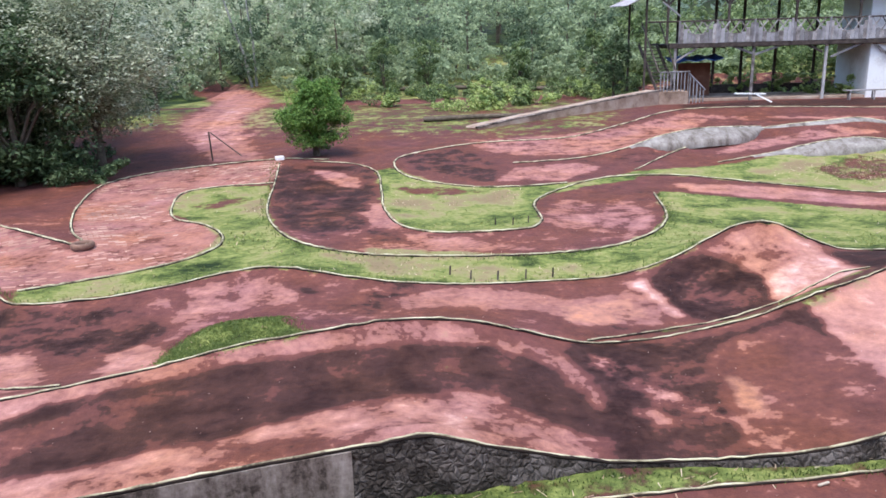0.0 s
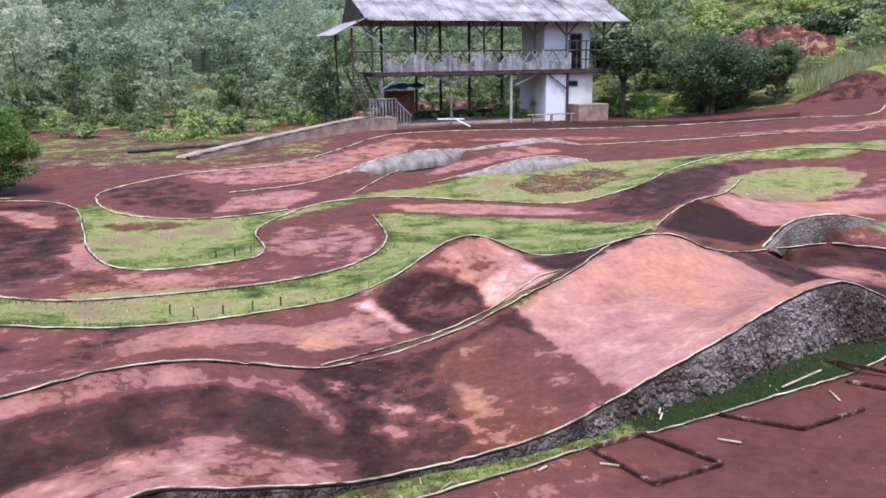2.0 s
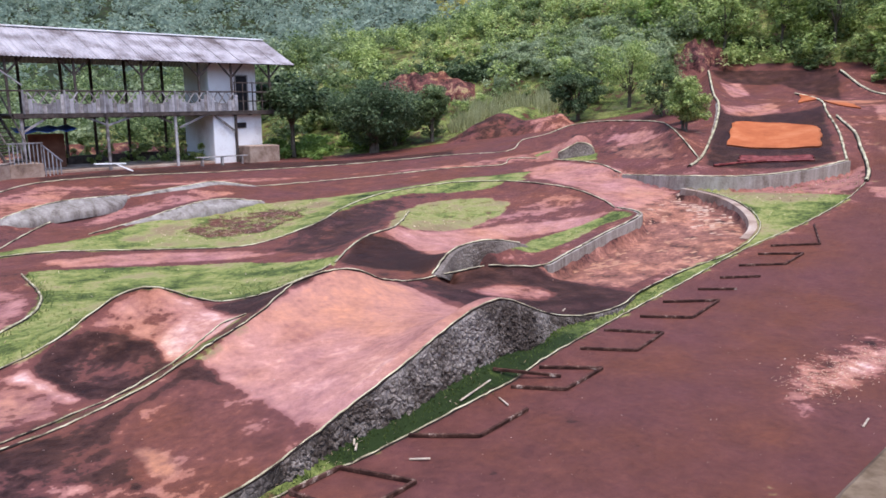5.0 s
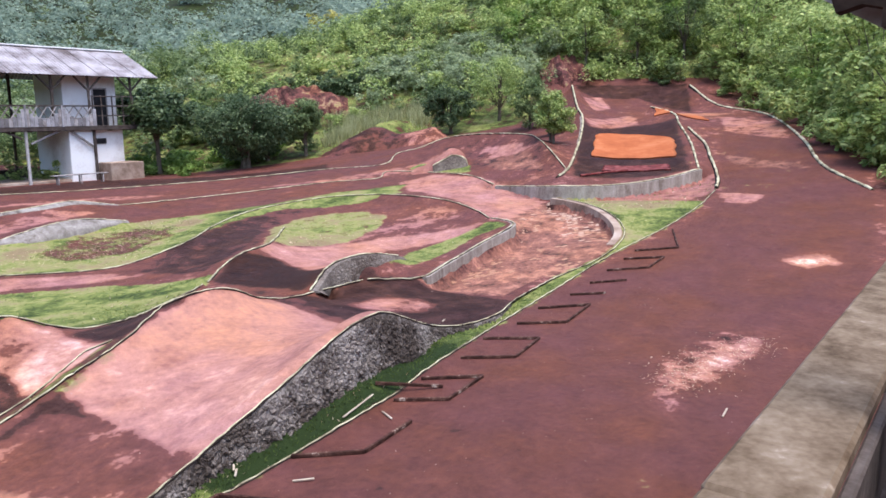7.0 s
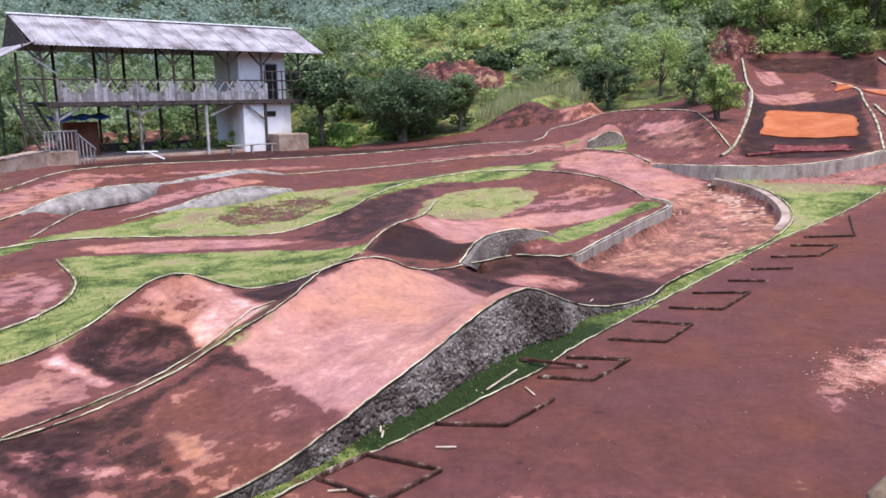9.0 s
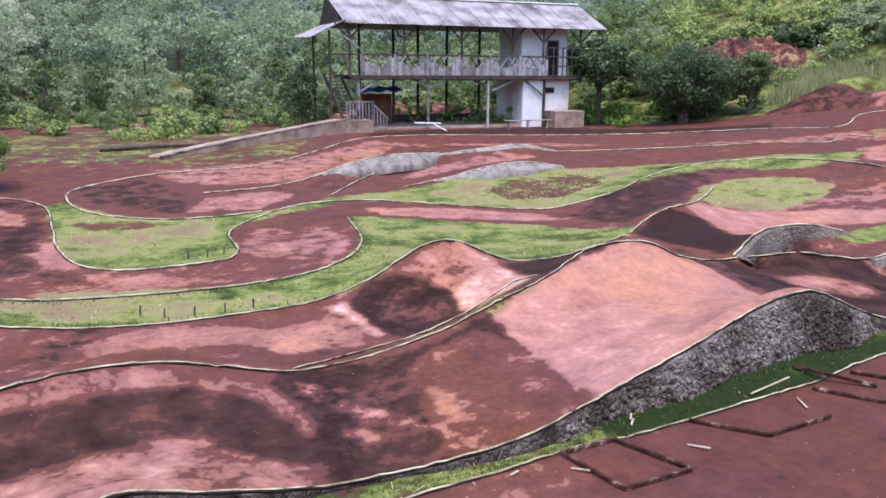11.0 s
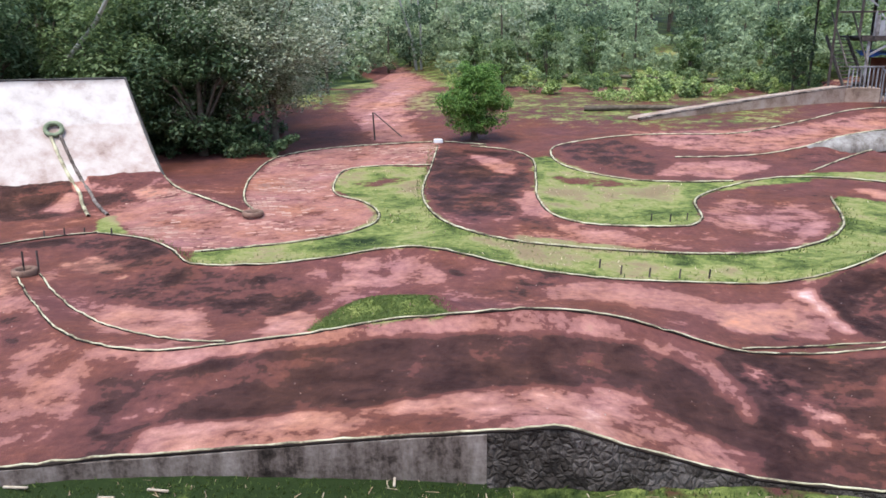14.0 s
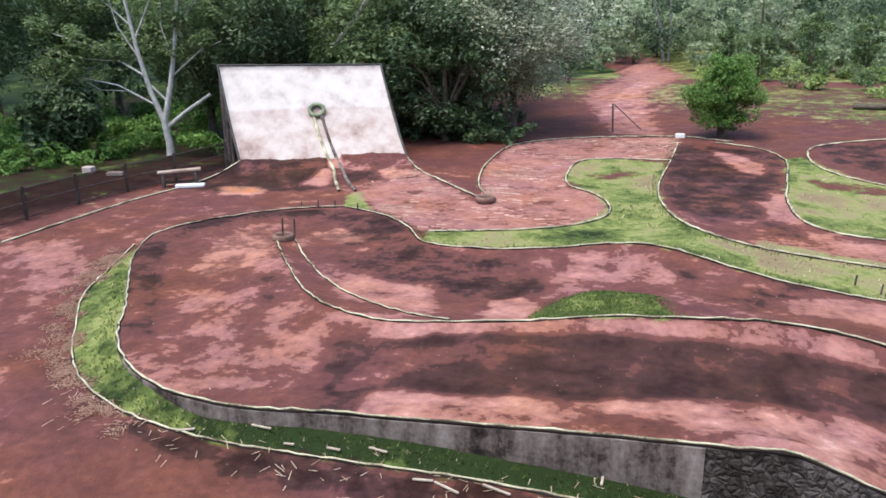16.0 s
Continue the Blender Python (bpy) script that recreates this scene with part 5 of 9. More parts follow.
def lane_edge(line):
    """The strip of packed earth that ends at the wall's kerb."""
    rows = np.stack([offset(line, -0.34), offset(line, -0.13), offset(line, 0.07)], 1)
    rows[:, 0, 2] = level(rows[:, 0, 0], rows[:, 0, 1]) - 0.004
    rows[:, 1:, 2] = line[:, None, 2] + np.array((0.012, 0.006))
    n = len(line)
    idx = np.arange(n * 3).reshape(n, 3)
    f = np.stack([idx[:-1, :-1], idx[:-1, 1:], idx[1:, 1:], idx[1:, :-1]], -1).reshape(-1, 4)
    me = mesh_from("lane_edge", rows.reshape(-1, 3), f, EARTH)
    p = rows.reshape(-1, 3)
    i, j = np.rint((p[:, 0] - X0) / STEP).astype(int), np.rint((p[:, 1] - Y0) / STEP).astype(int)
    i, j = np.repeat(i.reshape(n, 3)[:, :1], 3, 1).ravel(), np.repeat(j.reshape(n, 3)[:, :1], 3, 1).ravel()
    cover = np.zeros((len(p), 4), np.float32)
    cover[:, 0], cover[:, 3] = 0.45 + 0.42 * DRY[i, j], BLOTCHED[i, j]
    layer = me.attributes.new("cover", "FLOAT_COLOR", "POINT")
    layer.data.foreach_set("color", cover.ravel())
    tagged(new("lane_edge", me), "packed red earth along the track's walled edge", "track edge", kind="structure")


lane_edge(near[first - 30:last])


# ---- builders for things ----
def box_mesh(name, lo, hi, mat, taper=0.0):
    """A box with slightly broken edges."""
    lo, hi = np.array(lo, float), np.array(hi, float)
    bm = bmesh.new()
    bmesh.ops.create_cube(bm, size=1, matrix=Matrix.LocRotScale((lo + hi) / 2, None, hi - lo))
    b = min(0.02, 0.2 * float((hi - lo).min()))
    bmesh.ops.bevel(bm, geom=bm.edges[:], offset=b, segments=1, affect="EDGES")
    me = bpy.data.meshes.new(name)
    bm.to_mesh(me)
    bm.free()
    me.materials.append(mat)
    return me


def beam_mesh(name, a, b, wide, high, mat):
    """A squared timber from a to b."""
    a, b = Vector(a), Vector(b)
    d = b - a
    turn = d.to_track_quat("X", "Z").to_matrix().to_4x4()
    bm = bmesh.new()
    bmesh.ops.create_cube(bm, size=1, matrix=Matrix.Translation((a + b) / 2) @ turn @ Matrix.Diagonal((d.length, wide, high, 1)))
    bmesh.ops.bevel(bm, geom=bm.edges[:], offset=0.15 * min(wide, high), segments=1, affect="EDGES")
    me = bpy.data.meshes.new(name)
    bm.to_mesh(me)
    bm.free()
    me.materials.append(mat)
    return me


def sheet_mesh(name, corners, mat, waves=0, depth=0.03, thick=0.03, cells=(2, 6)):
    """A thin sheet between four corners (low left, low right, high right, high left), rippled across where waves are given."""
    a, b, c, d = (np.array(p, float) for p in corners)
    n = max(cells[0], waves * 4) + 1
    m = cells[1] + 1
    u, v = np.meshgrid(np.linspace(0, 1, n), np.linspace(0, 1, m), indexing="ij")
    p = (a + (b - a) * u[..., None]) * (1 - v[..., None]) + (d + (c - d) * u[..., None]) * v[..., None]
    normal = np.cross(b - a, d - a)
    normal /= np.linalg.norm(normal)
    p = p + normal * (depth * np.cos(2 * np.pi * waves * u) if waves else 0 * u)[..., None]
    top, low = p.reshape(-1, 3), (p - normal * thick).reshape(-1, 3)
    idx = np.arange(n * m).reshape(n, m)
    f = np.stack([idx[:-1, :-1], idx[1:, :-1], idx[1:, 1:], idx[:-1, 1:]], -1).reshape(-1, 4)
    rim = np.concatenate([idx[0], idx[1:, -1], idx[-1, -2::-1], idx[-2:0:-1, 0]])
    nxt = np.roll(rim, -1)
    k = n * m
    side = np.stack([rim, rim + k, nxt + k, nxt], -1)
    return mesh_from(name, np.vstack([top, low]), np.vstack([f, f[:, ::-1] + k, side]), mat, False)


def thing(name, at, label, category, group=""):
    ob = new(name)
    ob.location = at
    ob.empty_display_size = 0.2
    return tagged(ob, label, category, group)


def hang(parent, name, me, label=""):
    """A part whose mesh is given in world places."""
    ob = part(name, me, parent, label)
    ob.matrix_parent_inverse = Matrix.Translation(parent.location).inverted()
    return ob


# ---- the spectators' stand across the track ----
BLUE = surface("blue_tarpaulin", [(0.3, (0.03, 0.07, 0.28)), (0.6, (0.05, 0.13, 0.48)), (0.8, (0.25, 0.33, 0.6))], 2.0, 20.0, 0.5)
RUST = surface("rusty_red_sheet", [(0.3, (0.12, 0.05, 0.033)), (0.6, (0.23, 0.105, 0.07)), (0.8, (0.32, 0.19, 0.14))], 2.0, 25.0, 0.8)
TAN = surface("tan_plaster", [(0.32, (0.13, 0.085, 0.065)), (0.45, (0.27, 0.185, 0.145)), (0.56, (0.37, 0.275, 0.225)), (0.7, (0.44, 0.36, 0.31))], 1.5, 20.0, 0.9)
PALEWOOD = surface("pale_planks", [(0.3, (0.14, 0.125, 0.13)), (0.5, (0.25, 0.235, 0.25)), (0.7, (0.38, 0.36, 0.385))], 3.0, 30.0, 0.8, random_tint=0.3)
DARKGLASS = surface("dark_opening", [(0.3, (0.01, 0.01, 0.012)), (0.7, (0.03, 0.03, 0.035))], 3.0, 20.0, 0.3)


def spectator_stand():
    s = thing("grandstand", (17.0, 40.5, 0.93), "two-storey grey timber grandstand with corrugated roof and whitewashed tower", "building")
    y0, y1, deck, eave = 38.7, 43.0, 3.76, 6.33
    hang(s, "deck", box_mesh("deck", (10.5, y0 - 0.1, deck - 0.10), (24.4, y1, deck), DARKWOOD))
    hang(s, "edge_beam", box_mesh("edge_beam", (10.4, y0 - 0.18, deck - 0.2), (24.4, y0 - 0.1, deck + 0.03), DARKWOOD))
    for x in np.arange(11.0, 24.0, 1.05):
        hang(s, "joist", box_mesh("joist", (x, y0 - 0.05, deck - 0.24), (x + 0.07, y1 - 0.1, deck - 0.10), DARKWOOD))
    for x, mat in ((10.75, WOOD), (14.57, WOOD), (18.1, WOOD), (21.6, DARKWOOD)):
        hang(s, "front_post", beam_mesh("front_post", (x, y0, 0.6), (x, y0, deck - 0.1), 0.13, 0.13, mat))
    for x in (10.9, 12.9, 14.4, 16.2, 18.3, 20.1, 24.2):
        hang(s, "rear_post", beam_mesh("rear_post", (x + 1.0, y1 - 0.4, 0.6), (x + 1.0, y1 - 0.4, eave + 0.5), 0.13, 0.13, DARKWOOD))
    for x in (10.35, 13.3, 16.56, 19.63, 21.55, 23.94):
        hang(s, "roof_post", beam_mesh("roof_post", (x, y0 + 0.15, deck), (x, y0 + 0.15, eave + 0.1), 0.11, 0.11, DARKWOOD))
        for side in (-1, 1):
            hang(s, "roof_brace", beam_mesh("roof_brace", (x, y0 + 0.15, eave - 0.75), (x + 0.75 * side, y0 + 0.15, eave + 0.02), 0.07, 0.09, DARKWOOD))
    for a, b, mat in (((14.6, 3.15), (16.25, 3.7), PALEWOOD), ((14.55, 3.2), (13.2, 3.72), PALEWOOD), ((18.3, 2.95), (20.0, 3.66), PALEWOOD),
                      ((20.3, 3.6), (21.5, 2.7), WOOD), ((10.8, 2.95), (12.0, 3.68), WOOD), ((17.9, 3.2), (16.9, 3.7), DARKWOOD)):
        hang(s, "knee_brace", beam_mesh("knee_brace", (a[0], y0 - 0.02, a[1]), (b[0], y0 - 0.02, b[1]), 0.07, 0.1, mat))
    # railing: solid boards below, crossed laths above, in bays
    hang(s, "top_rail", beam_mesh("top_rail", (9.35, y0 - 0.12, 4.82), (23.9, y0 - 0.12, 4.80), 0.09, 0.08, DARKWOOD))
    hang(s, "mid_rail", beam_mesh("mid_rail", (10.85, y0 - 0.14, 4.18), (21.7, y0 - 0.14, 4.17), 0.05, 0.06, WOOD))
    bay = (21.7 - 10.85) / 6
    for i in range(6):
        x = 10.85 + bay * i
        for k in range(9):
            w = bay / 9
            tall = 4.14 + 0.52 * (k / 4 - 1) ** 2 + random.uniform(-0.02, 0.02)
            hang(s, "rail_board", box_mesh("rail_board", (x + k * w + 0.006, y0 - 0.19, deck + 0.02), (x + (k + 1) * w - 0.006, y0 - 0.165, tall), PALEWOOD if (i + k) % 4 else WOOD))
        hang(s, "rail_post", beam_mesh("rail_post", (x, y0 - 0.2, deck), (x, y0 - 0.2, 4.84), 0.1, 0.09, PALEWOOD))
        for k in range(3):
            xa, xb = x + 0.2 + k * 0.48, x + 0.62 + k * 0.48
            hang(s, "lath", beam_mesh("lath", (xa, y0 - 0.15, 4.2), (xb, y0 - 0.15, 4.78), 0.03, 0.06, WOOD))
            hang(s, "lath", beam_mesh("lath", (xb, y0 - 0.13, 4.2), (xa, y0 - 0.13, 4.78), 0.03, 0.06, DARKWOOD if k % 2 else WOOD))
    # roof of overlapping rippled sheets, with a pale ridge
    n = 14
    for i in range(n):
        xa, xb = 10.0 + 15.35 * i / n, 10.0 + 15.35 * (i + 1) / n + 0.06
        ra, rb = 9.75 + 15.3 * i / n, 9.75 + 15.3 * (i + 1) / n + 0.06
        drop = random.uniform(-0.02, 0.02)
        hang(s, "roof_sheet", sheet_mesh("roof_sheet", ((xa, y0 - 0.25 + drop, eave + 0.02), (xb, y0 - 0.25 + drop, eave + 0.01), (rb, 41.3, 7.86), (ra, 41.3, 7.86)), ROOFING, 6, 0.022, 0.02))
        hang(s, "roof_sheet", sheet_mesh("roof_sheet", ((xb, 44.0, eave), (xa, 44.0, eave), (ra, 41.3, 7.85), (rb, 41.3, 7.85)), ROOFING, 6, 0.022, 0.02))
    hang(s, "ridge_cap", beam_mesh("ridge_cap", (9.7, 41.3, 7.90), (25.1, 41.3, 7.90), 0.28, 0.07, WHITEWASH), "pale ridge capping")
    hang(s, "rafter_plate", beam_mesh("rafter_plate", (10.0, y0 + 0.15, eave + 0.06), (25.2, y0 + 0.15, eave + 0.06), 0.1, 0.14, DARKWOOD))
    hang(s, "rear_plate", beam_mesh("rear_plate", (10.0, y1 - 0.4, eave + 0.5), (25.2, y1 - 0.4, eave + 0.5), 0.1, 0.14, DARKWOOD))
    hang(s, "gable", sheet_mesh("gable", ((9.9, 43.6, eave + 0.1), (9.9, 38.9, eave + 0.1), (9.75, 41.25, 7.8), (9.75, 41.35, 7.8)), DARKWOOD))
    hang(s, "lean_to_roof", sheet_mesh("lean_to_roof", ((8.3, 43.0, 5.75), (8.3, 38.4, 5.62), (10.1, 38.4, 6.5), (10.1, 43.0, 6.5)), ROOFING, 8, 0.022, 0.02))
    for y in (38.8, 42.6):
        hang(s, "lean_to_post", beam_mesh("lean_to_post", (9.3, y, 0.7), (9.3, y, 6.0), 0.1, 0.1, DARKWOOD))
    hang(s, "slanting_pole", beam_mesh("slanting_pole", (10.0, y0 - 0.1, 5.75), (10.9, y0 - 0.1, 5.05), 0.06, 0.07, PALEWOOD))
    # tower
    hang(s, "tower_base", box_mesh("tower_base", (20.4, y0 + 0.3, 0.6), (23.4, y1 - 0.6, deck - 0.1), WHITEWASH), "whitewashed tower wall")
    hang(s, "tower_top", box_mesh("tower_top", (20.55, y0 + 0.9, deck), (23.5, y1 - 0.5, eave + 0.2), WHITEWASH), "whitewashed upper room")
    hang(s, "tower_fin", box_mesh("tower_fin", (20.3, y0 + 0.1, 0.6), (21.65, y0 + 0.32, deck - 0.2), WHITEWASH))
    window = hang(s, "window", box_mesh("window", (21.85, y0 + 0.25, 2.86), (22.35, y0 + 0.32, 3.08), DARKGLASS), "small dark window")
    for lo, hi in (((21.81, 2.82), (22.39, 2.86)), ((21.81, 3.08), (22.39, 3.12)), ((21.81, 2.86), (21.85, 3.08)), ((22.35, 2.86), (22.39, 3.08))):
        part("frame", box_mesh("frame", (lo[0], y0 + 0.24, lo[1]), (hi[0], y0 + 0.33, hi[1]), DARKWOOD), window, "dark timber frame")
    doorway = hang(s, "doorway", box_mesh("doorway", (22.2, y0 + 0.86, deck), (22.9, y0 + 0.92, 5.7), DARKGLASS), "dark doorway")
    for lo, hi in (((22.13, deck), (22.2, 5.7)), ((22.9, deck), (22.97, 5.7)), ((22.13, 5.7), (22.97, 5.77))):
        part("door_frame", box_mesh("door_frame", (lo[0], y0 + 0.84, lo[1]), (hi[0], y0 + 0.93, hi[1]), WOOD), doorway, "grey timber frame")
    for x in (21.6, 22.1, 22.7, 23.3, 23.9):
        hang(s, "balcony_post", beam_mesh("balcony_post", (x, y0 - 0.05, deck), (x, y0 - 0.05, 5.35), 0.06, 0.06, DARKWOOD))
    for z in (4.3, 4.8, 5.3):
        hang(s, "balcony_rail", beam_mesh("balcony_rail", (21.6, y0 - 0.05, z), (23.9, y0 - 0.05, z), 0.05, 0.06, DARKWOOD))
    # stair at the end, up to the deck
    for x in (9.45, 10.35):
        hang(s, "stringer", beam_mesh("stringer", (x + 0.35, y0 - 0.55, 1.55), (x, y0 + 2.2, deck), 0.06, 0.2, DARKWOOD))
    for k in range(12):
        u = k / 12
        y, z = y0 - 0.5 + 2.7 * u, 1.7 + (deck - 1.7) * u
        hang(s, "step", box_mesh("step", (9.45 + 0.35 * (1 - u), y, z), (10.35 + 0.35 * (1 - u), y + 0.28, z + 0.04), DARKWOOD))
    for x, lean in ((9.42, 0.42), (10.32, 0.36)):
        hang(s, "stair_rail", beam_mesh("stair_rail", (x + lean, y0 - 0.6, 2.45), (x, y0 + 1.6, 4.85), 0.06, 0.07, DARKWOOD))
    # landing with its pale fence
    hang(s, "landing", box_mesh("landing", (9.75, 37.5, 0.5), (11.15, 39.0, 1.56), TAN), "tan plastered landing")
    for k in range(9):
        x = 9.8 + 0.165 * k
        hang(s, "baluster", beam_mesh("baluster", (x, 37.56, 1.5), (x, 37.56, 2.45), 0.05, 0.05, PALEWOOD))
    hang(s, "landing_rail", beam_mesh("landing_rail", (9.75, 37.56, 2.48), (11.2, 37.56, 2.48), 0.07, 0.07, PALEWOOD))
    hang(s, "slope_rail", beam_mesh("slope_rail", (11.15, 37.6, 2.4), (12.2, 38.3, 1.55), 0.07, 0.07, PALEWOOD))
    for k in range(5):
        u = (k + 0.5) / 5
        hang(s, "baluster", beam_mesh("baluster", (11.15 + 1.05 * u, 37.6 + 0.7 * u, 0.85), (11.15 + 1.05 * u, 37.6 + 0.7 * u, 2.4 - 0.85 * u), 0.05, 0.05, PALEWOOD))
    hang(s, "plinth", box_mesh("plinth", (11.2, 38.9, 0.5), (24.0, 43.2, 1.06), TAN))
    hang(s, "rear_wall", box_mesh("rear_wall", (11.4, 42.8, 0.9), (20.4, 42.95, 1.5), DARKWOOD), "low dark boarded wall")
    hang(s, "shed_wall", box_mesh("shed_wall", (11.7, 41.4, 0.9), (13.4, 41.55, 2.75), RUST), "rusty red sheet wall")
    hang(s, "pedestal", box_mesh("pedestal", (21.8, 37.7, 0.5), (23.7, 38.9, 1.85), TAN), "tan plastered block")
    return s


spectator_stand()

tarp = sheet_mesh("tarpaulin", ((10.6, 39.2, 2.88), (13.3, 39.1, 2.98), (13.5, 41.2, 3.16), (10.9, 41.3, 3.08)), BLUE, 3, 0.05, 0.01)
tagged(new("tarpaulin", tarp), "blue tarpaulin stretched under the grandstand deck", "tarpaulin")


def bench(x, y, length, high):
    b = thing("bench", (x, y, float(level(x, y))), "weathered grey plank bench beside the grandstand", "bench", "benches")
    z = float(level(x, y))
    hang(b, "seat", box_mesh("seat", (x, y - 0.15, z + high - 0.05), (x + length, y + 0.15, z + high), WOOD))
    for k in (0.1, 0.5, 0.9):
        for side in (-0.1, 0.1):
            hang(b, "leg", beam_mesh("leg", (x + length * k, y + side, z - 0.05), (x + length * k, y + side, z + high - 0.04), 0.06, 0.06, WOOD))


bench(18.6, 37.6, 2.9, 0.48)
plank = new("plank", beam_mesh("plank", (13.5, 37.9, 1.36), (15.0, 37.9, 1.31), 0.2, 0.06, WHITEWASH))
tagged(plank, "white painted plank leaning on a trestle by the stand", "plank")
plank = new("plank", beam_mesh("plank", (14.5, 37.7, 1.3), (15.1, 37.3, 0.96), 0.12, 0.05, WHITEWASH))
tagged(plank, "short white plank lying aslant on the ground", "plank")


def access_ramp():
    """The low plastered wall that climbs to the stand's landing."""
    r = thing("access_ramp", (5.0, 35.0, 0.8), "sloping plastered walkway wall climbing to the grandstand landing", "ramp")
    a, b = np.array((0.7, 31.3)), np.array((9.9, 37.9))
    n = 12
    side = np.array((b[1] - a[1], a[0] - b[0])) / np.linalg.norm(b - a)
    rows = []
    for k in range(n + 1):
        u = k / n
        p = a + (b - a) * u
        top = 0.74 + (1.62 - 0.74) * u**0.85
        for q, z in ((p, top), (p + side * 0.22, top), (p + side * 0.22, 0.3), (p - side * 0.9, 0.3), (p - side * 0.9, top - 0.02)):
            rows.append((*q, z))
    idx = np.arange(len(rows)).reshape(n + 1, 5)
    nxt = np.roll(idx, -1, 1)
    f = np.stack([idx[:-1], idx[1:], nxt[1:], nxt[:-1]], -1).reshape(-1, 4)
    hang(r, "wall", mesh_from("wall", rows, f, TAN, False))
    top = [(*(a + (b - a) * u + side * 0.11), 0.77 + (1.62 - 0.74) * u**0.85) for u in np.linspace(0, 1, 20)]
    hang(r, "coping", tube(np.array(top), 0.12, CONCRETE, "coping", squash=0.35), "pale concrete coping")


access_ramp()




# ---- the white launching ramp ----
DARKRIM = surface("dark_steel_rim", [(0.3, (0.03, 0.027, 0.026)), (0.7, (0.09, 0.08, 0.075))], 4.0, 30.0, 0.6)


def launching_ramp():
    bl, br = np.array((-16.0, 15.55, 0.44)), np.array((-12.0, 18.2, 0.44))
    tl, tr = np.array((-18.21, 17.12, 3.0)), np.array((-14.40, 20.41, 2.93))
    r = thing("ramp", (-15.0, 17.5, 0.1), "steep white plastered concrete ramp with dark rim and stained foot", "ramp")
    n, m = 24, 16
    rows = []
    for i in range(n + 1):
        u = i / n
        for j in range(m + 1):
            v = j / m
            p = (bl + (br - bl) * u) * (1 - v) + (tl + (tr - tl) * u) * v
            back = np.array((-0.55, 0.6, 0.0))
            rows.append(p + np.array((0, 0, -0.22 * math.sin(math.pi * v) * (1 - 0.3 * v))) + 0.0 * back)
    p = np.array(rows)
    normal = np.cross(br - bl, tl - bl)
    normal /= np.linalg.norm(normal)
    idx = np.arange(len(p)).reshape(n + 1, m + 1)
    f = np.stack([idx[:-1, :-1], idx[1:, :-1], idx[1:, 1:], idx[:-1, 1:]], -1).reshape(-1, 4)
    k = len(p)
    rim = np.concatenate([idx[0], idx[1:, -1], idx[-1, -2::-1], idx[-2:0:-1, 0]])
    nxt = np.roll(rim, -1)
    side = np.stack([rim, rim + k, nxt + k, nxt], -1)
    hang(r, "slope", mesh_from("slope", np.vstack([p, p - normal * 0.12]), np.vstack([f, f[:, ::-1] + k, side]), PLASTER), "white plastered riding slope with grey stains")
    for edge in (idx[0], idx[-1], idx[:, -1]):
        hang(r, "rim", tube(p[edge] + normal * 0.01, 0.035, DARKRIM, "rim"), "dark rim")
    for u in (0.0, 0.33, 0.66, 1.0):
        for v in (0.5, 0.75, 0.97):
            q = (bl + (br - bl) * u) * (1 - v) + (tl + (tr - tl) * u) * v
            q = q - normal * 0.2 + np.array((-0.12, 0.14, -0.3 * math.sin(math.pi * v)))
            hang(r, "post", beam_mesh("post", (q[0], q[1], -0.1), (q[0], q[1], q[2] - 0.1), 0.12, 0.12, DARKWOOD))
        a, b = (bl + (br - bl) * u), (tl + (tr - tl) * u)
        hang(r, "bearer", beam_mesh("bearer", a * 0.8 + b * 0.2 - normal * 0.45, a * 0.02 + b * 0.98 - normal * 0.3, 0.1, 0.14, DARKWOOD))
    for v in (0.35, 0.65, 0.95):
        a, b = bl * (1 - v) + tl * v - normal * 0.42, br * (1 - v) + tr * v - normal * 0.42
        hang(r, "purlin", beam_mesh("purlin", a, b, 0.1, 0.1, DARKWOOD))
    return bl, br, tl, tr, normal


BL, BR, TL, TR, SLOPE_NORMAL = launching_ramp()


def earth_skirt():
    """Earth washed up over the foot of the ramp, with an uneven upper edge."""
    rng = np.random.default_rng(9)
    u = np.linspace(-0.01, 1.01, 60)
    edge = 0.022 + 0.008 * np.sin(u * 17) + 0.006 * np.sin(u * 41 + 1) + 0.003 * rng.normal(size=60) + 0.05 * (u > 0.6)
    n = SLOPE_NORMAL if SLOPE_NORMAL[2] > 0 else -SLOPE_NORMAL
    rows = []
    for a, e in zip(u, edge):
        foot, head = BL + (BR - BL) * a, TL + (TR - TL) * a
        out = np.array((0.55, -0.6, 0.0)) * 0.9
        for k, v in enumerate((e, e * 0.5, 0.0)):
            rows.append(foot + (head - foot) * v + n * (0.012 + 0.02 * k) + np.array((0, 0, -0.22 * math.sin(math.pi * v))))
        q = foot + out
        rows.append(np.array((q[0], q[1], float(level(q[0], q[1])) - 0.01)))
    idx = np.arange(len(rows)).reshape(-1, 4)
    f = np.stack([idx[:-1, :-1], idx[:-1, 1:], idx[1:, 1:], idx[1:, :-1]], -1).reshape(-1, 4)
    me = mesh_from("earth_skirt", np.array(rows), f, EARTH)
    cover = np.zeros((len(rows), 4), np.float32)
    cover[:, 0] = np.repeat(np.where((u > 0.52) & (u < 0.60), 0.72, np.where(u >= 0.6, 0.46, 0.24)), 4)
    cover[:, 3] = 0.25
    me.attributes.new("cover", "FLOAT_COLOR", "POINT").data.foreach_set("color", cover.ravel())
    tagged(new("earth_skirt", me), "brown earth washed up over the foot of the ramp", "earth", kind="structure")


earth_skirt()


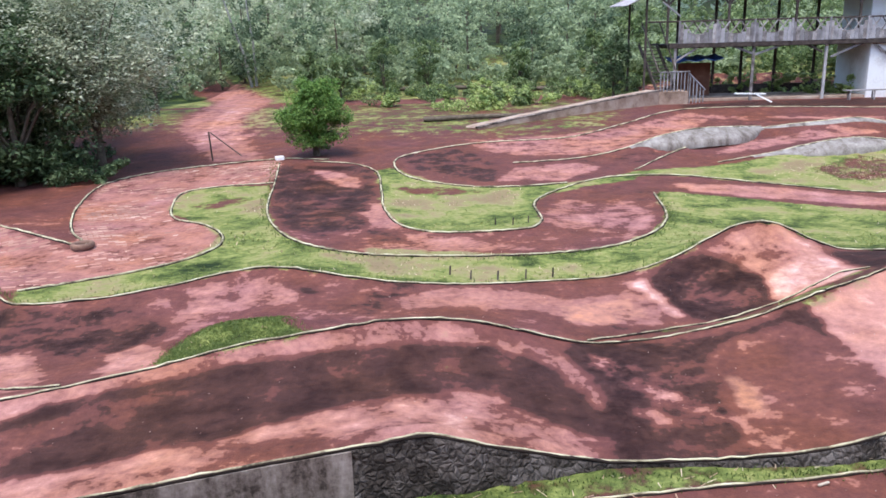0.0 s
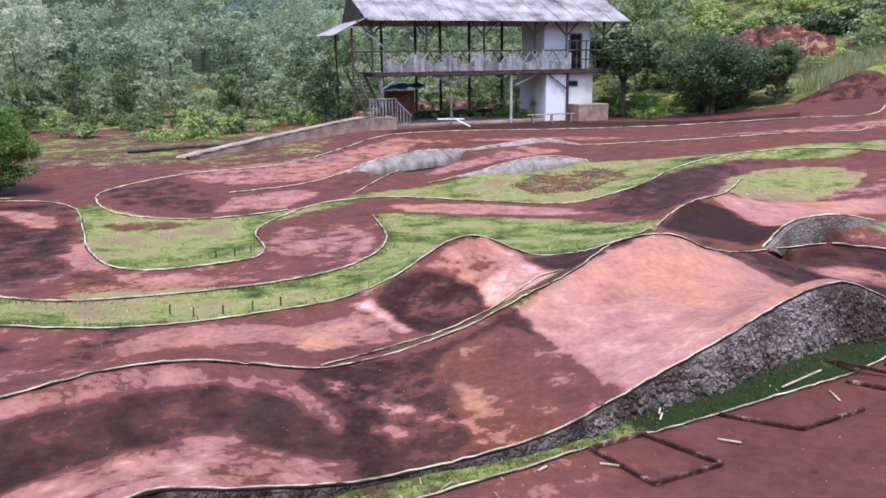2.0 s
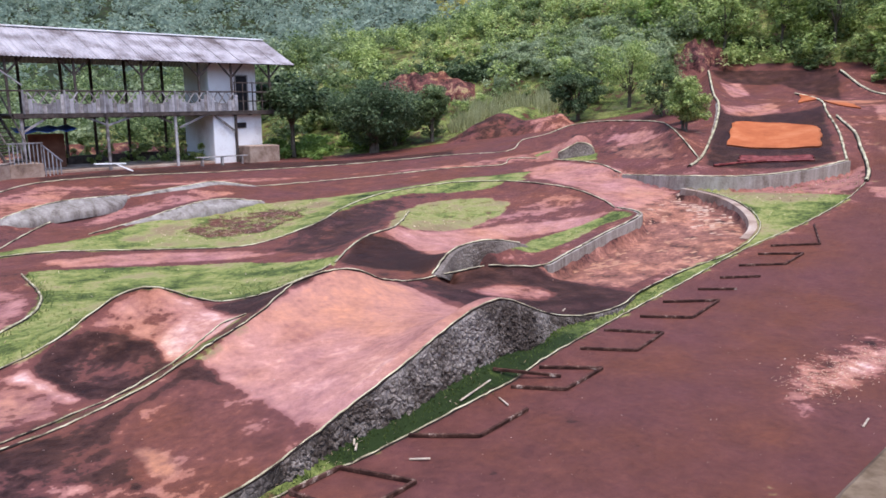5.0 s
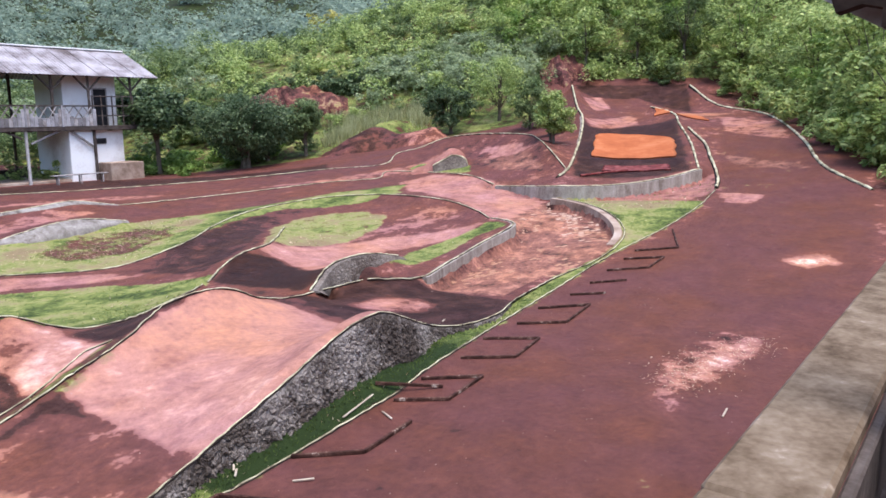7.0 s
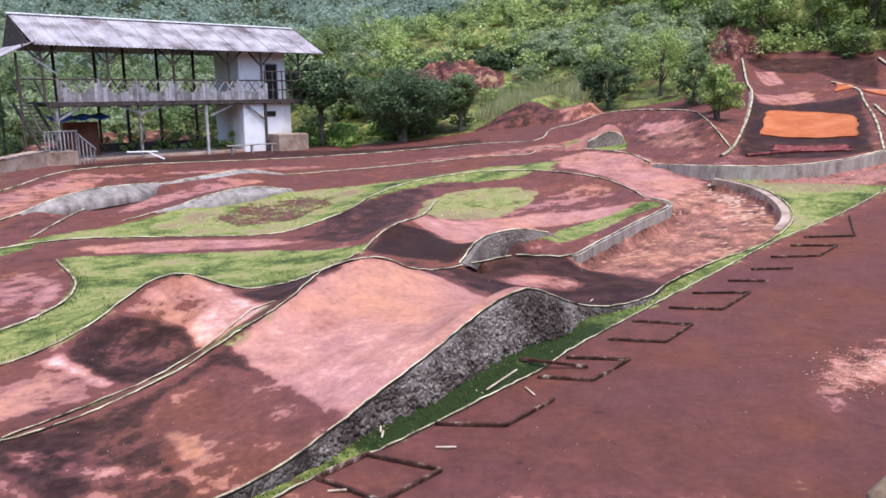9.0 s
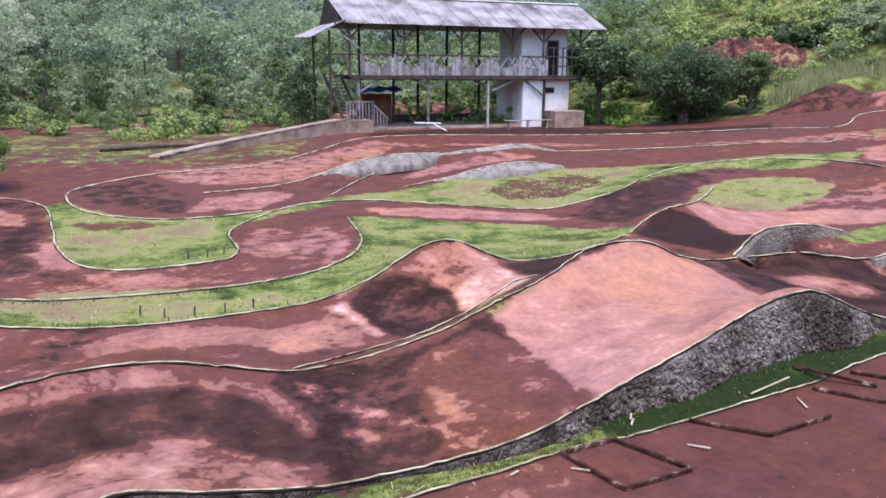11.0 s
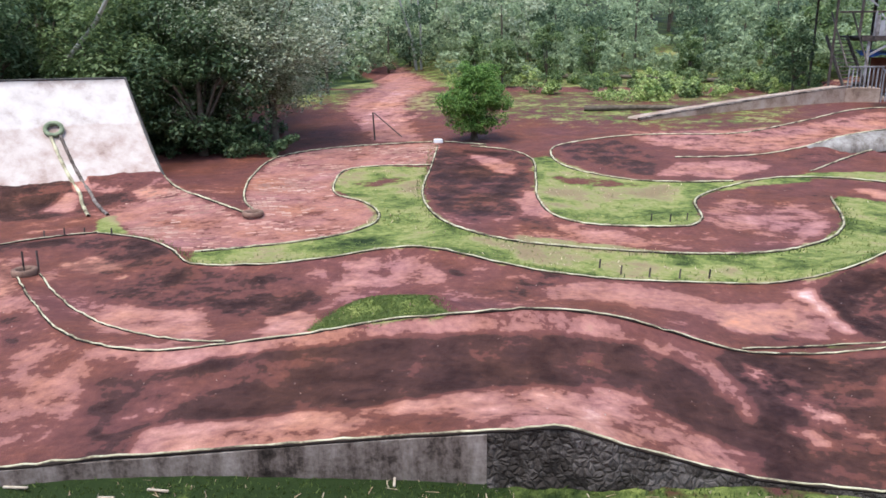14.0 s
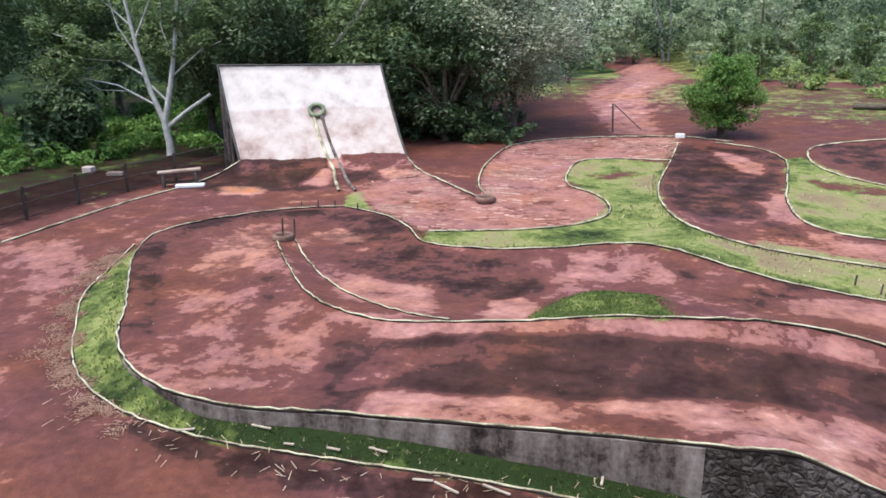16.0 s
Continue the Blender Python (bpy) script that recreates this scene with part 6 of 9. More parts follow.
def tyre(at, up, radius, tread, label, mat=RUBBER):
    """A tyre lying on a surface whose normal is up."""
    t = thing("tyre", at, label, "tyre", "track tyres")
    turn = Vector(up).to_track_quat("Z", "Y")
    t.rotation_mode = "QUATERNION"
    t.rotation_quaternion = turn
    bm = bmesh.new()
    n, k = 28, 12
    rings = []
    for i in range(n):
        a = 2 * math.pi * i / n
        ring = []
        for j in range(k):
            b = 2 * math.pi * j / k
            c, s = math.cos(b), math.sin(b)
            c, s = math.copysign(abs(c) ** 0.7, c), math.copysign(abs(s) ** 0.7, s)
            groove = 0.94 if (i % 2 and c > 0.6) else 1.0
            rr = radius * (0.78 + 0.22 * c * groove)
            ring.append(bm.verts.new((rr * math.cos(a), rr * math.sin(a), tread * (0.5 + 0.5 * s))))
        rings.append(ring)
    for i in range(n):
        for j in range(k):
            f = bm.faces.new((rings[i][j], rings[(i + 1) % n][j], rings[(i + 1) % n][(j + 1) % k], rings[i][(j + 1) % k]))
            f.smooth = True
    me = bpy.data.meshes.new("casing")
    bm.to_mesh(me)
    bm.free()
    me.materials.append(mat)
    part("casing", me, t)
    return t


tyre(Vector((-15.13, 18.02, 1.66)) , SLOPE_NORMAL if SLOPE_NORMAL[2] > 0 else -SLOPE_NORMAL, 0.27, 0.13, "grey-green painted tyre fixed on the white ramp")
OLDTYRE = surface("brown_dusty_tyre", [(0.3, (0.10, 0.06, 0.045)), (0.6, (0.22, 0.13, 0.10)), (0.8, (0.34, 0.22, 0.17))], 6.0, 40.0, 0.85)
tyre((-9.55, 10.2, float(level(-9.55, 10.2)) + 0.0), (0, 0, 1), 0.21, 0.13, "dusty brown tyre capping the lane divider", OLDTYRE)
tyre((-7.85, 15.1, float(level(-7.85, 15.1)) + 0.0), (0, 0, 1), 0.24, 0.12, "dusty grey tyre at the end of the brick kerb", OLDTYRE)


def divider():
    """The double kerb that runs from the tyre on the ramp down to the grass."""
    d = thing("ramp_divider", (-13.3, 16.5, 0.3), "dirty mortar divider running down the ramp from the tyre", "divider")
    for shift in (-0.1, 0.14):
        top = np.array((-15.05 + shift * 0.8, 17.9 + shift * 0.6, 1.57))
        low = np.array((-13.75 + shift * 0.8, 16.95 + shift * 0.6, 0.42))
        pts = [tuple(top + (low - top) * u + np.array((0, 0, 0.01 - 0.10 * math.sin(math.pi * u)))) for u in np.linspace(0, 1, 8)]
        for x, y in ((-13.2, 16.45), (-12.7, 15.9), (-12.2, 15.4), (-11.75, 14.95)):
            x, y = x + shift * (0.8 + 0.6 * (x + 13.2)), y + shift * 0.6
            pts.append((x, y, float(level(x, y)) + 0.03))
        hang(d, "kerb_line", tube(spline(pts, 0.1), 0.045, KERB if shift < 0 else CONCRETE, "kerb_line"))


divider()
for line in (RAMP_LEFT[::2], RAMP_RIGHT[::2]):
    q = line.copy()
    q[:, 2] = level(q[:, 0], q[:, 1])
    kerb(q, "dirt-stained kerb beside the white ramp", 0.024)
for x, y in ((-9.55, 10.2), (-9.35, 10.3)):
    z = float(level(x, y))
    post = new("stake", tube(np.array([(x, y, z - 0.05), (x, y, z + 0.2), (x + 0.01, y, z + 0.42)]), 0.018, DARKWOOD, "stake"))
    tagged(post, "thin dark wooden stake driven in beside the tyre", "stake", "stakes")


def trestle_bench():
    """The rough trestle at the road's edge."""
    b = thing("bench", (-16.3, 13.6, 0.05), "rough dark timber bench beside the white slab", "bench")
    a, c = np.array((-16.65, 13.2, 0.47)), np.array((-15.95, 14.05, 0.50))
    hang(b, "seat", beam_mesh("seat", a, c, 0.26, 0.05, TAN), "stained weathered plank")
    for u in (0.12, 0.88):
        p = a + (c - a) * u
        for s in (-0.09, 0.09):
            hang(b, "leg", beam_mesh("leg", (p[0] + s, p[1] - s, -0.02), (p[0] + s * 0.6, p[1] - s * 0.6, p[2] - 0.02), 0.07, 0.07, DARKWOOD))
    hang(b, "brace", beam_mesh("brace", a * 0.88 + c * 0.12 - (0, 0, 0.3), a * 0.12 + c * 0.88 - (0, 0, 0.3), 0.05, 0.06, DARKWOOD))


trestle_bench()




# ---- smaller walls ----
def low_wall(line, name, mat, label, thick, drop, lift=0.0, flare=0.0, grounded=False):
    """A low wall whose crown follows a line; drop: how far its face reaches down."""
    line = np.asarray(line)[::3].copy()
    out, low = offset(line, thick), offset(line, thick + flare)
    rows = []
    for k, (p, q, e) in enumerate(zip(line, out, low)):
        if grounded:
            u = k / (len(line) - 1)
            drop = min(max(0.05, p[2] - float(level(e[0], e[1])) + 0.15), 0.04 + 2.4 * u, 0.06 + 1.1 * (1 - u))
        rows += [(p[0], p[1], p[2] + lift), (q[0], q[1], p[2] + lift), (e[0], e[1], p[2] - drop), (p[0], p[1], p[2] - drop)]
    n = len(line)
    idx = np.arange(n * 4).reshape(n, 4)
    nxt = np.roll(idx, -1, 1)
    f = np.stack([idx[:-1], idx[1:], nxt[1:], nxt[:-1]], -1).reshape(-1, 4)
    f = np.vstack([f, [idx[0], idx[-1][::-1]]])
    return tagged(new(name, mesh_from(name, rows, f, mat, False)), label, "wall", kind="structure")


low_wall(LINES["wall2"][: int(len(LINES["wall2"]) * 0.86)][::-1], "wall_bowl", WALLTAN, "pale concrete wall round the bricked bowl", 0.16, 0.8, 0.0)
kerb(np.vstack([offset(LINES["wall2"][: int(len(LINES["wall2"]) * 0.86)], -0.08), spline([(13.5, 10.95, 0.40), (13.25, 11.35, 0.40), (12.71, 11.65, 0.45)])]), "pale mortar kerb along the bowl's wall", 0.018)
kerb(offset(LINES["bowl"], 0.08), "pale mortar kerb on the wall below the slope", 0.03)
low_wall(rim_line[::-1], "wall_rim", TAN, "dark stained wall inside the rim of the bowl", 0.22, 0.6, 0.02)
low_wall(LINES["bowl"], "wall_slope", WALLTAN, "pale stained concrete wall below the orange slope", 0.2, 0.75, 0.0)
low_wall(LINES["hop"], "wall_hop", HOPROCK, "rough stone side of the small jump", 0.16, 0.5, 0.0, 0.1, True)


def hump_side(line, a, b, reach):
    """The concrete side of a hump, from its crown down to the lane, running out at both ends."""
    line = np.asarray(line)[int(len(line) * a):int(len(line) * b)][::2]
    u = np.linspace(0, 1, len(line))
    wide = reach * np.sin(np.pi * np.clip(u, 0.04, 0.96)) ** 0.6
    n, m = len(line), 6
    d = np.gradient(line[:, :2], axis=0)
    d /= np.linalg.norm(d, axis=1)[:, None] + 1e-9
    rows = []
    for k in range(m):
        s = wide * k / (m - 1)
        x, y = line[:, 0] + d[:, 1] * s, line[:, 1] - d[:, 0] * s
        z = np.maximum(line[:, 2] - 0.55 * s, level(x, y)) + np.where(k == m - 1, -0.02, 0.025)
        rows.append(np.stack([x, y, z], 1))
    rows.append(rows[-1] - np.array((0, 0, 0.2)))
    grid = np.stack(rows, 1)
    idx = np.arange(n * (m + 1)).reshape(n, m + 1)
    f = np.stack([idx[:-1, :-1], idx[1:, :-1], idx[1:, 1:], idx[:-1, 1:]], -1).reshape(-1, 4)
    tagged(new("wall_hump", mesh_from("wall_hump", grid.reshape(-1, 3), f, PALECONCRETE, True)), "weathered grey concrete side of a hump in the lane", "wall", kind="structure")


def lane_bump():
    """A short take-off of packed earth with a rounded stone front."""
    mid, across, back = np.array((27.6, 19.95)), np.array((0.66, -0.75)), np.array((0.75, 0.66))
    u = np.linspace(-1.9, 0.8, 28)
    high = 0.62 * np.where(u < 0.0, ((u + 1.9) / 1.9) ** 1.3, np.sqrt(np.clip(1 - (u / 0.8) ** 2, 0, 1)))
    rows = []
    for k, v in enumerate(np.linspace(0, 1, 9)):
        x, y = mid[0] + across[0] * u + back[0] * 1.9 * v, mid[1] + across[1] * u + back[1] * 1.9 * v
        rise = high * (1 + 0.5 * np.sin(np.pi * min(v * 1.6, 1))) * (1 - v ** 2)
        rows.append(np.column_stack([x, y, level(x, y) - 0.03 + rise]))
    skirt = rows[0].copy()
    skirt[:, :2] -= back * 0.04
    skirt[:, 2] = level(skirt[:, 0], skirt[:, 1]) - 0.1
    grid = np.stack([skirt, *rows], 1)
    idx = np.arange(grid.shape[0] * 10).reshape(-1, 10)
    f = np.stack([idx[:-1, :-1], idx[1:, :-1], idx[1:, 1:], idx[:-1, 1:]], -1).reshape(-1, 4)
    me = mesh_from("lane_bump", grid.reshape(-1, 3), f, EARTH)
    cover = np.zeros((grid.shape[0] * 10, 4), np.float32)
    cover[:, 0], cover[:, 3] = 0.62, 0.15
    me.attributes.new("cover", "FLOAT_COLOR", "POINT").data.foreach_set("color", cover.ravel())
    bumped = tagged(new("lane_bump", me), "packed pink earth bump with a rounded stone front", "bump", kind="structure")
    crest = grid[11:, 1].copy()
    crest[:, :2] -= back * 0.012
    foot = crest.copy()
    foot[:, :2] -= back * 0.15
    foot[:, 2] = level(foot[:, 0], foot[:, 1]) - 0.1
    face = np.stack([crest, (crest * 2 + foot) / 3 - np.append(back * 0.02, 0), (crest + foot * 2) / 3 - np.append(back * 0.02, 0), foot], 1)
    idx = np.arange(len(crest) * 4).reshape(-1, 4)
    f = np.stack([idx[:-1, :-1], idx[1:, :-1], idx[1:, 1:], idx[:-1, 1:]], -1).reshape(-1, 4)
    part("stone_front", mesh_from("stone_front", face.reshape(-1, 3), f, HOPROCK), bumped, "rough stone front")
    part("edging", tube(crest + np.array((0, 0, 0.01)), 0.03, KERB, "edging"), bumped, "pale mortar edging")


lane_bump()
hump_side(LINES["div_a"], 0.42, 1.0, 0.62)
hump_side(LINES["hump_c"], 0.2, 1.0, 0.5)
hump_side(LINES["div_b"], 0.24, 0.40, 0.3)
low_wall(LINES["slope_left"][6:190][::-1], "wall_bank", WALLTAN, "earth-stained bank wall beside the orange slope", 0.1, 0.75, 0.0, 0.4)




# ---- trees and bushes ----
RNG = np.random.default_rng(7)


def leaf_cloud(centres, radii, per, size, rng, up=0.5, long=1.7):
    """Leaf blades round the given clump centres: four-cornered, each with its own tilt and size."""
    n = len(centres) * per
    which = np.repeat(np.arange(len(centres)), per)
    d = rng.normal(size=(n, 3))
    d /= np.linalg.norm(d, axis=1)[:, None]
    reach = rng.uniform(0.35, 1.05, n) ** 0.6
    at = centres[which] + d * (radii[which] * reach)[:, None] * np.array((1, 1, 0.75))
    normal = d * 0.7 + rng.normal(size=(n, 3)) * 0.55 + np.array((0, 0, up))
    normal /= np.linalg.norm(normal, axis=1)[:, None]
    along = np.cross(normal, rng.normal(size=(n, 3)))
    along /= np.linalg.norm(along, axis=1)[:, None] + 1e-9
    across = np.cross(normal, along)
    s = size * rng.uniform(0.6, 1.4, n)[:, None]
    a, b = along * s * long * 0.5, across * s * 0.42
    v = np.stack([at - a, at + b - a * 0.1 + normal * s * 0.06, at + a - normal * s * 0.12, at - b - a * 0.1 + normal * s * 0.06], 1)
    return v.reshape(-1, 3)


def quads(n, first=0):
    return np.arange(first, first + n * 4).reshape(-1, 4)


def crown_clumps(base, low, high, radius, n, rng, flat=1.0, lean=(0, 0)):
    """Clump centres and radii that fill an uneven crown."""
    d = rng.normal(size=(n, 3))
    d /= np.linalg.norm(d, axis=1)[:, None]
    r = rng.uniform(0.25, 1.0, n) ** 0.5
    mid, half = (low + high) / 2, (high - low) / 2
    lump = 1 + 0.25 * np.sin(3 * np.arctan2(d[:, 1], d[:, 0]) + rng.uniform(0, 6))
    c = np.stack([d[:, 0] * r * radius * lump, d[:, 1] * r * radius * lump, mid + d[:, 2] * r * half * flat], 1)
    c[:, 0] += lean[0] * (c[:, 2] - low)
    c[:, 1] += lean[1] * (c[:, 2] - low)
    size = radius * rng.uniform(0.22, 0.42, n)
    return c + np.asarray(base), size


def limb_mesh(paths, mat, name, sides=7):
    """Tapered limbs: each path is a list of (x, y, z, radius)."""
    verts, faces = [], []
    for path in paths:
        p = np.array(path, float)
        n = len(p)
        d = np.gradient(p[:, :3], axis=0)
        d /= np.linalg.norm(d, axis=1)[:, None] + 1e-9
        ref = np.array((0.3, 1.0, 0.1))
        side = np.cross(d, ref)
        side /= np.linalg.norm(side, axis=1)[:, None] + 1e-9
        up = np.cross(side, d)
        a = np.arange(sides) * 2 * np.pi / sides
        ring = p[:, None, :3] + p[:, 3][:, None, None] * (np.cos(a)[:, None] * side[:, None] + np.sin(a)[:, None] * up[:, None])
        first_v = sum(len(v) for v in verts)
        idx = np.arange(n * sides).reshape(n, sides) + first_v
        nxt = np.roll(idx, -1, 1)
        faces.append(np.stack([idx[:-1], nxt[:-1], nxt[1:], idx[1:]], -1).reshape(-1, 4))
        verts.append(ring.reshape(-1, 3))
    return mesh_from(name, np.vstack(verts), np.vstack(faces), mat)


def tree(x, y, low, high, radius, label, leaf, seed, clumps=45, per=70, size=0.14, trunk=0.1, bark=BARK, flat=1.0, name="tree", group="trees", stems=1, lean=(0, 0), up=0.5):
    """A tree with trunk, limbs and a crown of many leaves; low and high: the crown's reach above the ground."""
    rng = np.random.default_rng(seed)
    z = float(level(x, y))
    t = thing(name, (x, y, z), label, "tree" if name == "tree" else "bush", group)
    c, r = crown_clumps((0, 0, 0), low, high, radius, clumps, rng, flat, lean)
    paths = []
    for s in range(stems):
        a = rng.uniform(0, 6.28)
        foot = (0.12 * s * math.cos(a), 0.12 * s * math.sin(a))
        top = (low + high) / 2
        paths.append([(foot[0] + lean[0] * k * k * top, foot[1] + lean[1] * k * k * top, -0.15 + k * (top + 0.15), trunk * (1.25 - 0.75 * k) * (1.25 if k == 0 else 1)) for k in np.linspace(0, 1, 7)])
    for k in rng.choice(len(c), min(12, len(c)), replace=False):
        h = rng.uniform(0.35, 0.8) * low + 0.15 * (high - low)
        s = np.array((lean[0] * h, lean[1] * h, h))
        m = s * 0.5 + c[k] * 0.5 + np.array((0, 0, 0.1 * (high - low)))
        paths.append([(*s, trunk * 0.5), (*m, trunk * 0.3), (*c[k], trunk * 0.1)])
    part("trunk", limb_mesh(paths, bark, "trunk"), t)
    v = leaf_cloud(c, r, per, size, rng, up)
    part("crown", mesh_from("crown", v, quads(len(v) // 4), leaf, False), t)
    return t


# beside the path and behind the ramp
tree(-11.9, 25.0, 1.5, 6.3, 2.7, "broad grey-green leafy tree beside the dirt path", LEAF_GREY, 1, 110, 300, 0.075, 0.13, up=1.8)
tree(-14.6, 26.2, 0.8, 6.5, 2.3, "dense dark green tree at the forest edge", LEAF_DARK, 2, 70, 260, 0.085, 0.14, up=1.2)
tree(-4.95, 26.6, 0.15, 2.65, 1.05, "round bright green tree behind the track kerb", LEAF_FRESH, 3, 80, 240, 0.055, 0.08, stems=3, up=0.8)
for i, (az, d, low, high, r) in enumerate(((-47.5, 31, 1.0, 7.5, 2.6), (-43.5, 29, 1.5, 7.0, 2.3), (-40, 32, 1.0, 8, 2.6), (-36.5, 28.5, 0.6, 6.5, 2.2), (-33, 30, 0.5, 7.0, 2.6), (-30.5, 27, 0.4, 4.5, 1.9),
                                           (-57, 36, 2.5, 8.5, 2.8), (-62, 33, 2.2, 8, 2.6), (-53.5, 40, 2.5, 9, 3.2), (-66, 28, 1.8, 5.5, 1.6), (-28, 33, 1.0, 7.5, 2.8))):
    x, y = d * math.sin(radians(az)), d * math.cos(radians(az))
    tree(x, y, low, high, r, "dark green broadleaf tree at the edge of the woods", LEAF_DARK if i % 3 else LEAF, 20 + i, 60, 230, 0.10, 0.14, up=1.2)
tree(-23.5, 14.9, 0.5, 2.3, 1.15, "dark shrub standing in green undergrowth", LEAF_DARK, 41, 30, 70, 0.16, 0.07, name="shrub", group="shrubs")
tree(-23.4, 15.3, 0.5, 2.5, 1.05, "small dark rounded tree in the undergrowth beside the ramp", LEAF_DARK, 56, 46, 150, 0.10, 0.06, stems=2, name="bush", group="bushes", up=1.0)
# right of the stand
tree(25.6, 39.2, 2.1, 5.0, 2.0, "layered broad-leaved tree leaning against the grandstand", LEAF_DARK, 50, 60, 120, 0.17, 0.13, flat=0.8, up=1.4)
tree(28.8, 35.6, 0.4, 4.3, 2.1, "dense dark green bushy tree beside the far lane", LEAF_DARK, 51, 90, 190, 0.10, 0.12, stems=3, up=0.9)
tree(31.0, 36.2, 0.4, 3.6, 1.8, "dark green leafy tree beside the far lane", LEAF_DARK, 52, 70, 170, 0.11, 0.1, stems=2, up=0.9)
tree(32.4, 34.3, 0.4, 3.6, 1.1, "slender mid-green tree at the end of the thicket", LEAF, 53, 60, 150, 0.09, 0.07, stems=2)
tree(38.2, 27.6, 0.2, 2.9, 1.2, "rounded dark leafy bush beside the upper lane", LEAF_DARK, 54, 44, 170, 0.10, 0.08, stems=2, name="bush", group="bushes")
tree(41.0, 25.8, 0.3, 4.2, 1.7, "olive-green small tree beside the upper lane", LEAF_SUN, 55, 40, 120, 0.09, 0.09, stems=2)
tree(8.2, 40.8, 0.3, 3.5, 0.95, "feathery dark conical tree beside the grandstand", LEAF_DARK, 57, 30, 90, 0.1, 0.07)
for i, (x, y, h, r, leaf) in enumerate(((30.4, 16.3, 2.3, 0.85, LEAF_SUN), (33.9, 18.4, 1.7, 0.7, LEAF), (37.2, 21.4, 2.7, 1.1, LEAF))):
    tree(x, y, 0.2, h, r, "leafy light green bush on the bank beside the slope", leaf, 140 + i, 38, 150, 0.08, 0.06, stems=3, name="bush", group="bushes", up=1.0)
for i, (x, y, h, r) in enumerate(((-4.6, 49, 3.6, 0.95), (-1.8, 47.5, 3.9, 0.9), (-6.8, 45, 2.9, 1.1), (8.3, 47, 4.0, 1.0), (-9.0, 47, 3.2, 0.8), (4.0, 50, 3.4, 0.9))):
    tree(x, y, 0.3, h, r, "feathery grey-green young tree on the waste ground", LEAF, 70 + i, 26, 70, 0.12, 0.06)


def pale_tree():
    """The bare pale-barked tree beside the ramp."""
    t = thing("tree", (-20.9, 17.2, 0.0), "pale-barked forked tree with sparse layered foliage", "tree", "trees")
    f = (-0.05, -0.05, 1.1)
    paths = [[(0, 0, -0.2, 0.2), (0.02, 0, 0.4, 0.165), (*f, 0.15)],
             [(*f, 0.13), (-0.35, -0.25, 2.2, 0.105), (-0.55, -0.4, 3.4, 0.085), (-0.75, -0.5, 5.0, 0.06), (-0.8, -0.5, 6.4, 0.03)],
             [(*f, 0.13), (0.22, 0.15, 2.4, 0.11), (0.42, 0.3, 3.6, 0.085), (0.6, 0.45, 5.2, 0.055), (0.7, 0.5, 6.5, 0.03)],
             [(0.0, 0.0, 0.95, 0.1), (0.5, 0.4, 1.45, 0.08), (1.15, 0.95, 2.0, 0.07)],
             [(-0.25, -0.2, 1.7, 0.05), (-1.2, -0.8, 2.35, 0.035), (-2.1, -1.4, 2.6, 0.02)],
             [(-0.4, -0.3, 2.6, 0.05), (-1.6, -1.0, 3.5, 0.03), (-2.8, -1.8, 4.0, 0.015)],
             [(-0.3, -0.2, 2.3, 0.045), (0.15, 0.05, 1.75, 0.05)],
             [(0.25, 0.2, 2.6, 0.04), (1.0, 0.8, 3.4, 0.03), (1.6, 1.2, 3.7, 0.015)],
             [(-0.6, -0.4, 3.8, 0.05), (-0.2, -0.1, 4.8, 0.035), (0.1, 0.0, 5.6, 0.02)],
             [(-0.65, -0.45, 4.2, 0.045), (-1.5, -1.0, 5.2, 0.025)]]
    paths += [[(-0.5, -0.35, 3.1, 0.04), (-1.0, -0.7, 4.2, 0.028), (-1.2, -0.9, 5.6, 0.012)], [(0.35, 0.25, 3.1, 0.04), (0.15, 0.05, 4.2, 0.028), (0.25, 0.1, 5.4, 0.012)],
              [(-0.9, -0.6, 2.15, 0.025), (-1.7, -1.1, 2.2, 0.016), (-2.6, -1.7, 2.9, 0.008)], [(-1.1, -0.7, 3.1, 0.024), (-2.0, -1.3, 3.2, 0.014), (-3.1, -2.0, 3.5, 0.007)], [(0.5, 0.4, 4.2, 0.035), (1.0, 0.8, 4.9, 0.02), (1.3, 1.0, 5.8, 0.01)]]
    paths = [[(x, y, z, r * 0.78) for x, y, z, r in path] for path in paths]
    part("trunk", limb_mesh(paths, PALEBARK, "trunk", 9), t, "pale smooth trunk and limbs")
    rng = np.random.default_rng(5)
    tips = np.array([(-2.0, -1.3, 2.7), (-2.7, -1.7, 4.0), (-1.5, -1.0, 3.6), (1.5, 1.1, 3.8), (0.9, 0.7, 3.5), (-1.4, -0.9, 5.2), (0.5, 0.4, 5.0), (0.7, 0.5, 4.3), (-2.4, -1.6, 3.2), (-3.0, -2.0, 4.4), (1.1, 0.9, 4.6), (0.0, 0.0, 5.8)])
    c = np.repeat(tips, 3, 0) + rng.normal(size=(36, 3)) * np.array((0.45, 0.45, 0.16))
    v = leaf_cloud(c, np.full(36, 0.42), 120, 0.095, rng, 1.6)
    part("crown", mesh_from("crown", v, quads(len(v) // 4), LEAF, False), t, "sparse mid-green foliage in layers")


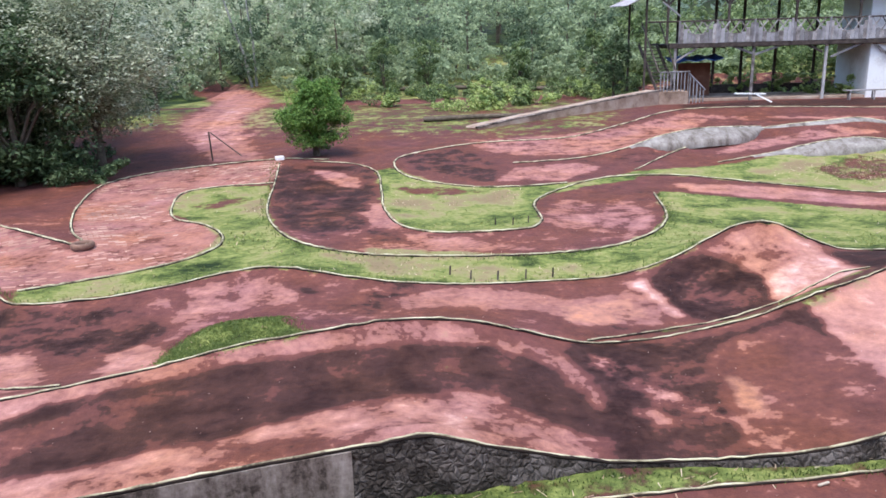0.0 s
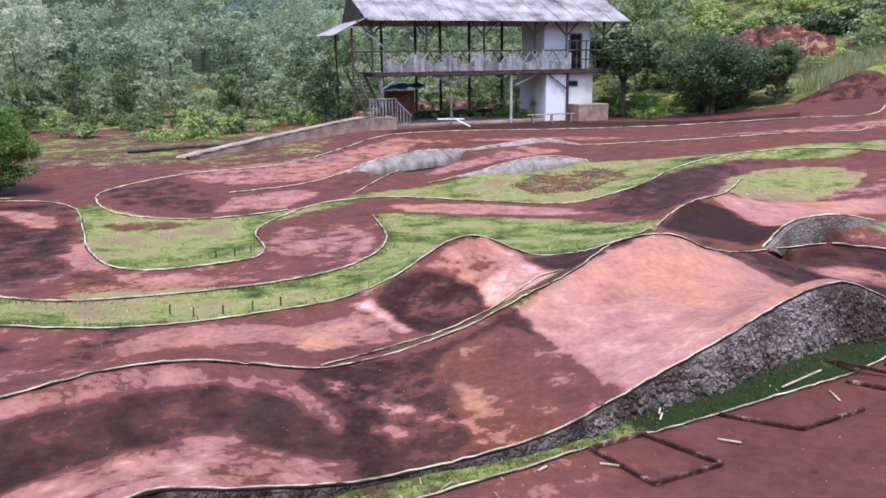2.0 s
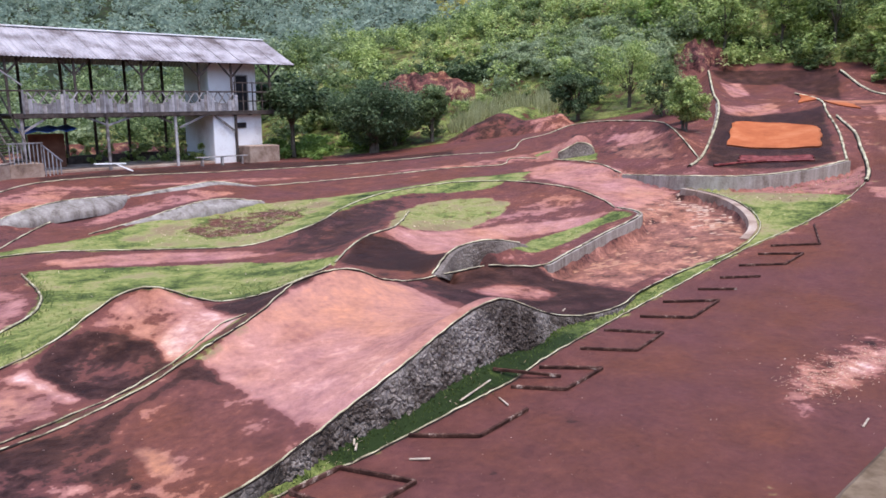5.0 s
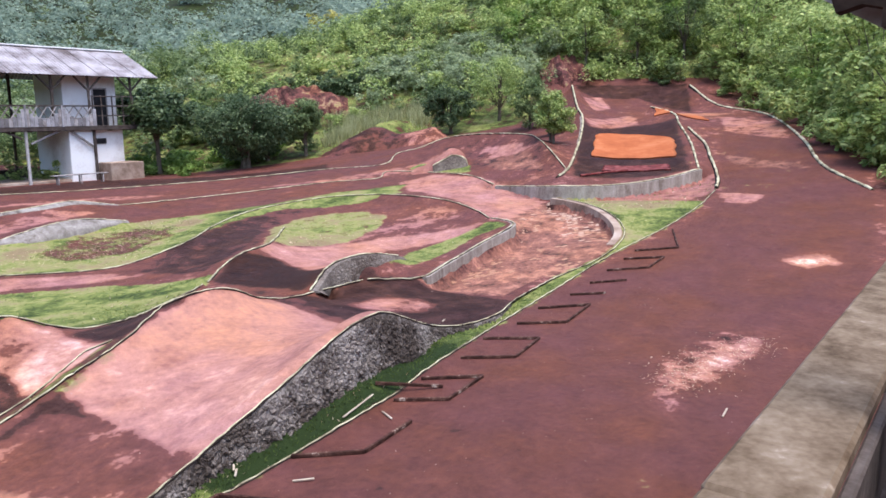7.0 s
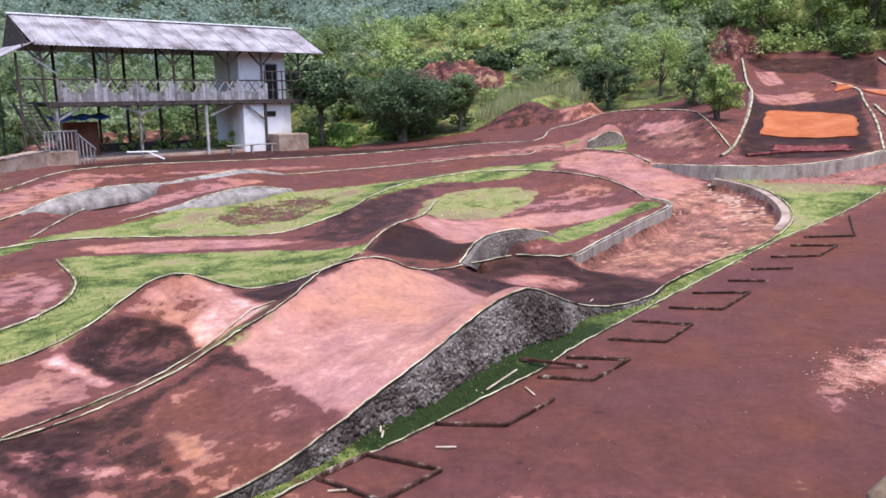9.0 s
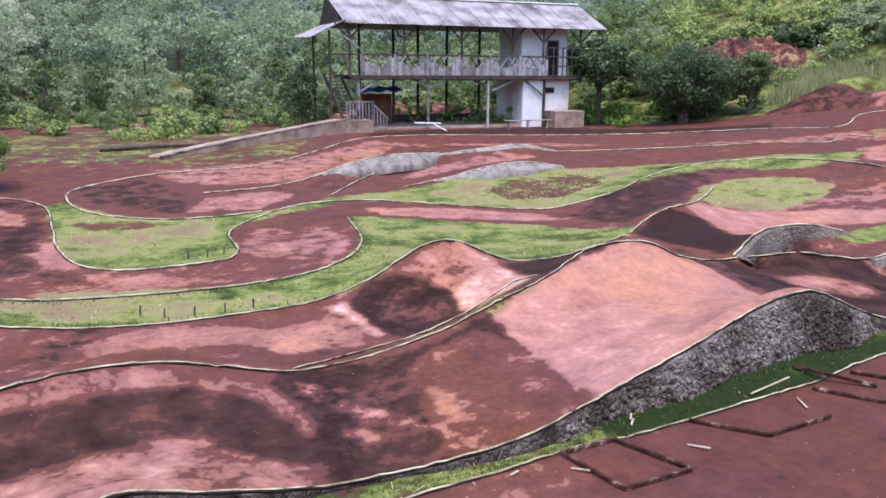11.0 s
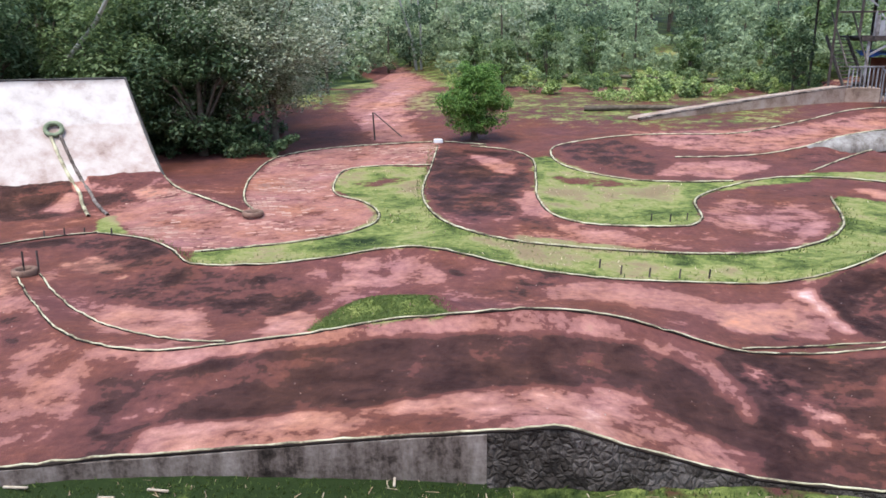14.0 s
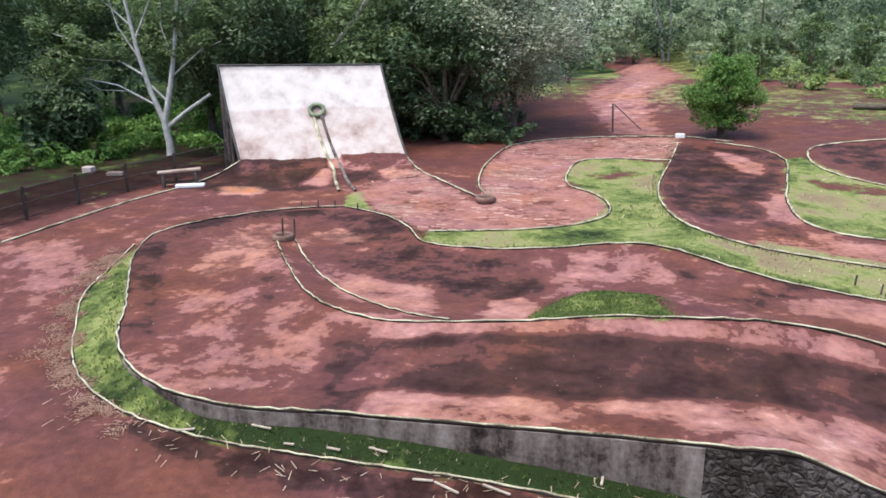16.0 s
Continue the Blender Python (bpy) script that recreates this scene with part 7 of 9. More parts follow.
pale_tree()
pole = new("leaning_trunk", limb_mesh([[(-20.0, 22.5, 0.0, 0.1), (-17.9, 22.0, 3.1, 0.085), (-16.0, 21.6, 4.6, 0.07), (-14.4, 21.2, 6.4, 0.05)]], PALEBARK, "leaning_trunk"))
tagged(pole, "bare pale trunk leaning behind the white ramp", "trunk")
t = thing("tree", (-15.4, 58.0, float(level(-15.4, 58.0))), "slim pale bare trunk in the misty woods", "tree", "trees")
part("trunk", limb_mesh([[(0, 0, -0.2, 0.13), (-0.35, 0, 2.2, 0.1), (-1.1, 0, 4.6, 0.08), (-1.9, 0.1, 7.5, 0.04)], [(0.3, 0.2, -0.1, 0.11), (0.35, 0, 3.2, 0.08), (0.1, 0, 6.0, 0.06), (0.3, 0.1, 8.0, 0.03)]], MISTBARK, "trunk"), t)


def woods(name, spots, leaf, size, per, label, rng, clumps=9, bark=True, up=0.6):
    """Many trees or bushes as one mass: spots are rows of x, y, crown foot, crown top, radius."""
    allv, paths = [], []
    for x, y, low, high, r in spots:
        z = float(level(x, y))
        c, s = crown_clumps((x, y, z), low, high, r, clumps, rng)
        allv.append(leaf_cloud(c, s * 1.25, per, size, rng, up))
        if bark and low > 0.6:
            paths.append([(x, y, z - 0.3, 0.12), (x + rng.normal() * 0.1, y, z + (low + high) / 2, 0.05)])
    v = np.vstack(allv)
    ob = tagged(new(name, mesh_from(name, v, quads(len(v) // 4), leaf, False)), label, "woods", kind="stuff")
    if paths:
        part("trunks", limb_mesh(paths, BARK, "trunks", 5), ob)
    return ob


def polar_spots(n, az, dist, low, high, radius, rng, keep=None):
    out = []
    while len(out) < n:
        a, d = radians(rng.uniform(*az)), rng.uniform(dist[0] ** 1.5, dist[1] ** 1.5) ** (1 / 1.5)
        x, y = d * math.sin(a), d * math.cos(a)
        if keep and not keep(x, y):
            continue
        h = rng.uniform(*high)
        out.append((x, y, rng.uniform(*low), h, rng.uniform(*radius) * (0.7 + 0.3 * h / high[1])))
    return out


def off_path(x, y):
    """Clear of the dirt path that climbs into the woods."""
    return abs(math.degrees(math.atan2(x, y)) + 16.5) > 2.6 or math.hypot(x, y) > 58


def above_lane(x, y):
    """On the hillside, clear of the upper lane."""
    az, d = math.degrees(math.atan2(x, y)), math.hypot(x, y)
    return (d > 53.5 if az > 57 else d > 50 or az < 48) and not (60.3 < az < 64.5 and d < 57.5) and not (38.2 < az < 52 and d < 57.2 and (az < 47.5 or (x * 7 + y * 3) % 5 < 4.2))


woods("woods", polar_spots(120, (-85, -21), (36, 75), (-0.2, 0.8), (4.5, 9.5), (1.5, 2.8), RNG, off_path), LEAF_DARK, 0.19, 44, "dark green forest behind the ramp", RNG, 12)
# the haze over the far trees lies in their paled leaf colours
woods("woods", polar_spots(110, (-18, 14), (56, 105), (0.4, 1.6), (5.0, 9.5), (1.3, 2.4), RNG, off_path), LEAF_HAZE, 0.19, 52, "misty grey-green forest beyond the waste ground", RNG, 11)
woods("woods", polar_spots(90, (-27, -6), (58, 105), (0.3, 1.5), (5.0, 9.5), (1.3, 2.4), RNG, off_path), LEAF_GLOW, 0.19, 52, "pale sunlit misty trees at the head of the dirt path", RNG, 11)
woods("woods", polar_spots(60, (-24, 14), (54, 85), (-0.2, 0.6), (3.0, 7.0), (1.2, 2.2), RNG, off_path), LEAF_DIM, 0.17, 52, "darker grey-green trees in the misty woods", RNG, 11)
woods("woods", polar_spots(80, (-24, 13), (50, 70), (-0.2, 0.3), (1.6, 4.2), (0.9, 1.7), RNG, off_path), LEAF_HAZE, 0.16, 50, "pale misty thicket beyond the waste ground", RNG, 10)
woods("woods", polar_spots(110, (10, 37), (50, 95), (-0.2, 0.3), (2.0, 5.0), (1.2, 2.2), RNG), LEAF, 0.18, 52, "green thicket on the slope behind the grandstand", RNG, 10, True, 1.1)
woods("woods", polar_spots(70, (10, 37), (50, 95), (-0.2, 0.3), (1.5, 4.5), (1.0, 2.0), RNG), LEAF_HAZE, 0.17, 50, "grey-green bushes on the slope behind the grandstand", RNG, 10, True, 1.1)
woods("shrubs", polar_spots(300, (33, 80), (50, 84), (-0.1, 0.1), (0.8, 2.0), (0.9, 1.7), RNG, above_lane), LEAF, 0.15, 40, "green shrubs covering the hillside", RNG, 8, False, 1.2)
woods("shrubs", polar_spots(430, (33, 80), (52, 92), (0.0, 0.2), (1.0, 2.4), (0.9, 1.8), RNG, above_lane), LEAF_SUN, 0.15, 40, "sunlit light green shrubs over the hillside", RNG, 8, False, 1.4)
woods("shrubs", polar_spots(110, (47, 62), (54, 60), (-0.2, 0.1), (0.8, 1.9), (0.8, 1.4), RNG, above_lane), LEAF_HAZE, 0.13, 56, "dark grey-green creepers over the bank above the lane", RNG, 9, False, 0.9)
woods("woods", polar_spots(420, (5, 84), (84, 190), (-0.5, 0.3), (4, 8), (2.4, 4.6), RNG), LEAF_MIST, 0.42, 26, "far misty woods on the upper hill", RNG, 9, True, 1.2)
woods("woods", polar_spots(45, (58, 84), (56, 75), (-0.2, 0.3), (2.5, 6.5), (1.3, 2.2), RNG), LEAF_SUN, 0.16, 66, "tall sunlit trees above the upper lane", RNG, 12, True, 1.2)
woods("woods", polar_spots(34, (58, 84), (56, 75), (-0.2, 0.3), (2.5, 6.0), (1.2, 2.0), RNG), LEAF_BRIGHT, 0.16, 66, "bright green trees above the upper lane", RNG, 12, True, 1.0)
EDGE = ((52.0, 15.6), (49.5, 13.6), (47.0, 11.6), (44.6, 9.9), (42.0, 8.7), (39.4, 7.5), (37.2, 6.3), (35.2, 5.4), (33.2, 4.7), (31.4, 3.7), (29.6, 2.4), (28.0, 1.4))
for leaf, shift, tall, label in ((LEAF_SUN, 0.0, 1.0, "green shrubs crowding the edge of the dirt road"), (LEAF_SUN, 1.3, 1.7, "sunlit trees beside the dirt road"), (LEAF_SUN, 3.0, 2.4, "taller green trees beyond the dirt road's edge")):
    spots = [(x + 0.4 * shift + RNG.normal() * 0.5, y - shift + RNG.normal() * 0.3, -0.1, RNG.uniform(1.3, 2.4) * tall, RNG.uniform(0.8, 1.25) * (0.8 + 0.2 * tall)) for x, y in EDGE for k in (0, 1)]
    woods("woods", spots, leaf, 0.17, 44, label, RNG, 12, True, 1.1)


for i, (x, y, low, high, r, leaf) in enumerate(((31.5, 2.9, 0.3, 4.6, 1.5, LEAF_SUN), (34.6, 4.2, 0.2, 5.4, 1.7, LEAF_SUN), (37.6, 5.2, 0.4, 6.2, 1.8, LEAF_SUN), (40.8, 6.6, 0.3, 5.0, 1.7, LEAF_BRIGHT), (44.5, 8.4, 0.5, 6.4, 2.0, LEAF_SUN),
                                               (48.6, 11.0, 0.4, 5.6, 1.9, LEAF_SUN), (52.6, 14.6, 0.6, 6.0, 2.0, LEAF_SUN), (53.4, 18.6, 0.8, 6.6, 1.9, LEAF), (52.0, 21.4, 1.0, 5.6, 1.6, LEAF_SUN), (50.5, 24.6, 0.5, 4.4, 1.5, LEAF_SUN))):
    tree(x, y, low, high, r, "leafy green tree at the edge of the hillside", leaf, 120 + i, 34, 95, 0.15, 0.09, up=1.2)


def earth_bank(az, near_at, foot, head, label, seed):
    """A steep bare cut in the hillside, with an uneven rim."""
    rng = np.random.default_rng(seed)
    n, m = 46, 9
    rows = []
    for i in range(n):
        u = i / (n - 1)
        a = radians(az[0] + (az[1] - az[0]) * u)
        tall = math.sin(math.pi * min(max(u, 0.03), 0.97)) ** 0.45 * (1 + 0.06 * math.sin(u * 23) + 0.05 * math.sin(u * 51))
        for j in range(m):
            v = j / (m - 1)
            d = near_at + 2.2 * v ** 1.5 + 0.35 * math.sin(u * 19 + v * 3) + 0.10 * rng.normal()
            rows.append((d * math.sin(a), d * math.cos(a), foot + (head - foot) * v * tall - 0.25 + 0.04 * rng.normal()))
    idx = np.arange(n * m).reshape(n, m)
    f = np.stack([idx[:-1, :-1], idx[1:, :-1], idx[1:, 1:], idx[:-1, 1:]], -1).reshape(-1, 4)
    me = mesh_from("earth_bank", rows, f, EARTH)
    cover = np.zeros((n * m, 4), np.float32)
    cover[:, 0], cover[:, 1], cover[:, 2], cover[:, 3] = 0.36, 0.24, 0.22, 0.45
    me.attributes.new("cover", "FLOAT_COLOR", "POINT").data.foreach_set("color", cover.ravel())
    tagged(new("earth_bank", me), label, "earth bank", kind="structure")


earth_bank((38.6, 47.4), 53.8, 4.2, 6.5, "bare red earth bank cut into the green hillside", 3)
earth_bank((60.2, 64.8), 53.4, 5.6, 8.4, "brown shaded gully cut above the upper lane", 8)
earth_bank((12.5, 27.5), 48.0, 0.8, 2.1, "bare reddish bank behind the grandstand", 6)


def dirt_mound():
    """A heap of dark red soil beyond the far lane."""
    n = 40
    u, v = np.meshgrid(np.linspace(-1, 1, n), np.linspace(-1, 1, n), indexing="ij")
    along, across = np.array((0.62, -0.78)), np.array((0.78, 0.62))
    x, y = 34.9 + along[0] * u * 4.1 + across[0] * v * 1.5, 30.3 + along[1] * u * 4.1 + across[1] * v * 1.5
    r = np.maximum(np.abs(u), np.abs(v))
    h = np.clip(1 - v * v, 0, 1) * smooth(-1.0, -0.45, u) * smooth(1.0, 0.75, u) * (0.85 + 0.35 * smooth(-0.2, 0.6, u))
    h = h * (1 + 0.08 * np.sin(9 * u + 4 * v) + 0.05 * np.sin(23 * u) * np.sin(17 * v))
    z = level(x, y) - 0.05 + 0.55 * h
    idx = np.arange(n * n).reshape(n, n)
    f = np.stack([idx[:-1, :-1], idx[1:, :-1], idx[1:, 1:], idx[:-1, 1:]], -1).reshape(-1, 4)
    me = mesh_from("dirt_mound", np.stack([x, y, z], -1).reshape(-1, 3), f, EARTH)
    cover = np.zeros((n * n, 4), np.float32)
    cover[:, 0], cover[:, 2], cover[:, 3] = (0.26 + 0.26 * smooth(0.0, 0.5, u)).ravel(), (0.3 * smooth(0.2, 0.6, u)).ravel(), 0.3
    me.attributes.new("cover", "FLOAT_COLOR", "POINT").data.foreach_set("color", cover.ravel())
    tagged(new("dirt_mound", me), "heap of dark red soil beyond the far lane", "mound", kind="structure")


dirt_mound()


def reeds(n, az, dist, tall, label, seed):
    """Tall pale grass standing in clumps."""
    rng = np.random.default_rng(seed)
    hub = np.stack([rng.uniform(*az, 26), rng.uniform(*dist, 26)], 1)[rng.integers(0, 26, n)]
    a, d = np.radians(hub[:, 0] + rng.normal(size=n) * 0.35), hub[:, 1] + rng.normal(size=n) * 0.5
    x, y = d * np.sin(a), d * np.cos(a)
    h = rng.uniform(0.5, 1.0, n) * tall
    p = np.stack([x, y, level(x, y) - 0.05], 1)
    t = rng.uniform(0, 6.28, n)
    side = np.stack([np.cos(t), np.sin(t), 0 * t], 1) * 0.03
    tip = p + np.stack([rng.normal(size=n) * 0.22 * h, rng.normal(size=n) * 0.22 * h, h], 1)
    v = np.stack([p - side, p + side, tip], 1).reshape(-1, 3)
    tagged(new("tall_grass", mesh_from("tall_grass", v, np.arange(len(v)).reshape(-1, 3), REED, False)), label, "grass", kind="stuff")


LEAF_YELLOW = leaf_material("leaves_yellow_green", (0.22, 0.22, 0.05), (0.42, 0.38, 0.10), (0.62, 0.55, 0.20))
REED = leaf_material("pale_reed", (0.20, 0.21, 0.09), (0.40, 0.40, 0.20), (0.62, 0.59, 0.37))
woods("shrubs", [(d * math.sin(radians(a)), d * math.cos(radians(a)), -0.2, RNG.uniform(0.9, 1.6), RNG.uniform(0.7, 1.1)) for a in np.linspace(38.5, 48.0, 26) for d in (57.4 + RNG.normal() * 0.3,)], LEAF_DARK, 0.16, 40, "dark overhanging shrubs along the rim of the red bank", RNG, 9, False, 0.9)
woods("shrubs", [(d * math.sin(radians(a)), d * math.cos(radians(a)), -0.2, RNG.uniform(0.5, 1.2), RNG.uniform(0.5, 0.8)) for a in np.linspace(39.5, 47.0, 6) for d in (52.6 + RNG.normal() * 0.5,)], LEAF_SUN, 0.12, 46, "light green bushes below the red bank", RNG, 9, False, 1.1)
woods("shrubs", [(d * math.sin(radians(a)), d * math.cos(radians(a)), -0.1, RNG.uniform(0.5, 1.4), RNG.uniform(0.35, 0.6)) for a in np.linspace(16.0, 26.5, 16) for d in (45.6 + RNG.normal() * 0.5,)], LEAF_SUN, 0.13, 40, "yellow-green weeds behind the grandstand", RNG, 7, False, 1.1)
reeds(4200, (45.2, 52.5), (49.5, 53.0), 1.05, "tall pale yellow-green grass below the red bank", 12)
tree(70.5, 69.5, 0.5, 5.5, 2.6, "yellowish spreading tree on the hillside", LEAF_YELLOW, 91, 40, 60, 0.3, 0.14, up=1.2)
woods("shrubs", polar_spots(150, (-80, -47), (26, 40), (-0.1, 0.0), (0.35, 0.9), (0.6, 1.1), RNG, lambda x, y: x < -19), LEAF_FRESH, 0.11, 50, "lush low green undergrowth beside the ramp", RNG, 6, False)
woods("shrubs", polar_spots(45, (-12, 13), (36, 52), (-0.1, 0.0), (0.3, 1.1), (0.4, 0.9), RNG, lambda x, y: y > 36 and (x < 0 or y > 35 + x * 0.6)), LEAF_SUN, 0.10, 46, "low yellowish weeds on the waste ground", RNG, 8, False, 1.0)
woods("shrubs", polar_spots(45, (-12, 13), (38, 53), (-0.1, 0.0), (0.4, 1.4), (0.4, 1.0), RNG, lambda x, y: y > 38 and (x < 0 or y > 36 + x * 0.6)), LEAF, 0.10, 46, "low green shrubs on the waste ground", RNG, 8, False, 1.0)
woods("shrubs", polar_spots(60, (-40, -24), (25.5, 31), (-0.1, 0.0), (0.3, 1.0), (0.4, 0.8), RNG, off_path), LEAF_DARK, 0.08, 60, "dark undergrowth at the forest edge", RNG, 6, False)
woods("shrubs", polar_spots(40, (26, 46), (44, 50), (-0.1, 0.0), (0.4, 1.3), (0.5, 1.0), RNG, lambda x, y: y > 36.5 and x > 25), LEAF_BRIGHT, 0.16, 24, "pale green weeds behind the thicket", RNG, 6, False)




# ---- grass, bricks, stones and small things ----
def grass_blades():
    """Short blades over the grassy parts, denser near the stand."""
    rng = np.random.default_rng(11)
    full = soften(GRASSY, 1)
    dist = np.hypot(GX, GY)
    want = np.clip((full - 0.35) * 2.2, 0, 1) * np.where(dist < 10, 3.5, np.where(dist < 17, 1.2, np.where(dist < 30, 0.3, 0.0)))
    patchy = 0.55 + 0.45 * np.sin(GX * 1.7 + 0.6 * np.sin(GY * 2.1)) * np.sin(GY * 1.9 + 0.5 * np.sin(GX * 1.3))
    count = rng.poisson(want * patchy)
    i, j = np.nonzero(count)
    k = np.repeat(np.arange(len(i)), count[i, j])
    x = X0 + STEP * (i[k] + rng.uniform(-0.5, 0.5, len(k)))
    y = Y0 + STEP * (j[k] + rng.uniform(-0.5, 0.5, len(k)))
    z = level(x, y) - 0.005
    d = np.hypot(x, y)
    h = rng.uniform(0.018, 0.05, len(k)) * np.where(d > 15, 1.2, 1.0)
    w = h * 0.2 + d * 0.0003
    a = rng.uniform(0, 6.28, len(k))
    lean = rng.normal(size=(len(k), 2)) * 0.8
    side = np.stack([np.cos(a), np.sin(a), 0 * a], 1) * w[:, None]
    p = np.stack([x, y, z], 1)
    tip = p + np.stack([lean[:, 0] * h, lean[:, 1] * h, h], 1)
    v = np.stack([p - side, p + side, tip], 1).reshape(-1, 3)
    strip = inside(STRIP_GRASS, x, y) & ((shaded_strip(x) > 0.35) | ((x > -0.5) & (x < 4.6)))
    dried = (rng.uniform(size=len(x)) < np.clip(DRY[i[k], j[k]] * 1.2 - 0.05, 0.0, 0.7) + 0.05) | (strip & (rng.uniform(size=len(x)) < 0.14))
    for pick, mat, label in ((~strip & ~dried, GRASS, "short patchy green grass between the lanes"), (strip & ~dried & (x > 3.6), GRASS_DARK, "dark green grass along the foot of the wall, shade in its colour"), (strip & ~dried & (x <= 3.6), GRASS_MID, "soft green grass on the bank of the bend"), (dried, STRAW, "dried straw-coloured grass on the islands")):
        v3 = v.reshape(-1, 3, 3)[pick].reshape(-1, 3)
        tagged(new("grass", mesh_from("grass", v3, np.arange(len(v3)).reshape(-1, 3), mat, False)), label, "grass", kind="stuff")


grass_blades()


def wisps(line, name, per_m, tall, label, mat=GRASS):
    """Longer grass along a kerb's foot."""
    rng = np.random.default_rng(len(line))
    n = int(len(line) * 0.06 * per_m)
    k = rng.integers(0, len(line), n)
    p = line[k].copy()
    p[:, :2] += rng.normal(size=(n, 2)) * 0.07
    p[:, 2] = level(p[:, 0], p[:, 1]) - 0.01
    h = rng.uniform(0.3, 1.0, n) * tall
    a = rng.uniform(0, 6.28, n)
    side = np.stack([np.cos(a), np.sin(a), 0 * a], 1) * 0.012
    tip = p + np.stack([rng.normal(size=n) * 0.4 * h, rng.normal(size=n) * 0.4 * h, h], 1)
    v = np.stack([p - side, p + side, tip], 1).reshape(-1, 3)
    tagged(new(name, mesh_from(name, v, np.arange(len(v)).reshape(-1, 3), mat, False)), label, "grass", kind="stuff")


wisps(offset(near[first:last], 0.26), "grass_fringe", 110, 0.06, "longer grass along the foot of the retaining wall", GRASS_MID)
MOUND = [(-3.82, 8.6), (-3.9, 9.27), (-3.71, 9.8), (-3.28, 10.1), (-2.9, 10.3), (-2.35, 9.7), (-1.95, 9.1), (-2.5, 8.92), (-3.19, 8.7)]
mound = np.array([(x, y, 0.0) for x in np.linspace(-3.9, -1.9, 50) for y in np.linspace(8.6, 10.3, 40)])
mound = mound[inside(MOUND, mound[:, 0], mound[:, 1])]
wisps(mound, "grass_fringe", 130, 0.04, "thick green grass on the little mound", GRASS_TURF)
wisps(offset(LINES["far"], -0.1), "grass_fringe", 40, 0.09, "tufts of grass along the lane kerb", GRASS_MID)
wisps(offset(LINES["u_out"], 0.12), "grass_fringe", 45, 0.09, "tufts of grass along the bend kerb", GRASS_MID)
wisps(offset(LINES["road"], -0.1), "grass_fringe", 50, 0.045, "tufts of grass along the road kerb", GRASS_MID)


# fieldstones set into the face of the jump wall
def stone_mesh(seed):
    rng = np.random.default_rng(seed)
    bm = bmesh.new()
    bmesh.ops.create_icosphere(bm, subdivisions=1, radius=0.5)
    for v in bm.verts:
        v.co = Vector((v.co.x * rng.uniform(0.8, 1.2), v.co.y * rng.uniform(0.8, 1.2), v.co.z * rng.uniform(0.75, 1.2)))
    me = bpy.data.meshes.new("stone")
    bm.to_mesh(me)
    bm.free()
    me.materials.append(ROCK)
    return me


STONES = [stone_mesh(k) for k in range(6)]


def stud(wall, line, n, seed):
    rng = np.random.default_rng(seed)
    face = offset(line, 0.085)
    foot = level(offset(line, 0.3)[:, 0], offset(line, 0.3)[:, 1])
    tall = np.maximum(line[:, 2] - foot, 0)
    k = rng.choice(len(line), n, p=tall / tall.sum())
    for i in k:
        ob = new("stone", STONES[rng.integers(6)])
        s, v = rng.uniform(0.06, 0.13), rng.uniform(0.02, 0.93)
        out = (face[i, :2] - line[i, :2]) / 0.085 * 0.10 * (1 - v) ** 1.4
        ob.location = (face[i, 0] + out[0], face[i, 1] + out[1], foot[i] + v * max(tall[i] - 0.04, 0.02))
        ob.rotation_euler = rng.uniform(0, 6.28, 3)
        ob.scale = (s, s * rng.uniform(0.6, 1), s * rng.uniform(0.6, 0.9))
        ob.parent = wall


WALL_STONE = next(o for o in scene.objects if o.name == "wall_stone")


def rubble(wall, line, n, seed):
    """The rest of the stones as one rough mass."""
    rng = np.random.default_rng(seed)
    face = offset(line, 0.085)
    foot = level(offset(line, 0.3)[:, 0], offset(line, 0.3)[:, 1])
    tall = np.maximum(line[:, 2] - foot, 0)
    base = np.array([v.co[:] for v in STONES[0].vertices])
    tris = np.array([p.vertices[:] for p in STONES[0].polygons])
    allv = []
    for i in rng.choice(len(line), n, p=tall / tall.sum()):
        s, v = rng.uniform(0.05, 0.12), rng.uniform(-0.05, 0.95)
        out = (face[i, :2] - line[i, :2]) / 0.085 * 0.10 * (1 - max(v, 0)) ** 1.4
        turn = np.array(Euler(rng.uniform(0, 6.28, 3)).to_matrix())
        p = np.array((face[i, 0] + out[0], face[i, 1] + out[1], foot[i] + v * max(tall[i] - 0.05, 0.02)))
        allv.append((base * s * rng.uniform(0.7, 1.2, 3)) @ turn.T + p)
    f = (tris[None] + len(base) * np.arange(n)[:, None, None]).reshape(-1, 3)
    ob = new("rubble", mesh_from("rubble", np.vstack(allv), f, ROCK, False))
    ob.parent = wall
    ob["kind"] = "stuff"


stud(WALL_STONE, near[jump:last - 60], 290, 3)
rubble(WALL_STONE, near[jump:last - 60], 900, 4)


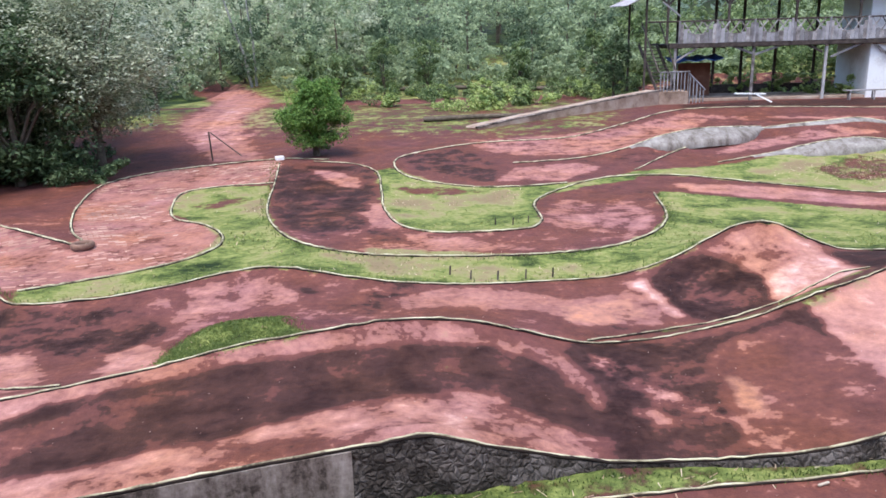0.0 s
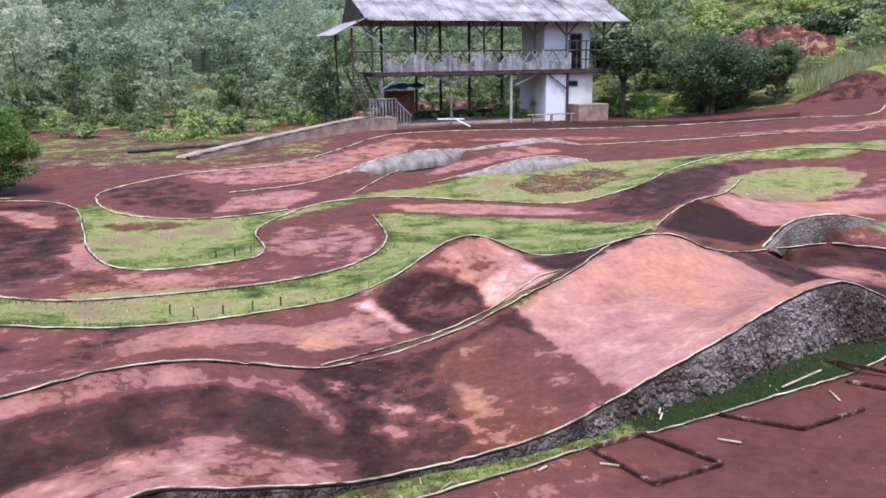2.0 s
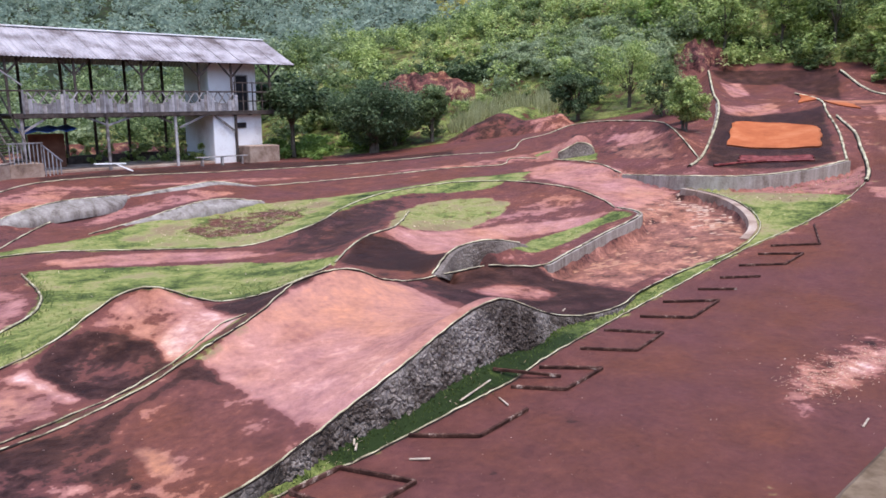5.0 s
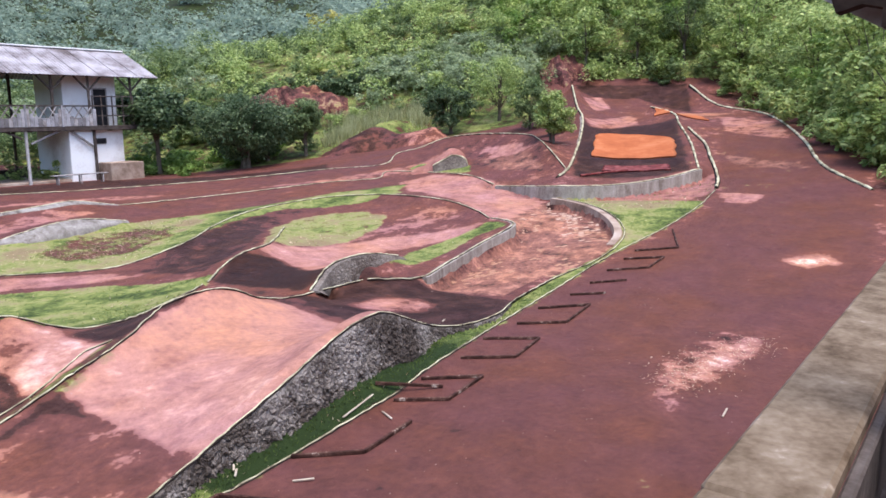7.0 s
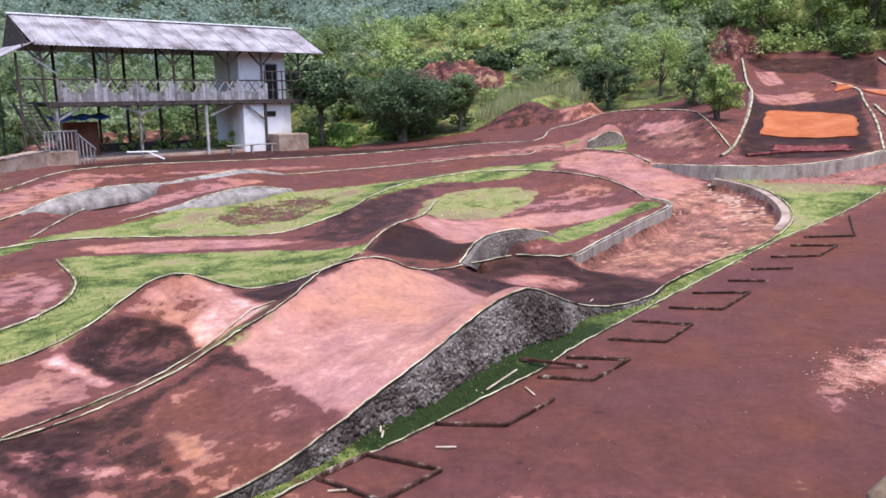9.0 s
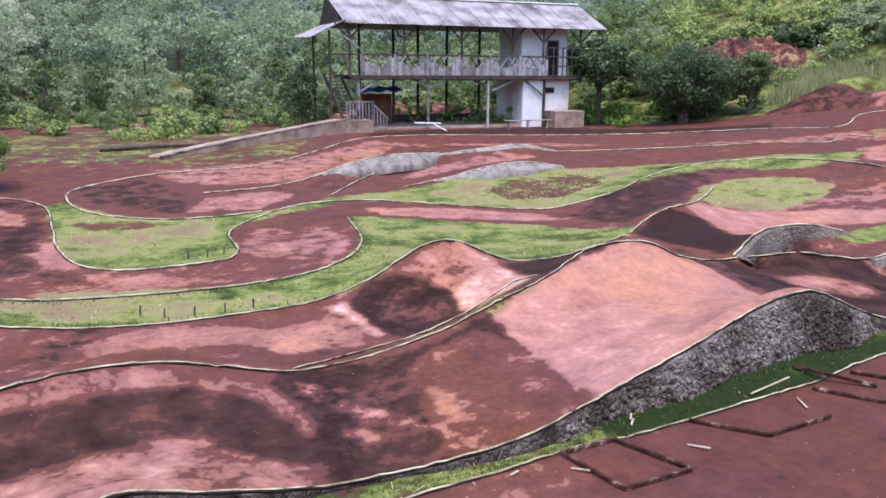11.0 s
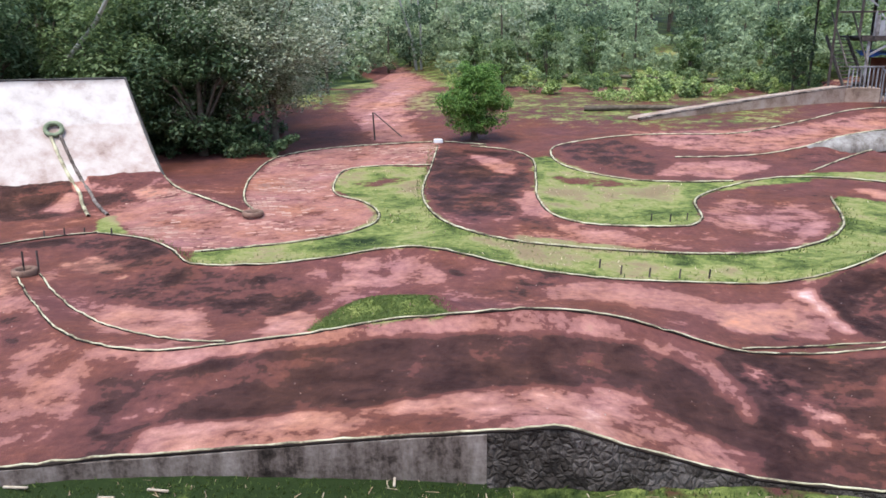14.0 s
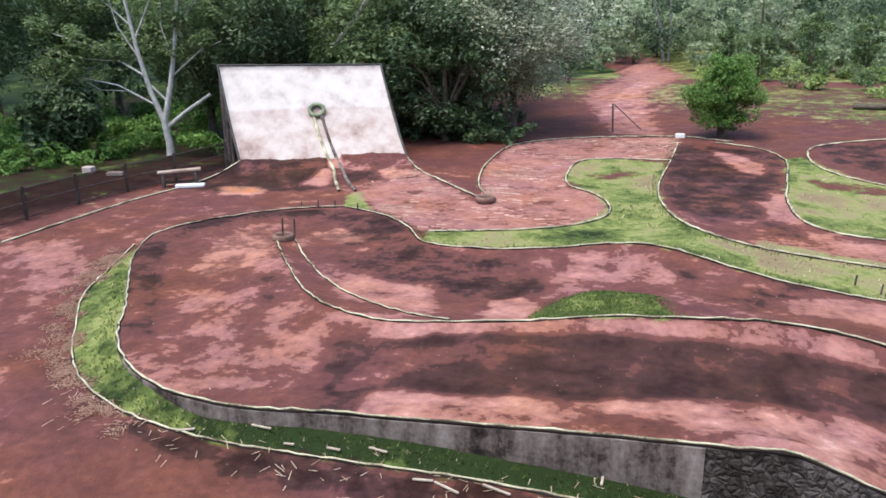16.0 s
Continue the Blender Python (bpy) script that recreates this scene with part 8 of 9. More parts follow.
# pale grit and small pebbles lying on the earth
def grit(n, seed):
    rng = np.random.default_rng(seed)
    d = rng.uniform(5.5**0.5, 24**0.5, n) ** 2
    a = np.radians(rng.uniform(-62, 80, n))
    x, y = d * np.sin(a), d * np.cos(a)
    s = rng.uniform(0.003, 0.008, n) * (1 + 0.02 * d) * np.where(rng.uniform(size=n) > 0.97, 2.0, 1.0)
    z = level(x, y) + s * 0.3
    shape = np.array([(1, 0, 0), (-0.5, 0.85, 0), (-0.5, -0.85, 0), (0, 0, 0.9), (0, 0, -0.6)])
    tris = np.array([(0, 1, 3), (1, 2, 3), (2, 0, 3), (1, 0, 4), (2, 1, 4), (0, 2, 4)])
    t = rng.uniform(0, 6.28, n)
    c, q = np.cos(t)[:, None], np.sin(t)[:, None]
    v = np.stack([shape[None, :, 0] * c - shape[None, :, 1] * q, shape[None, :, 0] * q + shape[None, :, 1] * c, np.repeat(shape[None, :, 2], n, 0)], -1) * s[:, None, None]
    v += np.stack([x, y, z], 1)[:, None]
    f = (tris[None] + 5 * np.arange(n)[:, None, None]).reshape(-1, 3)
    tagged(new("grit", mesh_from("grit", v.reshape(-1, 3), f, GRIT, False)), "scattered pale grit and pebbles on the red earth", "gravel", kind="stuff")


GRIT = leaf_material("mixed_grit", (0.18, 0.09, 0.075), (0.33, 0.20, 0.17), (0.58, 0.50, 0.45), 0.9)
grit(1500, 8)


# bricks of the paved stretches
def brick_mesh():
    bm = bmesh.new()
    bmesh.ops.create_cube(bm, size=1, matrix=Matrix.Diagonal((0.225, 0.105, 0.07, 1)))
    for v in bm.verts:
        if v.co.z > 0:
            v.co.x *= 0.95
            v.co.y *= 0.9
    me = bpy.data.meshes.new("brick")
    bm.to_mesh(me)
    bm.free()
    me.materials.append(BRICK)
    return me


def pave(name, outline, turn, label, seed, box, sunk=0.02, rest_mat=None):
    """Bricks laid in rows within an outline: those within the box singly, the rest as one mass."""
    rng = np.random.default_rng(seed)
    poly = np.array(outline)
    lo, hi = poly.min(0), poly.max(0)
    mid = (lo + hi) / 2
    reach = np.linalg.norm(hi - lo) / 2 + 0.3
    c, s = math.cos(turn), math.sin(turn)
    us, vs = np.arange(-reach, reach, 0.24), np.arange(-reach, reach, 0.12)
    u, v = np.meshgrid(us, vs, indexing="ij")
    u = u + np.where((np.arange(len(vs)) % 2)[None, :] == 1, 0.12, 0.0)
    x, y = mid[0] + u * c - v * s, mid[1] + u * s + v * c
    ok = inside(poly, x, y) & (rng.uniform(size=x.shape) > 0.04)
    for line in (rim_line[::6], LINES["wall2"][::6]):
        ok &= ((x[..., None] - line[:, 0]) ** 2 + (y[..., None] - line[:, 1]) ** 2).min(-1) > 0.14
    x, y = x[ok], y[ok]
    z = level(x, y)
    gx, gy = (level(x + 0.1, y) - z) / 0.1, (level(x, y + 0.1) - z) / 0.1
    road_bed = tagged(new(name), label, "paving", kind="structure")
    road_bed.location = (float(mid[0]), float(mid[1]), 0)
    shared = brick_mesh()
    if rest_mat:
        shared.materials[0] = rest_mat
    corners = np.array([co.co[:] for co in shared.vertices])
    polys = np.array([p.vertices[:] for p in shared.polygons])
    single = (x > box[0]) & (x < box[1]) & (y > box[2]) & (y < box[3])
    single &= np.cumsum(single) <= 300
    allv = []
    for k in range(len(x)):
        n = Vector((-gx[k], -gy[k], 1)).normalized()
        rot = n.to_track_quat("Z", "Y").to_matrix().to_4x4()
        m = Matrix.Translation((x[k], y[k], z[k] - sunk + rng.normal() * 0.005 - 0.009 * (1 + math.sin(1.1 * x[k] + 1.7 * math.sin(0.9 * y[k])) * math.sin(1.3 * y[k] + math.sin(1.6 * x[k]))))) @ Matrix.Rotation(turn + rng.normal() * 0.05, 4, "Z")
        m = m @ Euler((math.atan(gy[k] * c - gx[k] * s) + rng.normal() * 0.02, -math.atan(gx[k] * c + gy[k] * s) + rng.normal() * 0.02, 0)).to_matrix().to_4x4()
        if single[k]:
            ob = new("brick", shared)
            ob.parent = road_bed
            ob.matrix_basis = Matrix.Translation((-float(mid[0]), -float(mid[1]), 0)) @ m
        else:
            mm = np.array(m)
            allv.append(corners @ mm[:3, :3].T + mm[:3, 3])
    v = np.vstack(allv)
    f = (polys[None] + 8 * np.arange(len(allv))[:, None, None]).reshape(-1, 4)
    rest = new("bricks", mesh_from("bricks", v - np.array((mid[0], mid[1], 0)), f, rest_mat or BRICKS_JOINED, False))
    rest.parent = road_bed
    rest["kind"] = "stuff"


def joined_brick_material():
    m, t, b = material("worn_brick_paving", 0.9)
    geo = t.nodes.new("ShaderNodeNewGeometry")
    v = math_node(t, "ADD", math_node(t, "MULTIPLY", noise_node(t, 0.9, 6.0), 0.8), math_node(t, "MULTIPLY", geo.outputs["Random Per Island"], 0.2))
    t.links.new(ramp(t, v, [(0.30, (0.17, 0.078, 0.060)), (0.44, (0.28, 0.135, 0.105)), (0.56, (0.38, 0.205, 0.158)), (0.72, (0.52, 0.34, 0.27))]), b.inputs["Base Color"])
    bump(t, noise_node(t, 30.0, 4.0), b, 0.3, 0.01)
    return m


def muddy_brick_material():
    m, t, b = material("muddy_orange_brick", 0.85)
    geo = t.nodes.new("ShaderNodeNewGeometry")
    v = math_node(t, "ADD", math_node(t, "MULTIPLY", noise_node(t, 0.42, 8.0, None, 0.62), 0.9), math_node(t, "MULTIPLY", geo.outputs["Random Per Island"], 0.1))
    t.links.new(ramp(t, v, [(0.36, (0.17, 0.078, 0.056)), (0.44, (0.27, 0.125, 0.080)), (0.51, (0.37, 0.185, 0.118)), (0.58, (0.42, 0.25, 0.18)), (0.68, (0.49, 0.34, 0.27))]), b.inputs["Base Color"])
    b.inputs["Specular IOR Level"].default_value = 0.2
    bump(t, noise_node(t, 30.0, 4.0), b, 0.3, 0.01)
    return m


BRICKS_JOINED, BRICKS_MUDDY = joined_brick_material(), muddy_brick_material()
paved = [outline for kind, strength, outline in PATCHES if kind == "brick"]
pave("brick_paving", paved[0], 0.5, "worn pinkish brick paving on the curved lane", 4, (-8.5, -5, 12, 15.5), 0.031)
pave("brick_paving", paved[1], -0.3, "muddy orange brick paving in the bowl", 5, (13, 18, 8, 11), 0.034, BRICKS_MUDDY)


# ground frames of thin timber beside the road
def ground_frame(points, label="low rectangular timber frame lying on the red dirt"):
    cx, cy = np.mean([p[0] for p in points]), np.mean([p[1] for p in points])
    f = thing("ground_frame", (cx, cy, float(level(cx, cy))), label, "frame", "roadside frames")
    for a, b in zip(points[:-1], points[1:]):
        za, zb = float(level(*a)), float(level(*b))
        hang(f, "bar", beam_mesh("bar", (*a, za + 0.03), (*b, zb + 0.03), 0.04, 0.05, FRAMEWOOD))


FRAMEWOOD = surface("muddy_timber", [(0.38, (0.024, 0.010, 0.008)), (0.52, (0.062, 0.027, 0.021)), (0.60, (0.13, 0.07, 0.056)), (0.68, (0.42, 0.34, 0.29))], 7.0, 36.0, 0.85)
ground_frame([(4.78, 6.65), (4.06, 6.59), (4.3, 5.74), (5.2, 5.81), (4.78, 6.65)])
ground_frame([(5.92, 6.74), (6.57, 6.11), (7.65, 6.23)])
ground_frame([(9.04, 7.14), (9.74, 6.43), (8.62, 6.3), (8.1, 6.92)])
ground_frame([(11.44, 7.55), (12.07, 6.7), (10.89, 6.51), (10.27, 7.24)])
ground_frame([(13.88, 7.75), (14.71, 6.94), (13.31, 6.78), (12.65, 7.54)])
ground_frame([(16.27, 7.69), (16.84, 7.01)])
ground_frame([(15.19, 7.66), (15.69, 7.02)])
ground_frame([(18.44, 7.78), (18.98, 6.9), (18.01, 6.92), (17.37, 7.76)])
ground_frame([(21.47, 7.58), (19.91, 6.85), (19.24, 7.8)])
ground_frame([(8.17, 7.34), (8.98, 6.67)])



CHIPWOOD = surface("pale_split_wood", [(0.3, (0.22, 0.16, 0.12)), (0.5, (0.42, 0.34, 0.27)), (0.7, (0.58, 0.50, 0.42))], 4.0, 30.0, 0.85)


def litter(x, y, length, turn, label, mat=None, thick=0.025):
    z = float(level(x, y))
    dx, dy = 0.5 * length * math.cos(turn), 0.5 * length * math.sin(turn)
    ob = new("stick", beam_mesh("stick", (x - dx, y - dy, z + 0.02), (x + dx, y + dy, z + 0.03), thick, thick * 0.7, mat or CHIPWOOD))
    tagged(ob, label, "stick", "litter")


litter(7.62, 6.64, 0.28, 1.2, "white painted batten lying in the dirt")
litter(5.19, 6.87, 0.16, 0.8, "broken pale stick on the grass strip")
litter(7.54, 7.10, 0.9, 0.25, "long thin dry stalk on the grass")
litter(5.23, 6.96, 0.14, 0.9, "broken pale stick on the grass strip")
litter(-4.42, 5.22, 0.16, 0.1, "pale fallen leaf stalk on grass")
litter(-4.00, 5.40, 0.22, 0.0, "pale fallen leaf stalk on grass")
litter(-3.38, 5.25, 0.2, 0.3, "pale fallen leaf stalk on grass")
litter(-6.06, 4.77, 0.2, 0.6, "pale dry reed on the grass")
litter(-1.90, 6.04, 0.15, 1.8, "pale dry twig on the grass")
litter(-5.31, 5.13, 0.25, 0.1, "pale dry reed on the grass")
litter(-4.89, 5.08, 0.12, 0.2, "pale wood splinter in the dirt")
litter(-3.13, 5.26, 0.3, -0.2, "pale wood splinter in the dirt")
litter(-2.71, 5.46, 0.3, -0.1, "pale wood splinter in the dirt")
litter(4.08, 6.22, 0.2, -0.7, "pale wood splinter in the dirt")
litter(5.60, 6.18, 0.25, -0.8, "pale wood splinter in the dirt")
litter(10.48, 2.84, 0.3, 0.1, "pale scrap in the dirt")
litter(3.57, 6.94, 0.15, 0.1, "white scrap below the kerb")
litter(3.38, 6.39, 0.12, 0.3, "white scrap of litter")
litter(11.72, 8.67, 0.14, 0.3, "white scrap by the jump")



def stake(x, y, tall=0.16):
    z = float(level(x, y))
    ob = new("stake", tube(np.array([(x, y, z - 0.05), (x + 0.004, y, z + tall * 0.5), (x + 0.01, y + 0.005, z + tall)]), 0.016, DARKWOOD, "stake"))
    tagged(ob, "short dark wooden stake beside the kerb", "stake", "stakes")


for x, y in ((-0.2, 12.72), (0.16, 12.45), (0.62, 12.4), (1.1, 12.43), (1.57, 12.5), (0.78, 16.48), (1.17, 16.43), (1.52, 16.55), (1.85, 18.18), (-11.31, 12.74), (-11.05, 13.01), (-9.72, 12.73), (-10.42, 12.83)):
    stake(x, y)


# fence along the outer edge of the road
def net_fence():
    f = thing("fence", (-16.0, 12.0, 0.0), "low dark mesh fence with thin posts along the road", "fence")
    line = spline([(-16.6, 15.6, 0.1), (-16.9, 14.0, 0.05), (-17.0, 12.0, 0.05), (-16.7, 10.0, 0.05), (-16.2, 8.0, 0.05), (-15.4, 6.0, 0.03), (-14.0, 4.0, 0.0)], 0.25)
    line[:, 2] = level(line[:, 0], line[:, 1])
    for k in range(0, len(line), 6):
        p = line[k]
        hang(f, "post", beam_mesh("post", (p[0], p[1], p[2] - 0.1), (p[0], p[1], p[2] + 0.78), 0.06, 0.06, DARKWOOD))
    for h in (0.72, 0.4, 0.06):
        q = line.copy()
        q[:, 2] += h
        hang(f, "rail", tube(q, 0.014, DARKWOOD, "rail", 5), "thin dark wire")
    strands = []
    for k in range(len(line) - 1):
        for s in range(9):
            a = line[k] + (line[k + 1] - line[k]) * s / 9
            strands.append([(a[0], a[1], a[2], 0.007), (a[0], a[1], a[2] + 0.7, 0.007)])
    hang(f, "net", limb_mesh(strands, SHADEBROWN, "net", 3), "dark netting strands")


net_fence()


def block(x, y, sx, sy, sz, turn, label, mat, name="slab"):
    z = float(level(x, y))
    ob = new(name, box_mesh(name, (-sx / 2, -sy / 2, 0), (sx / 2, sy / 2, sz), mat))
    ob.location, ob.rotation_euler = (x, y, z - 0.01), (0, 0, turn)
    tagged(ob, label, name)


block(-15.9, 13.6, 0.75, 0.2, 0.09, 0.7, "white slab lying at the road's edge", WHITEWASH)
block(-20.6, 13.9, 0.32, 0.24, 0.2, 0.3, "pale lump of stone in the undergrowth", PLASTER, "stone_block")
block(-19.5, 14.0, 0.5, 0.24, 0.11, 0.5, "flat pale stone at the undergrowth's edge", PLASTER, "stone_block")
block(-6.15, 25.9, 0.3, 0.2, 0.14, 0.4, "white stone on the corner of the lane", WHITEWASH, "stone_block")


# the barrier post across the path
def barrier():
    b = thing("barrier", (-8.6, 26.3, 0.4), "thin dark post with a slanting stay beside the path", "barrier")
    hang(b, "post", beam_mesh("post", (-8.6, 26.3, 0.2), (-8.65, 26.3, 1.4), 0.05, 0.05, DARKWOOD))
    hang(b, "stay", beam_mesh("stay", (-8.6, 26.3, 1.38), (-7.55, 26.2, 0.55), 0.035, 0.035, DARKWOOD))


barrier()


# logs lying across the waste ground
def log(a, b, r, label):
    za, zb = float(level(*a)) + r, float(level(*b)) + r
    ob = new("log", limb_mesh([[(*a, za, r), ((a[0] + b[0]) / 2, (a[1] + b[1]) / 2, (za + zb) / 2 + 0.03, r * 0.9), (*b, zb, r * 0.7)]], BARK, "log"))
    tagged(ob, label, "log", "logs")


log((-1.5, 33.5), (3.2, 34.0), 0.12, "long dark log lying on the waste ground")
log((2.0, 50.0), (9.0, 48.5), 0.16, "long fallen trunk in front of the thicket")
log((-4.0, 53.0), (3.0, 51.5), 0.15, "fallen grey trunk at the thicket's edge")

# rail of the stand on which the viewer leans
rail = thing("railing", (3.0, 0.31, 3.45), "broad weathered plank rail of the viewer's stand", "railing")
RAILWOOD = surface("grey_brown_plank", [(0.32, (0.075, 0.048, 0.030)), (0.44, (0.14, 0.097, 0.066)), (0.56, (0.20, 0.145, 0.103)), (0.64, (0.25, 0.19, 0.145)), (0.72, (0.42, 0.35, 0.28))], 9.0, 50.0, 0.95)
hang(rail, "plank", box_mesh("plank", (-4.0, 0.202, 3.45), (1.37, 0.41, 3.5), RAILWOOD))
hang(rail, "plank", box_mesh("plank", (1.375, 0.20, 3.452), (9.0, 0.412, 3.503), RAILWOOD))
hang(rail, "side_board", box_mesh("side_board", (-4.0, 0.17, 3.25), (9.0, 0.198, 3.47), DARKWOOD))
for x in (-3.5, -1.0, 1.3, 4.0, 6.5):
    hang(rail, "post", box_mesh("post", (x, 0.24, 0.0), (x + 0.1, 0.36, 3.45), DARKWOOD))
for x, y in ((1.43, 0.36), (1.9, 0.35), (2.05, 0.33)):
    hang(rail, "nail", tube(np.array([(x, y, 3.49), (x, y, 3.506)]), 0.006, DARKRIM, "nail"))


# corner of the stand's own roof
DARKBROWN = surface("dark_brown_timber", [(0.3, (0.02, 0.012, 0.009)), (0.7, (0.06, 0.038, 0.028))], 5.0, 40.0, 0.85)
def prism(name, outline, x, thick, mat):
    """A board cut to an outline given in y and z, lying across x."""
    n = len(outline)
    bm = bmesh.new()
    a = [bm.verts.new((x, y, z)) for y, z in outline]
    b = [bm.verts.new((x + thick, y, z)) for y, z in outline]
    bm.faces.new(a)
    bm.faces.new(b[::-1])
    for i in range(n):
        bm.faces.new((a[i], b[i], b[(i + 1) % n], a[(i + 1) % n]))
    bmesh.ops.recalc_face_normals(bm, faces=bm.faces)
    me = bpy.data.meshes.new(name)
    bm.to_mesh(me)
    bm.free()
    me.materials.append(mat)
    return me


eave = thing("roof_eave", (1.95, 0.3, 3.45), "dark timber eave corner of the viewer's stand", "eave")
hang(eave, "lining", prism("lining", [(0.415, 4.475), (0.24, 4.375), (-0.6, 4.375), (-0.6, 4.60), (0.415, 4.60)], 1.98, 0.02, WOOD), "grey board lining")
hang(eave, "bracket", prism("bracket", [(0.345, 4.60), (0.345, 4.45), (0.33, 4.41), (0.28, 4.425), (0.24, 4.415), (0.24, 4.375), (0.18, 4.36), (0.10, 4.36), (0.10, 4.60)], 1.90, 0.06, DARKBROWN), "dark brown shaped bracket")
hang(eave, "post", box_mesh("post", (1.90, 0.02, 0.0), (2.0, 0.12, 4.60), DARKBROWN))


# straw raked against the road kerb, and dry scraps about the lanes
def straw(spots, n, spread, length, label, seed, mat):
    rng = np.random.default_rng(seed)
    c = np.array(spots)[rng.integers(0, len(spots), n)]
    x, y = c[:, 0] + rng.normal(size=n) * spread, c[:, 1] + rng.normal(size=n) * spread
    t, s = rng.uniform(0, 6.28, n), rng.uniform(0.4, 1.0, n) * length
    z = level(x, y) + rng.uniform(0.003, 0.03, n)
    along = np.stack([np.cos(t) * s, np.sin(t) * s, rng.normal(size=n) * 0.15 * s], 1) * 0.5
    side = np.stack([-np.sin(t), np.cos(t), 0 * t], 1) * 0.006
    p = np.stack([x, y, z], 1)
    v = np.stack([p - along - side, p - along + side, p + along + side * 0.6, p + along - side * 0.6], 1).reshape(-1, 3)
    tagged(new("straw", mesh_from("straw", v, np.arange(len(v)).reshape(-1, 4), mat, False)), label, "straw", kind="stuff")


rim = offset(LINES["road"], 0.16)
rim = rim[(rim[:, 0] < -6.6) & (rim[:, 1] < 9.0)]
hubs = rim[np.random.default_rng(30).integers(0, len(rim), 60), :2] + np.random.default_rng(29).normal(size=(60, 2)) * 0.12
straw(hubs, 5200, 0.080, 0.075, "dry straw scattered along the outside of the road kerb", 31, REDSTRAW)
foot = offset(LINES["road"], 0.15)
foot = foot[(foot[:, 0] > -8.2) & (foot[:, 0] < 3)]
straw(foot[:, :2], 160, 0.22, 0.16, "pale scraps of straw and leaves beside the kerb", 32, STRAW)
straw([(12.6, 3.8), (13.3, 3.55), (13.9, 3.4), (12.0, 3.85), (11.4, 3.8)], 700, 0.3, 0.05, "pale straw spilled on the dirt road", 33, STRAW)
patch = np.random.default_rng(35).uniform((10.3, 20.5), (15.6, 24.3), (900, 2))
patch = patch[inside(WEEDS, patch[:, 0], patch[:, 1])]
patch = np.column_stack([patch, np.zeros(len(patch))])
wisps(patch, "grass_fringe", 26, 0.10, "dark rank weeds beside the concrete hump", GRASS_MID)
straw(patch[:, :2], 700, 0.4, 0.22, "dead stalks among the weeds beside the hump", 34, STRAW)
REDPAINT = surface("faded_red_paint", [(0.34, (0.055, 0.014, 0.013)), (0.5, (0.15, 0.028, 0.028)), (0.66, (0.26, 0.09, 0.08))], 5.0, 30.0, 0.7)
ORANGE = surface("orange_clay", [(0.32, (0.27, 0.072, 0.026)), (0.5, (0.37, 0.105, 0.040)), (0.68, (0.45, 0.158, 0.072))], 1.2, 18.0, 0.9, relief=0.3)


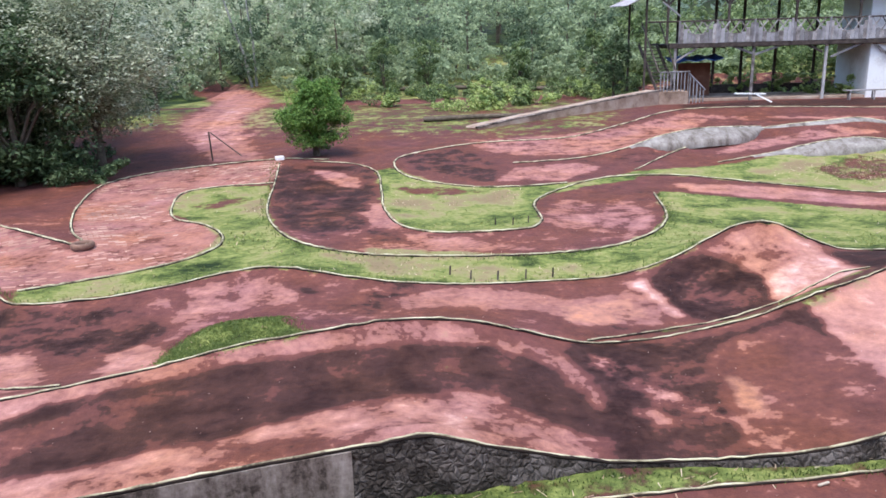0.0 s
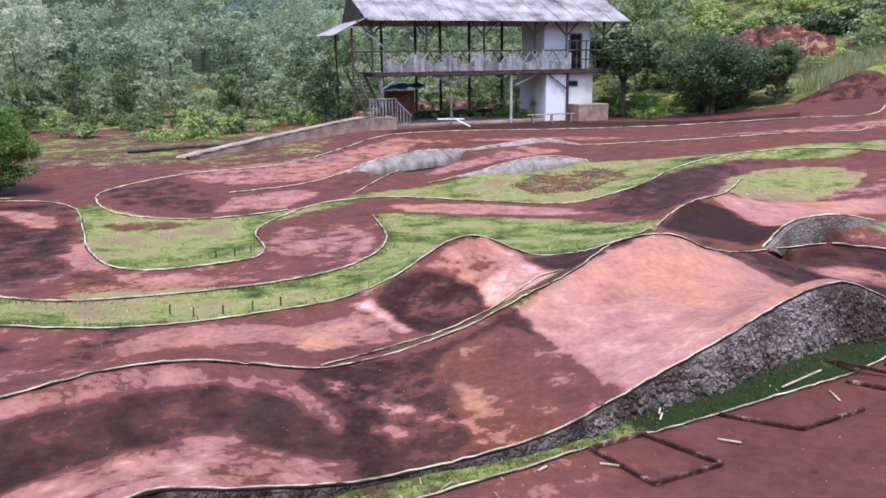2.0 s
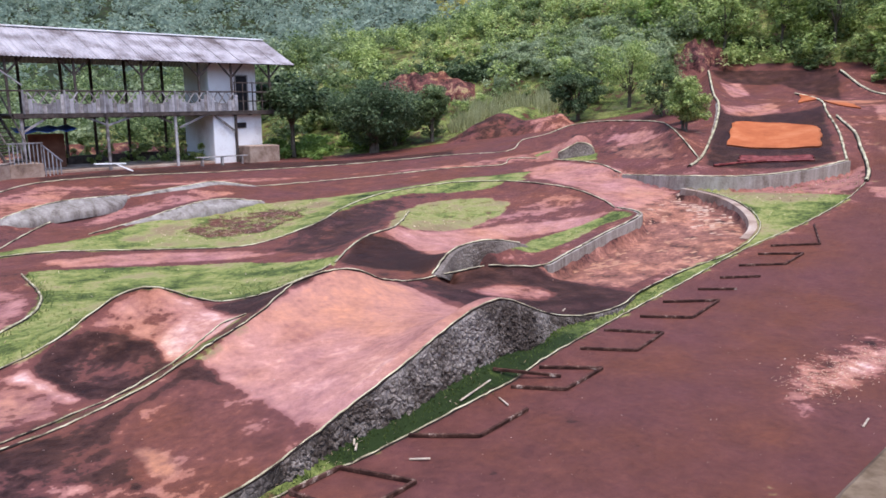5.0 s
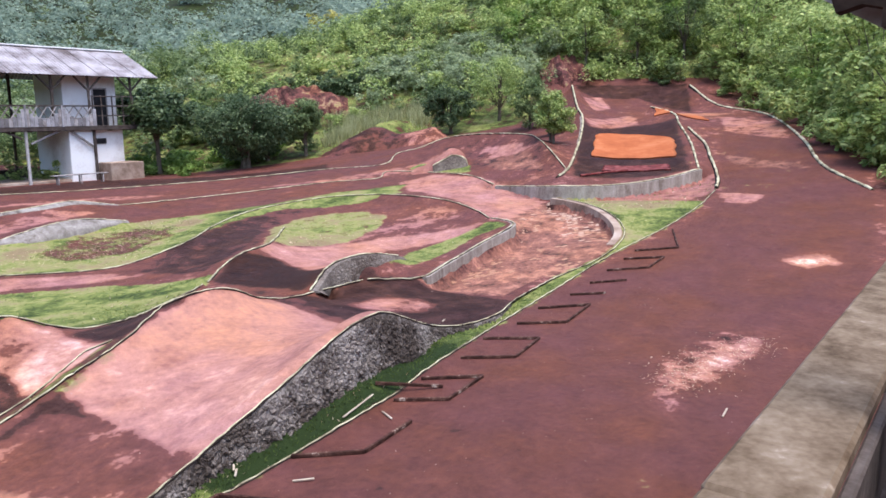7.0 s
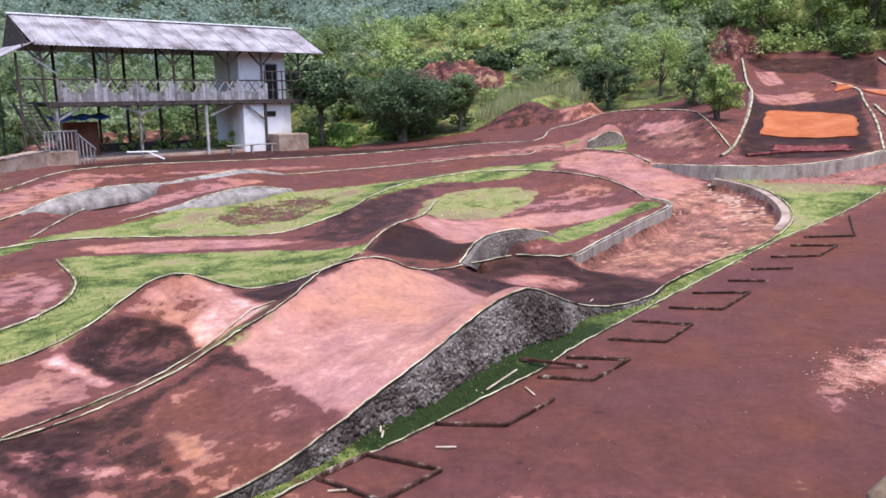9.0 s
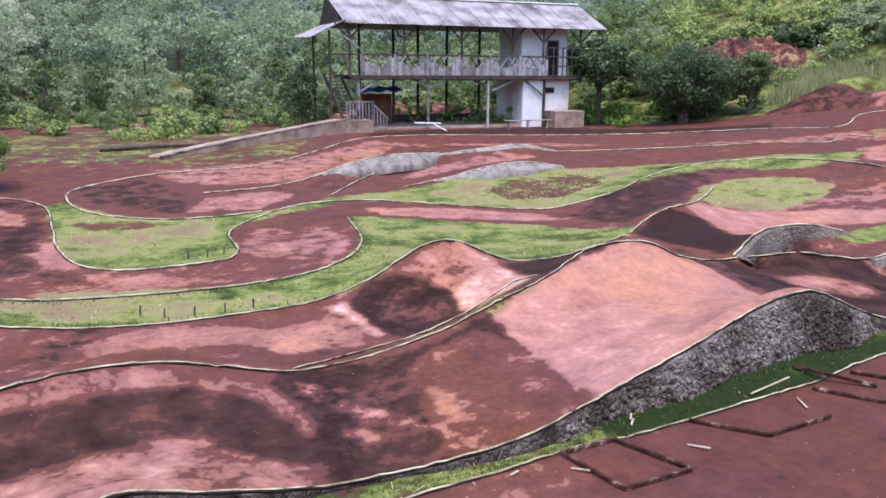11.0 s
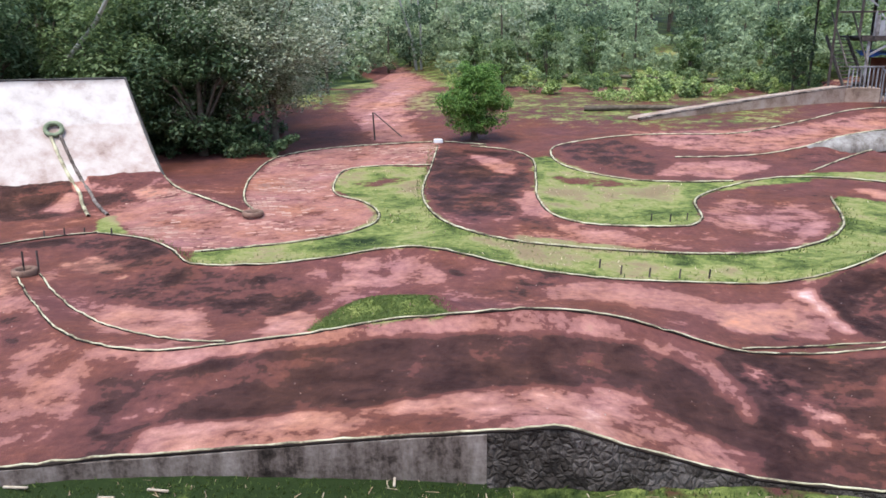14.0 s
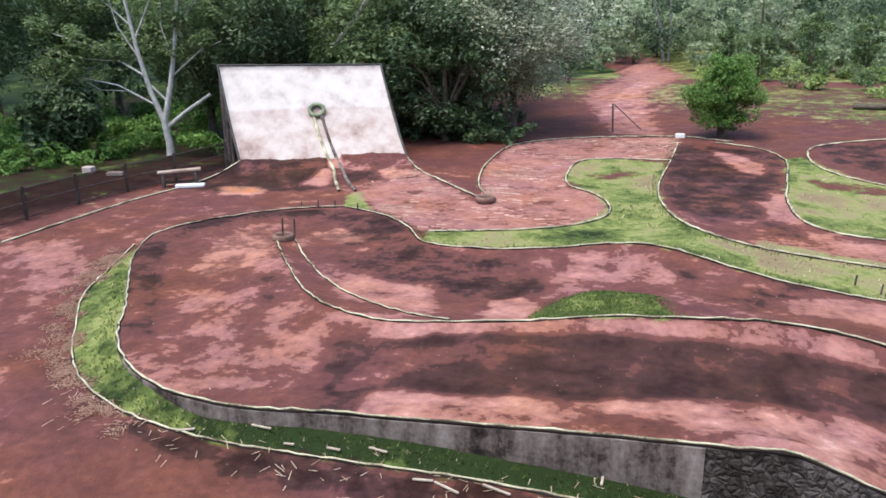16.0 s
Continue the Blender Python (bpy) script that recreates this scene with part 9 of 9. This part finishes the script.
def clay_pad(corners, mat, name, label, bulge=0.5):
    """A thin spread layer that follows the ground between four corners."""
    a, b, c, d = (np.array(p) for p in corners)
    n = 24
    top, foot = [], []
    for i in range(n + 1):
        u = i / n
        for j in range(n + 1):
            v = j / n
            p = (a * (1 - u) + b * u) * (1 - v) + (d * (1 - u) + c * u) * v
            p = p + (c - b) / np.linalg.norm(c - b) * bulge * v * math.sin(math.pi * u) ** 0.5
            wob = 0.04 * np.array((math.sin(17 * u + 5 * v), math.sin(13 * v + 9 * u)))
            x, y = p + wob
            top.append((x, y, float(level(x, y)) + 0.05))
    idx = np.arange((n + 1) ** 2).reshape(n + 1, n + 1)
    f = np.stack([idx[:-1, :-1], idx[1:, :-1], idx[1:, 1:], idx[:-1, 1:]], -1).reshape(-1, 4)
    k = len(top)
    ring = np.concatenate([idx[0], idx[1:, -1], idx[-1, -2::-1], idx[-2:0:-1, 0]])
    nxt = np.roll(ring, -1)
    low = np.array(top) - np.array((0, 0, 0.12))
    me = mesh_from(name, np.vstack([top, low]), np.vstack([f, np.stack([ring, ring + k, nxt + k, nxt], -1)]), mat)
    tagged(new(name, me), label, "clay", kind="structure")


clay_pad([(29.7, 14.1), (31.05, 10.95), (33.5, 11.9), (33.25, 15.6)], ORANGE, "clay_pad", "bright orange clay layer on the steep slope", 1.6)
clay_pad([(38.75, 14.9), (39.37, 12.25), (41.2, 13.4), (40.5, 15.5)], ORANGE, "clay_pad", "strip of orange clay across the upper lane", 0.2)
clay_pad([(27.7, 12.7), (28.95, 10.4), (29.75, 10.8), (28.6, 13.0)], REDPAINT, "red_strip", "strip of faded red paint below the orange clay", 0.0)
tagged(new("pole", tube(np.array([(26.35, 12.95, 1.86), (27.3, 12.4, 1.93), (28.2, 11.85, 1.98)]), 0.05, REDPAINT, "pole")), "red painted pole lying below the orange slope", "pole")

# the kerb that climbs from the road's corner beside the orange slope
upper = spline([(27.1, 8.08, 0.0), (29.2, 8.67, 0.0), (31.1, 9.56, 0.0), (33.3, 10.5, 0.0), (34.9, 11.5, 0.0), (36.0, 12.2, 0.0)], 0.1)
upper[:, 2] = level(upper[:, 0], upper[:, 1]) + 0.04
kerb(upper, "pale mortar kerb climbing beside the orange slope", 0.05)


# the platform on which the viewer stands, under its own roof
platform = thing("viewing_platform", (2.5, -1.4, 0.0), "timber viewing platform with plank floor and sheet roof", "platform")
for k in range(14):
    y = -2.9 + 0.215 * k
    hang(platform, "floor_plank", box_mesh("floor_plank", (-4.0, y, 2.55), (9.0, y + 0.205, 2.6), DARKWOOD))
for x in (-3.9, 0.3, 4.5, 8.8):
    hang(platform, "post", box_mesh("post", (x, -2.95, 0.0), (x + 0.12, -2.83, 4.75), DARKWOOD))
    hang(platform, "bearer", box_mesh("bearer", (x, -2.85, 2.42), (x + 0.1, 0.15, 2.55), DARKWOOD))
for k in range(13):
    x = -4.0 + k
    hang(platform, "roof_sheet", sheet_mesh("roof_sheet", ((x, -3.1, 4.9), (x + 1.05, -3.1, 4.9), (x + 1.05, -0.7, 4.72), (x, -0.7, 4.72)), ROOFING, 6, 0.02, 0.02))
